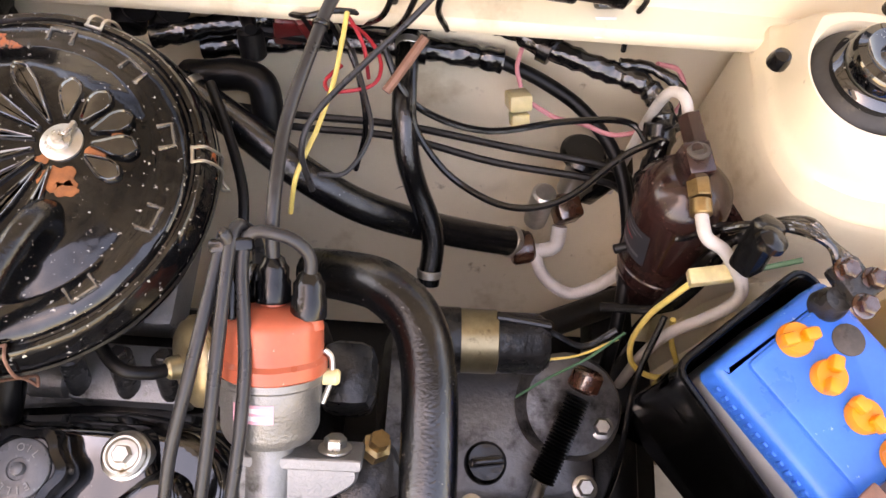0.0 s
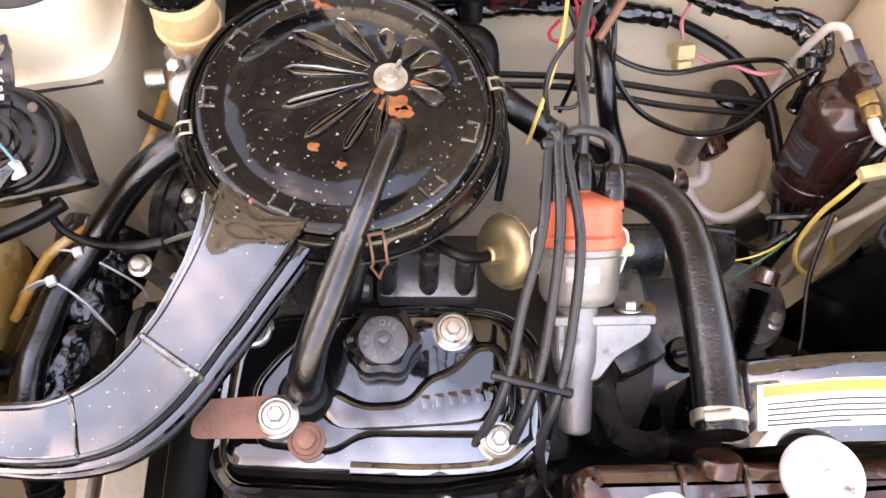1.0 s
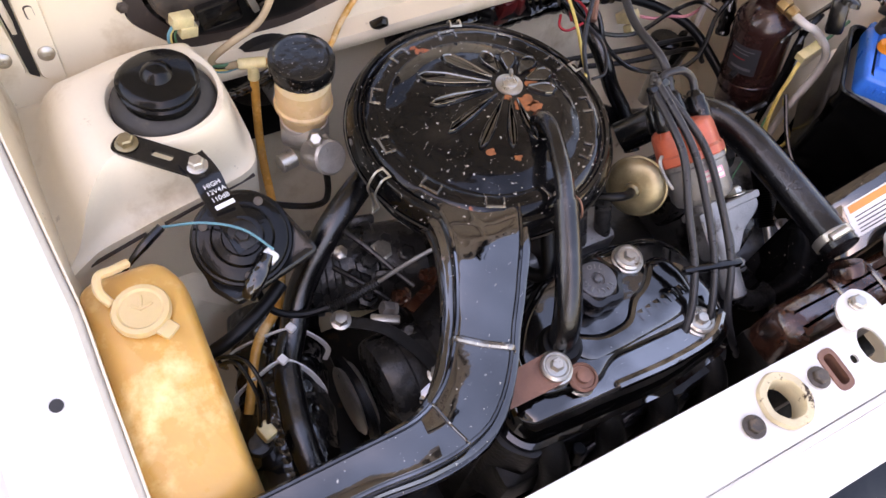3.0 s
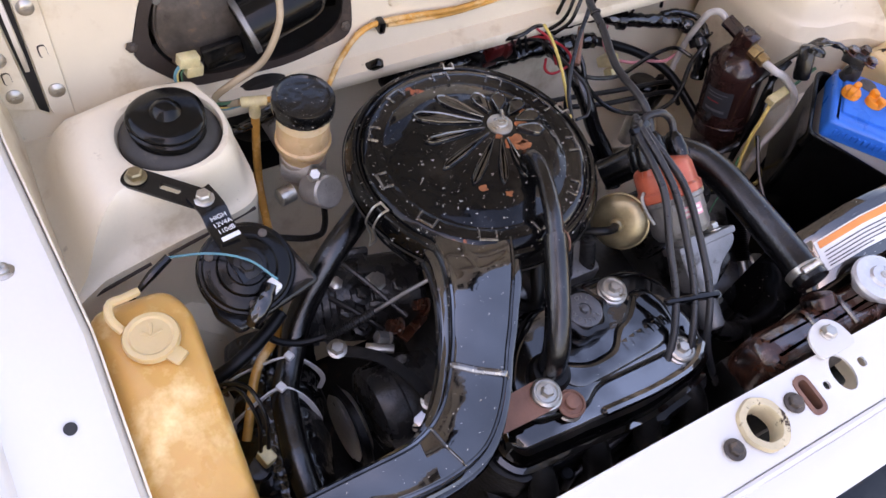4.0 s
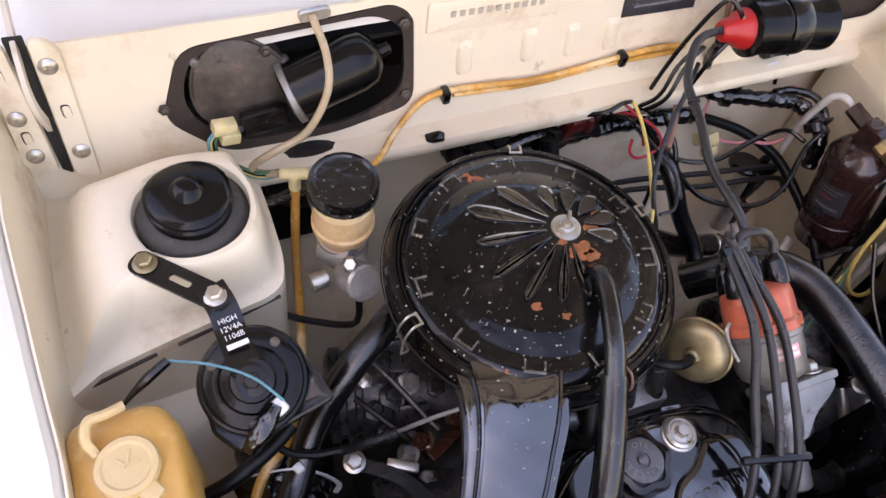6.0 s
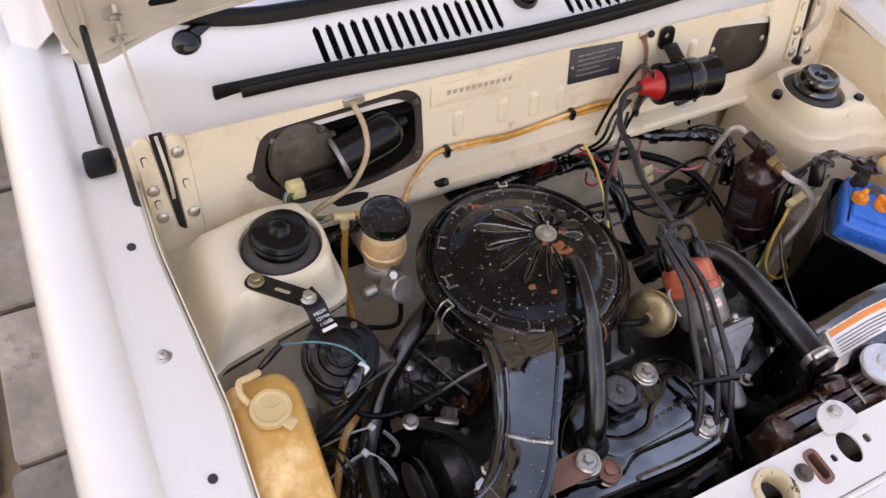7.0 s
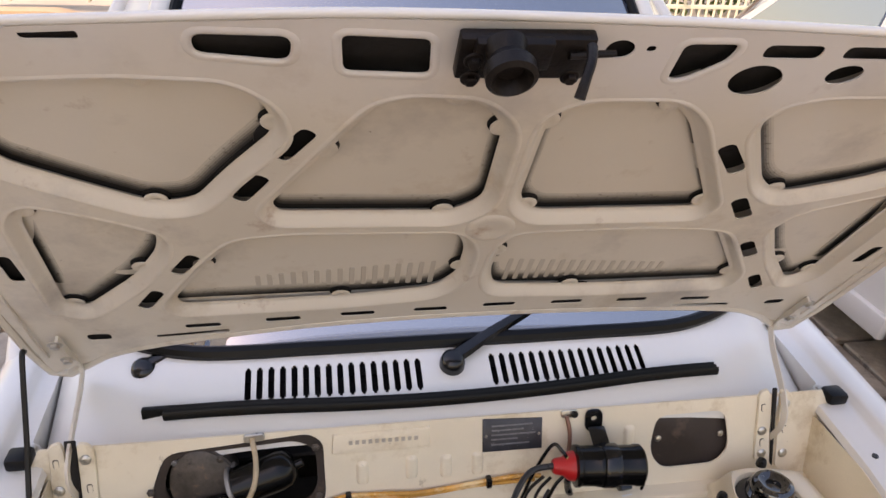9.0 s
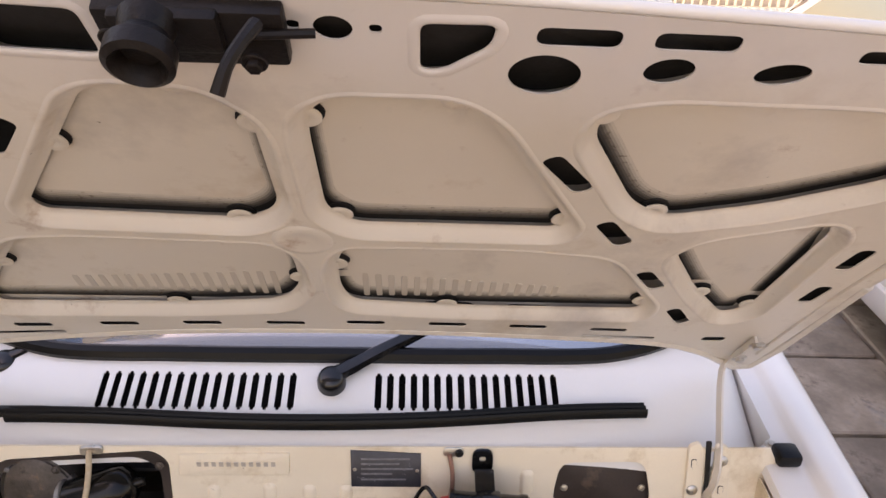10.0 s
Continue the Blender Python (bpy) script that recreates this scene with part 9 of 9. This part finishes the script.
def build_wiring():
    hn = thing("wiring_harness", (0.2, 0.09, 0.66), "tape-wrapped black wiring harness along the firewall", "wiring harness")
    runs = [([(-0.140, 0.060, 0.665), (-0.080, 0.078, 0.668), (0.000, 0.096, 0.670), (0.056, 0.102, 0.668), (0.120, 0.106, 0.668), (0.189, 0.108, 0.668), (0.234, 0.090, 0.664), (0.290, 0.070, 0.662), (0.335, 0.056, 0.660), (0.354, 0.030, 0.655), (0.356, 0.000, 0.645), (0.350, -0.020, 0.600)], 0.0110),
            ([(-0.100, 0.072, 0.640), (0.000, 0.090, 0.642), (0.056, 0.094, 0.640), (0.148, 0.096, 0.632), (0.200, 0.094, 0.626)], 0.0120),
            ([(0.189, 0.106, 0.668), (0.192, 0.100, 0.700), (0.180, 0.098, 0.735), (0.175, 0.092, 0.770)], 0.0060),
            ([(0.356, 0.010, 0.650), (0.372, 0.020, 0.655), (0.372, 0.050, 0.664), (0.340, 0.070, 0.668), (0.310, 0.072, 0.668)], 0.0055)]
    for p, r in runs:
        bm = B()
        q = spline(p, 8)
        tube(bm, q, [r * (1 + 0.10 * math.sin(i * 2.4) + 0.06 * math.sin(i * 5.1)) for i in range(len(q))], 12, smooth=False)
        part("wrapped_run", bm, M_TAPE, hn)
    for p, ax in (((0.115, 0.094, 0.636), (1, 0, 0)), ((0.24, 0.088, 0.662), (0.8, -0.4, 0)), ((0.352, 0.012, 0.650), (0, -0.7, -0.5))):
        bm = B()
        lathe(bm, p, [(0.0125, -0.007), (0.0155, -0.006), (0.0155, 0.006), (0.0125, 0.007)], ax, 16)
        box(bm, Vector(p) + Vector((0.004, -0.006, 0.014)), (0.010, 0.004, 0.022), 0.001, (20, 10, 30))
        part("tape_band", bm, M_PLASTIC, hn)
    hose("conduit", [(0.200, 0.094, 0.626), (0.245, 0.084, 0.612), (0.290, 0.060, 0.600), (0.326, 0.020, 0.585), (0.345, -0.025, 0.560), (0.350, -0.085, 0.535), (0.345, -0.15, 0.50), (0.34, -0.20, 0.45)], 0.0075, M_RUBBER, "black conduit bending down past the drier", "cable", n=12)
    wires = [("black", M_PLASTIC, [(0.080, 0.060, 0.690), (0.100, 0.028, 0.665), (0.129, 0.016, 0.640), (0.189, 0.008, 0.630), (0.266, 0.026, 0.630), (0.330, 0.034, 0.625), (0.352, 0.010, 0.62)], 0.0034),
             ("black", M_PLASTIC, [(0.110, 0.060, 0.690), (0.112, 0.020, 0.670), (0.118, -0.004, 0.640), (0.156, -0.036, 0.610), (0.212, -0.064, 0.612), (0.265, -0.056, 0.622), (0.316, -0.017, 0.642), (0.349, -0.004, 0.66)], 0.0036),
             ("yellow", M_YWIRE, [(0.050, 0.060, 0.725), (0.048, 0.032, 0.720), (0.043, -0.004, 0.707), (0.032, -0.043, 0.693), (0.018, -0.081, 0.680), (0.010, -0.10, 0.64)], 0.0023),
             ("red", M_RWIRE, [(0.030, 0.081, 0.690), (0.061, 0.064, 0.695), (0.081, 0.035, 0.694), (0.076, 0.010, 0.690), (0.041, 0.001, 0.688), (0.033, 0.012, 0.688), (0.046, 0.030, 0.688)], 0.0019),
             ("red", M_RWIRE, [(-0.010, 0.092, 0.700), (0.006, 0.078, 0.710), (0.040, 0.075, 0.712), (0.063, 0.049, 0.700), (0.070, 0.03, 0.67)], 0.0019),
             ("pink", M_PWIRE, [(0.235, 0.062, 0.602), (0.262, 0.048, 0.600), (0.288, 0.044, 0.600), (0.323, 0.032, 0.602), (0.366, 0.044, 0.610), (0.388, 0.066, 0.625), (0.378, 0.086, 0.645), (0.350, 0.080, 0.662)], 0.0026),
             ("pink", M_PWIRE, [(0.222, 0.075, 0.612), (0.215, 0.085, 0.630), (0.216, 0.090, 0.655)], 0.0024),
             ("grey", M_LEAD, [(0.136, 0.072, 0.760), (0.110, 0.045, 0.745), (0.072, 0.008, 0.727), (0.033, -0.038, 0.713), (0.022, -0.066, 0.695), (0.030, -0.085, 0.66)], 0.0030),
             ("grey", M_LEAD, [(0.055, 0.040, 0.700), (0.070, 0.000, 0.690), (0.078, -0.035, 0.680), (0.060, -0.070, 0.672), (0.035, -0.075, 0.672)], 0.0022),
             ("black", M_PLASTIC, [(0.030, 0.085, 0.680), (0.045, 0.050, 0.705), (0.062, 0.020, 0.690), (0.070, -0.010, 0.65), (0.06, -0.03, 0.60)], 0.0028),
             ("black", M_PLASTIC, [(0.300, 0.095, 0.760), (0.318, 0.096, 0.735), (0.310, 0.090, 0.705), (0.312, 0.082, 0.675)], 0.0028),
             ("black", M_PLASTIC, [(0.140, 0.080, 0.78), (0.118, 0.072, 0.76), (0.100, 0.060, 0.72), (0.085, 0.070, 0.69)], 0.0028),
             ("black", M_PLASTIC, [(0.125, 0.074, 0.790), (0.098, 0.066, 0.768), (0.082, 0.058, 0.728), (0.060, 0.075, 0.690)], 0.0028),
             ("brown", M_RUSTPLATE, [(0.120, 0.055, 0.705), (0.100, 0.025, 0.692), (0.088, 0.008, 0.684)], 0.0048),
             ("black", M_PLASTIC, [(-0.02, 0.085, 0.690), (0.010, 0.060, 0.715), (0.040, 0.065, 0.720), (0.075, 0.078, 0.70), (0.10, 0.085, 0.68)], 0.0030),
             ("black", M_PLASTIC, [(0.330, -0.165, 0.56), (0.300, -0.180, 0.545), (0.268, -0.172, 0.555), (0.240, -0.165, 0.56), (0.21, -0.16, 0.56)], 0.0036),
             ("green", M_GWIRE, [(0.335, -0.170, 0.57), (0.300, -0.195, 0.555), (0.262, -0.215, 0.54), (0.235, -0.232, 0.53)], 0.0014),
             ("yellow", M_YWIRE, [(0.33, -0.175, 0.565), (0.295, -0.190, 0.55), (0.258, -0.196, 0.545), (0.225, -0.196, 0.545)], 0.0014),
             ("black", M_PLASTIC, [(0.365, -0.16, 0.60), (0.345, -0.22, 0.56), (0.335, -0.30, 0.52), (0.31, -0.37, 0.47)], 0.0032),
             ("black", M_PLASTIC, [(0.41, -0.10, 0.66), (0.395, -0.130, 0.62), (0.375, -0.142, 0.57), (0.32, -0.135, 0.54)], 0.0050),
             ("black", M_PLASTIC, [(0.43, -0.10, 0.685), (0.395, -0.112, 0.66), (0.374, -0.135, 0.60), (0.362, -0.150, 0.52), (0.360, -0.165, 0.44)], 0.0050)]
    for col, m, p, r in wires:
        w = thing("wire", p[0], "loose " + col + " wire in the engine bay", "wire", "loose wires")
        bm = B()
        tube(bm, p, r, 8, 6)
        part("strand", bm, m, w)
    yl = thing("yellow_lead", (0.37, -0.15, 0.55), "looped cream-yellow lead with a nylon connector beside the battery", "wire")
    bm = B()
    tube(bm, [(0.374, -0.142, 0.649), (0.360, -0.152, 0.628), (0.351, -0.159, 0.598), (0.347, -0.172, 0.553), (0.355, -0.187, 0.523), (0.375, -0.196, 0.509), (0.396, -0.196, 0.509), (0.402, -0.188, 0.522), (0.388, -0.170, 0.550), (0.380, -0.156, 0.580)], 0.0030, 8)
    part("loop", bm, M_YWIRE, yl)
    bm = B()
    box(bm, (0.390, -0.138, 0.660), (0.046, 0.015, 0.013), 0.002, (0, -10, 8))
    part("connector", bm, M_YCONN, yl)
    bm = B()
    tube(bm, [(0.412, -0.135, 0.664), (0.435, -0.132, 0.676), (0.455, -0.130, 0.69)], 0.0026, 8)
    part("green_tail", bm, M_GWIRE, yl)
    yc = thing("wiring_connector", (0.222, 0.066, 0.60), "yellowed four-way nylon wiring connector hanging on its wires", "connector", "wiring connectors")
    bm = B()
    box(bm, (0.221, 0.064, 0.603), (0.024, 0.018, 0.030), 0.003, (50, 0, 12))
    part("socket", bm, M_YCONN, yc)
    bm = B()
    box(bm, (0.224, 0.050, 0.590), (0.019, 0.014, 0.018), 0.002, (50, 0, 12))
    part("plug", bm, M_YCONN, yc)
    wc = thing("wiring_connector", (0.282, 0.090, 0.69), "white and black wiring connector", "connector", "wiring connectors")
    bm = B()
    box(bm, (0.284, 0.086, 0.700), (0.024, 0.020, 0.034), 0.003, (35, 0, 5))
    part("socket", bm, M_NYLON, wc)
    bm = B()
    box(bm, (0.283, 0.100, 0.724), (0.022, 0.018, 0.026), 0.003, (35, 0, 5))
    part("plug", bm, M_PLASTIC, wc)
    rb = thing("fuse_sleeve", (-0.032, 0.085, 0.67), "red-brown fusible link sleeve with black boot", "fuse holder")
    bm = B()
    box(bm, (-0.050, 0.088, 0.690), (0.026, 0.020, 0.044), 0.006, (30, 10, 0))
    part("sleeve", bm, mat("red_brown_vinyl", (0.16, 0.03, 0.02, 1), 0.4, var=0.3, scale=40, bump=0.1), rb)
    bm = B()
    cyl(bm, (-0.048, 0.075, 0.672), (-0.046, 0.060, 0.645), 0.013, 14, 0.003)
    part("boot", bm, M_RUBBER, rb)
    lw = thing("left_wiring", (-0.35, 0.06, 0.69), "bundle of taped wires behind the brake reservoir", "wiring harness")
    for k in range(4):
        bm = B()
        tube(bm, [(-0.43, 0.035 + 0.004 * k, 0.700), (-0.395, 0.045 + 0.004 * k, 0.694 - 0.003 * k), (-0.340, 0.060 + 0.003 * k, 0.690 + 0.002 * k), (-0.290, 0.075, 0.690 + 0.003 * k), (-0.235, 0.085, 0.686), (-0.19, 0.095, 0.680)], 0.0042, 8)
        part("strand", bm, M_TAPE, lw)
    bm = B()
    box(bm, (-0.215, 0.080, 0.705), (0.012, 0.012, 0.05), 0.003, (30, 35, 0))
    part("loom_clip", bm, M_PLASTIC, lw)


build_wiring()


def build_stubs():
    for x, z in ((-0.170, 0.668), (-0.133, 0.671)):
        st = thing("heater_stub", (x, 0.12, z), "short black rubber heater hose stub in the firewall", "hose", "heater stubs")
        bm = B()
        lathe(bm, (x, 0.125, z), [(0.020, 0), (0.020, 0.012), (0.017, 0.016), (0.0165, 0.052), (0.012, 0.054), (0.010, 0.040)], (0.05, -1, -0.25), 24)
        part("rubber", bm, M_RUBBER, st)
        bm = B()
        lathe(bm, (x + 0.001, 0.097, z - 0.007), [(0.0168, 0), (0.0185, 0.001), (0.0185, 0.007), (0.0168, 0.008)], (0.05, -1, -0.25), 24)
        part("clip", bm, M_IRON, st)
    gr = thing("cable_grommet", (-0.086, 0.118, 0.668), "round black rubber grommet with a cable", "grommet")
    bm = B()
    lathe(bm, (-0.086, 0.125, 0.668), [(0.026, 0), (0.026, 0.005), (0.020, 0.010), (0.010, 0.022), (0.007, 0.030)], (0.15, -1, 0.05), 28)
    part("boot", bm, M_RUBBER, gr)
    bm = B()
    tube(bm, [(-0.082, 0.100, 0.669), (-0.06, 0.080, 0.668), (-0.02, 0.078, 0.664), (0.03, 0.076, 0.660)], 0.006, 8)
    part("cable", bm, M_RUBBER, gr)
    cn = thing("relay_plug", (-0.010, 0.085, 0.675), "maroon plastic connector plug with black leads", "connector")
    bm = B()
    box(bm, (-0.012, 0.085, 0.672), (0.030, 0.026, 0.046), 0.004, (12, 8, 10))
    box(bm, (0.010, 0.080, 0.682), (0.022, 0.022, 0.036), 0.004, (5, -14, 24))
    part("plug", bm, mat("maroon_plastic", (0.10, 0.012, 0.012, 1), 0.3, var=0.3, scale=40, bump=0.1), cn)
    for k in range(3):
        bm = B()
        tube(bm, [(-0.016 + 0.007 * k, 0.085, 0.695), (-0.014 + 0.012 * k, 0.080, 0.712), (0.004 + 0.012 * k, 0.070, 0.705), (0.02 + 0.01 * k, 0.066, 0.672)], 0.0026, 6)
        part("lead", bm, M_RUBBER, cn)


build_stubs()
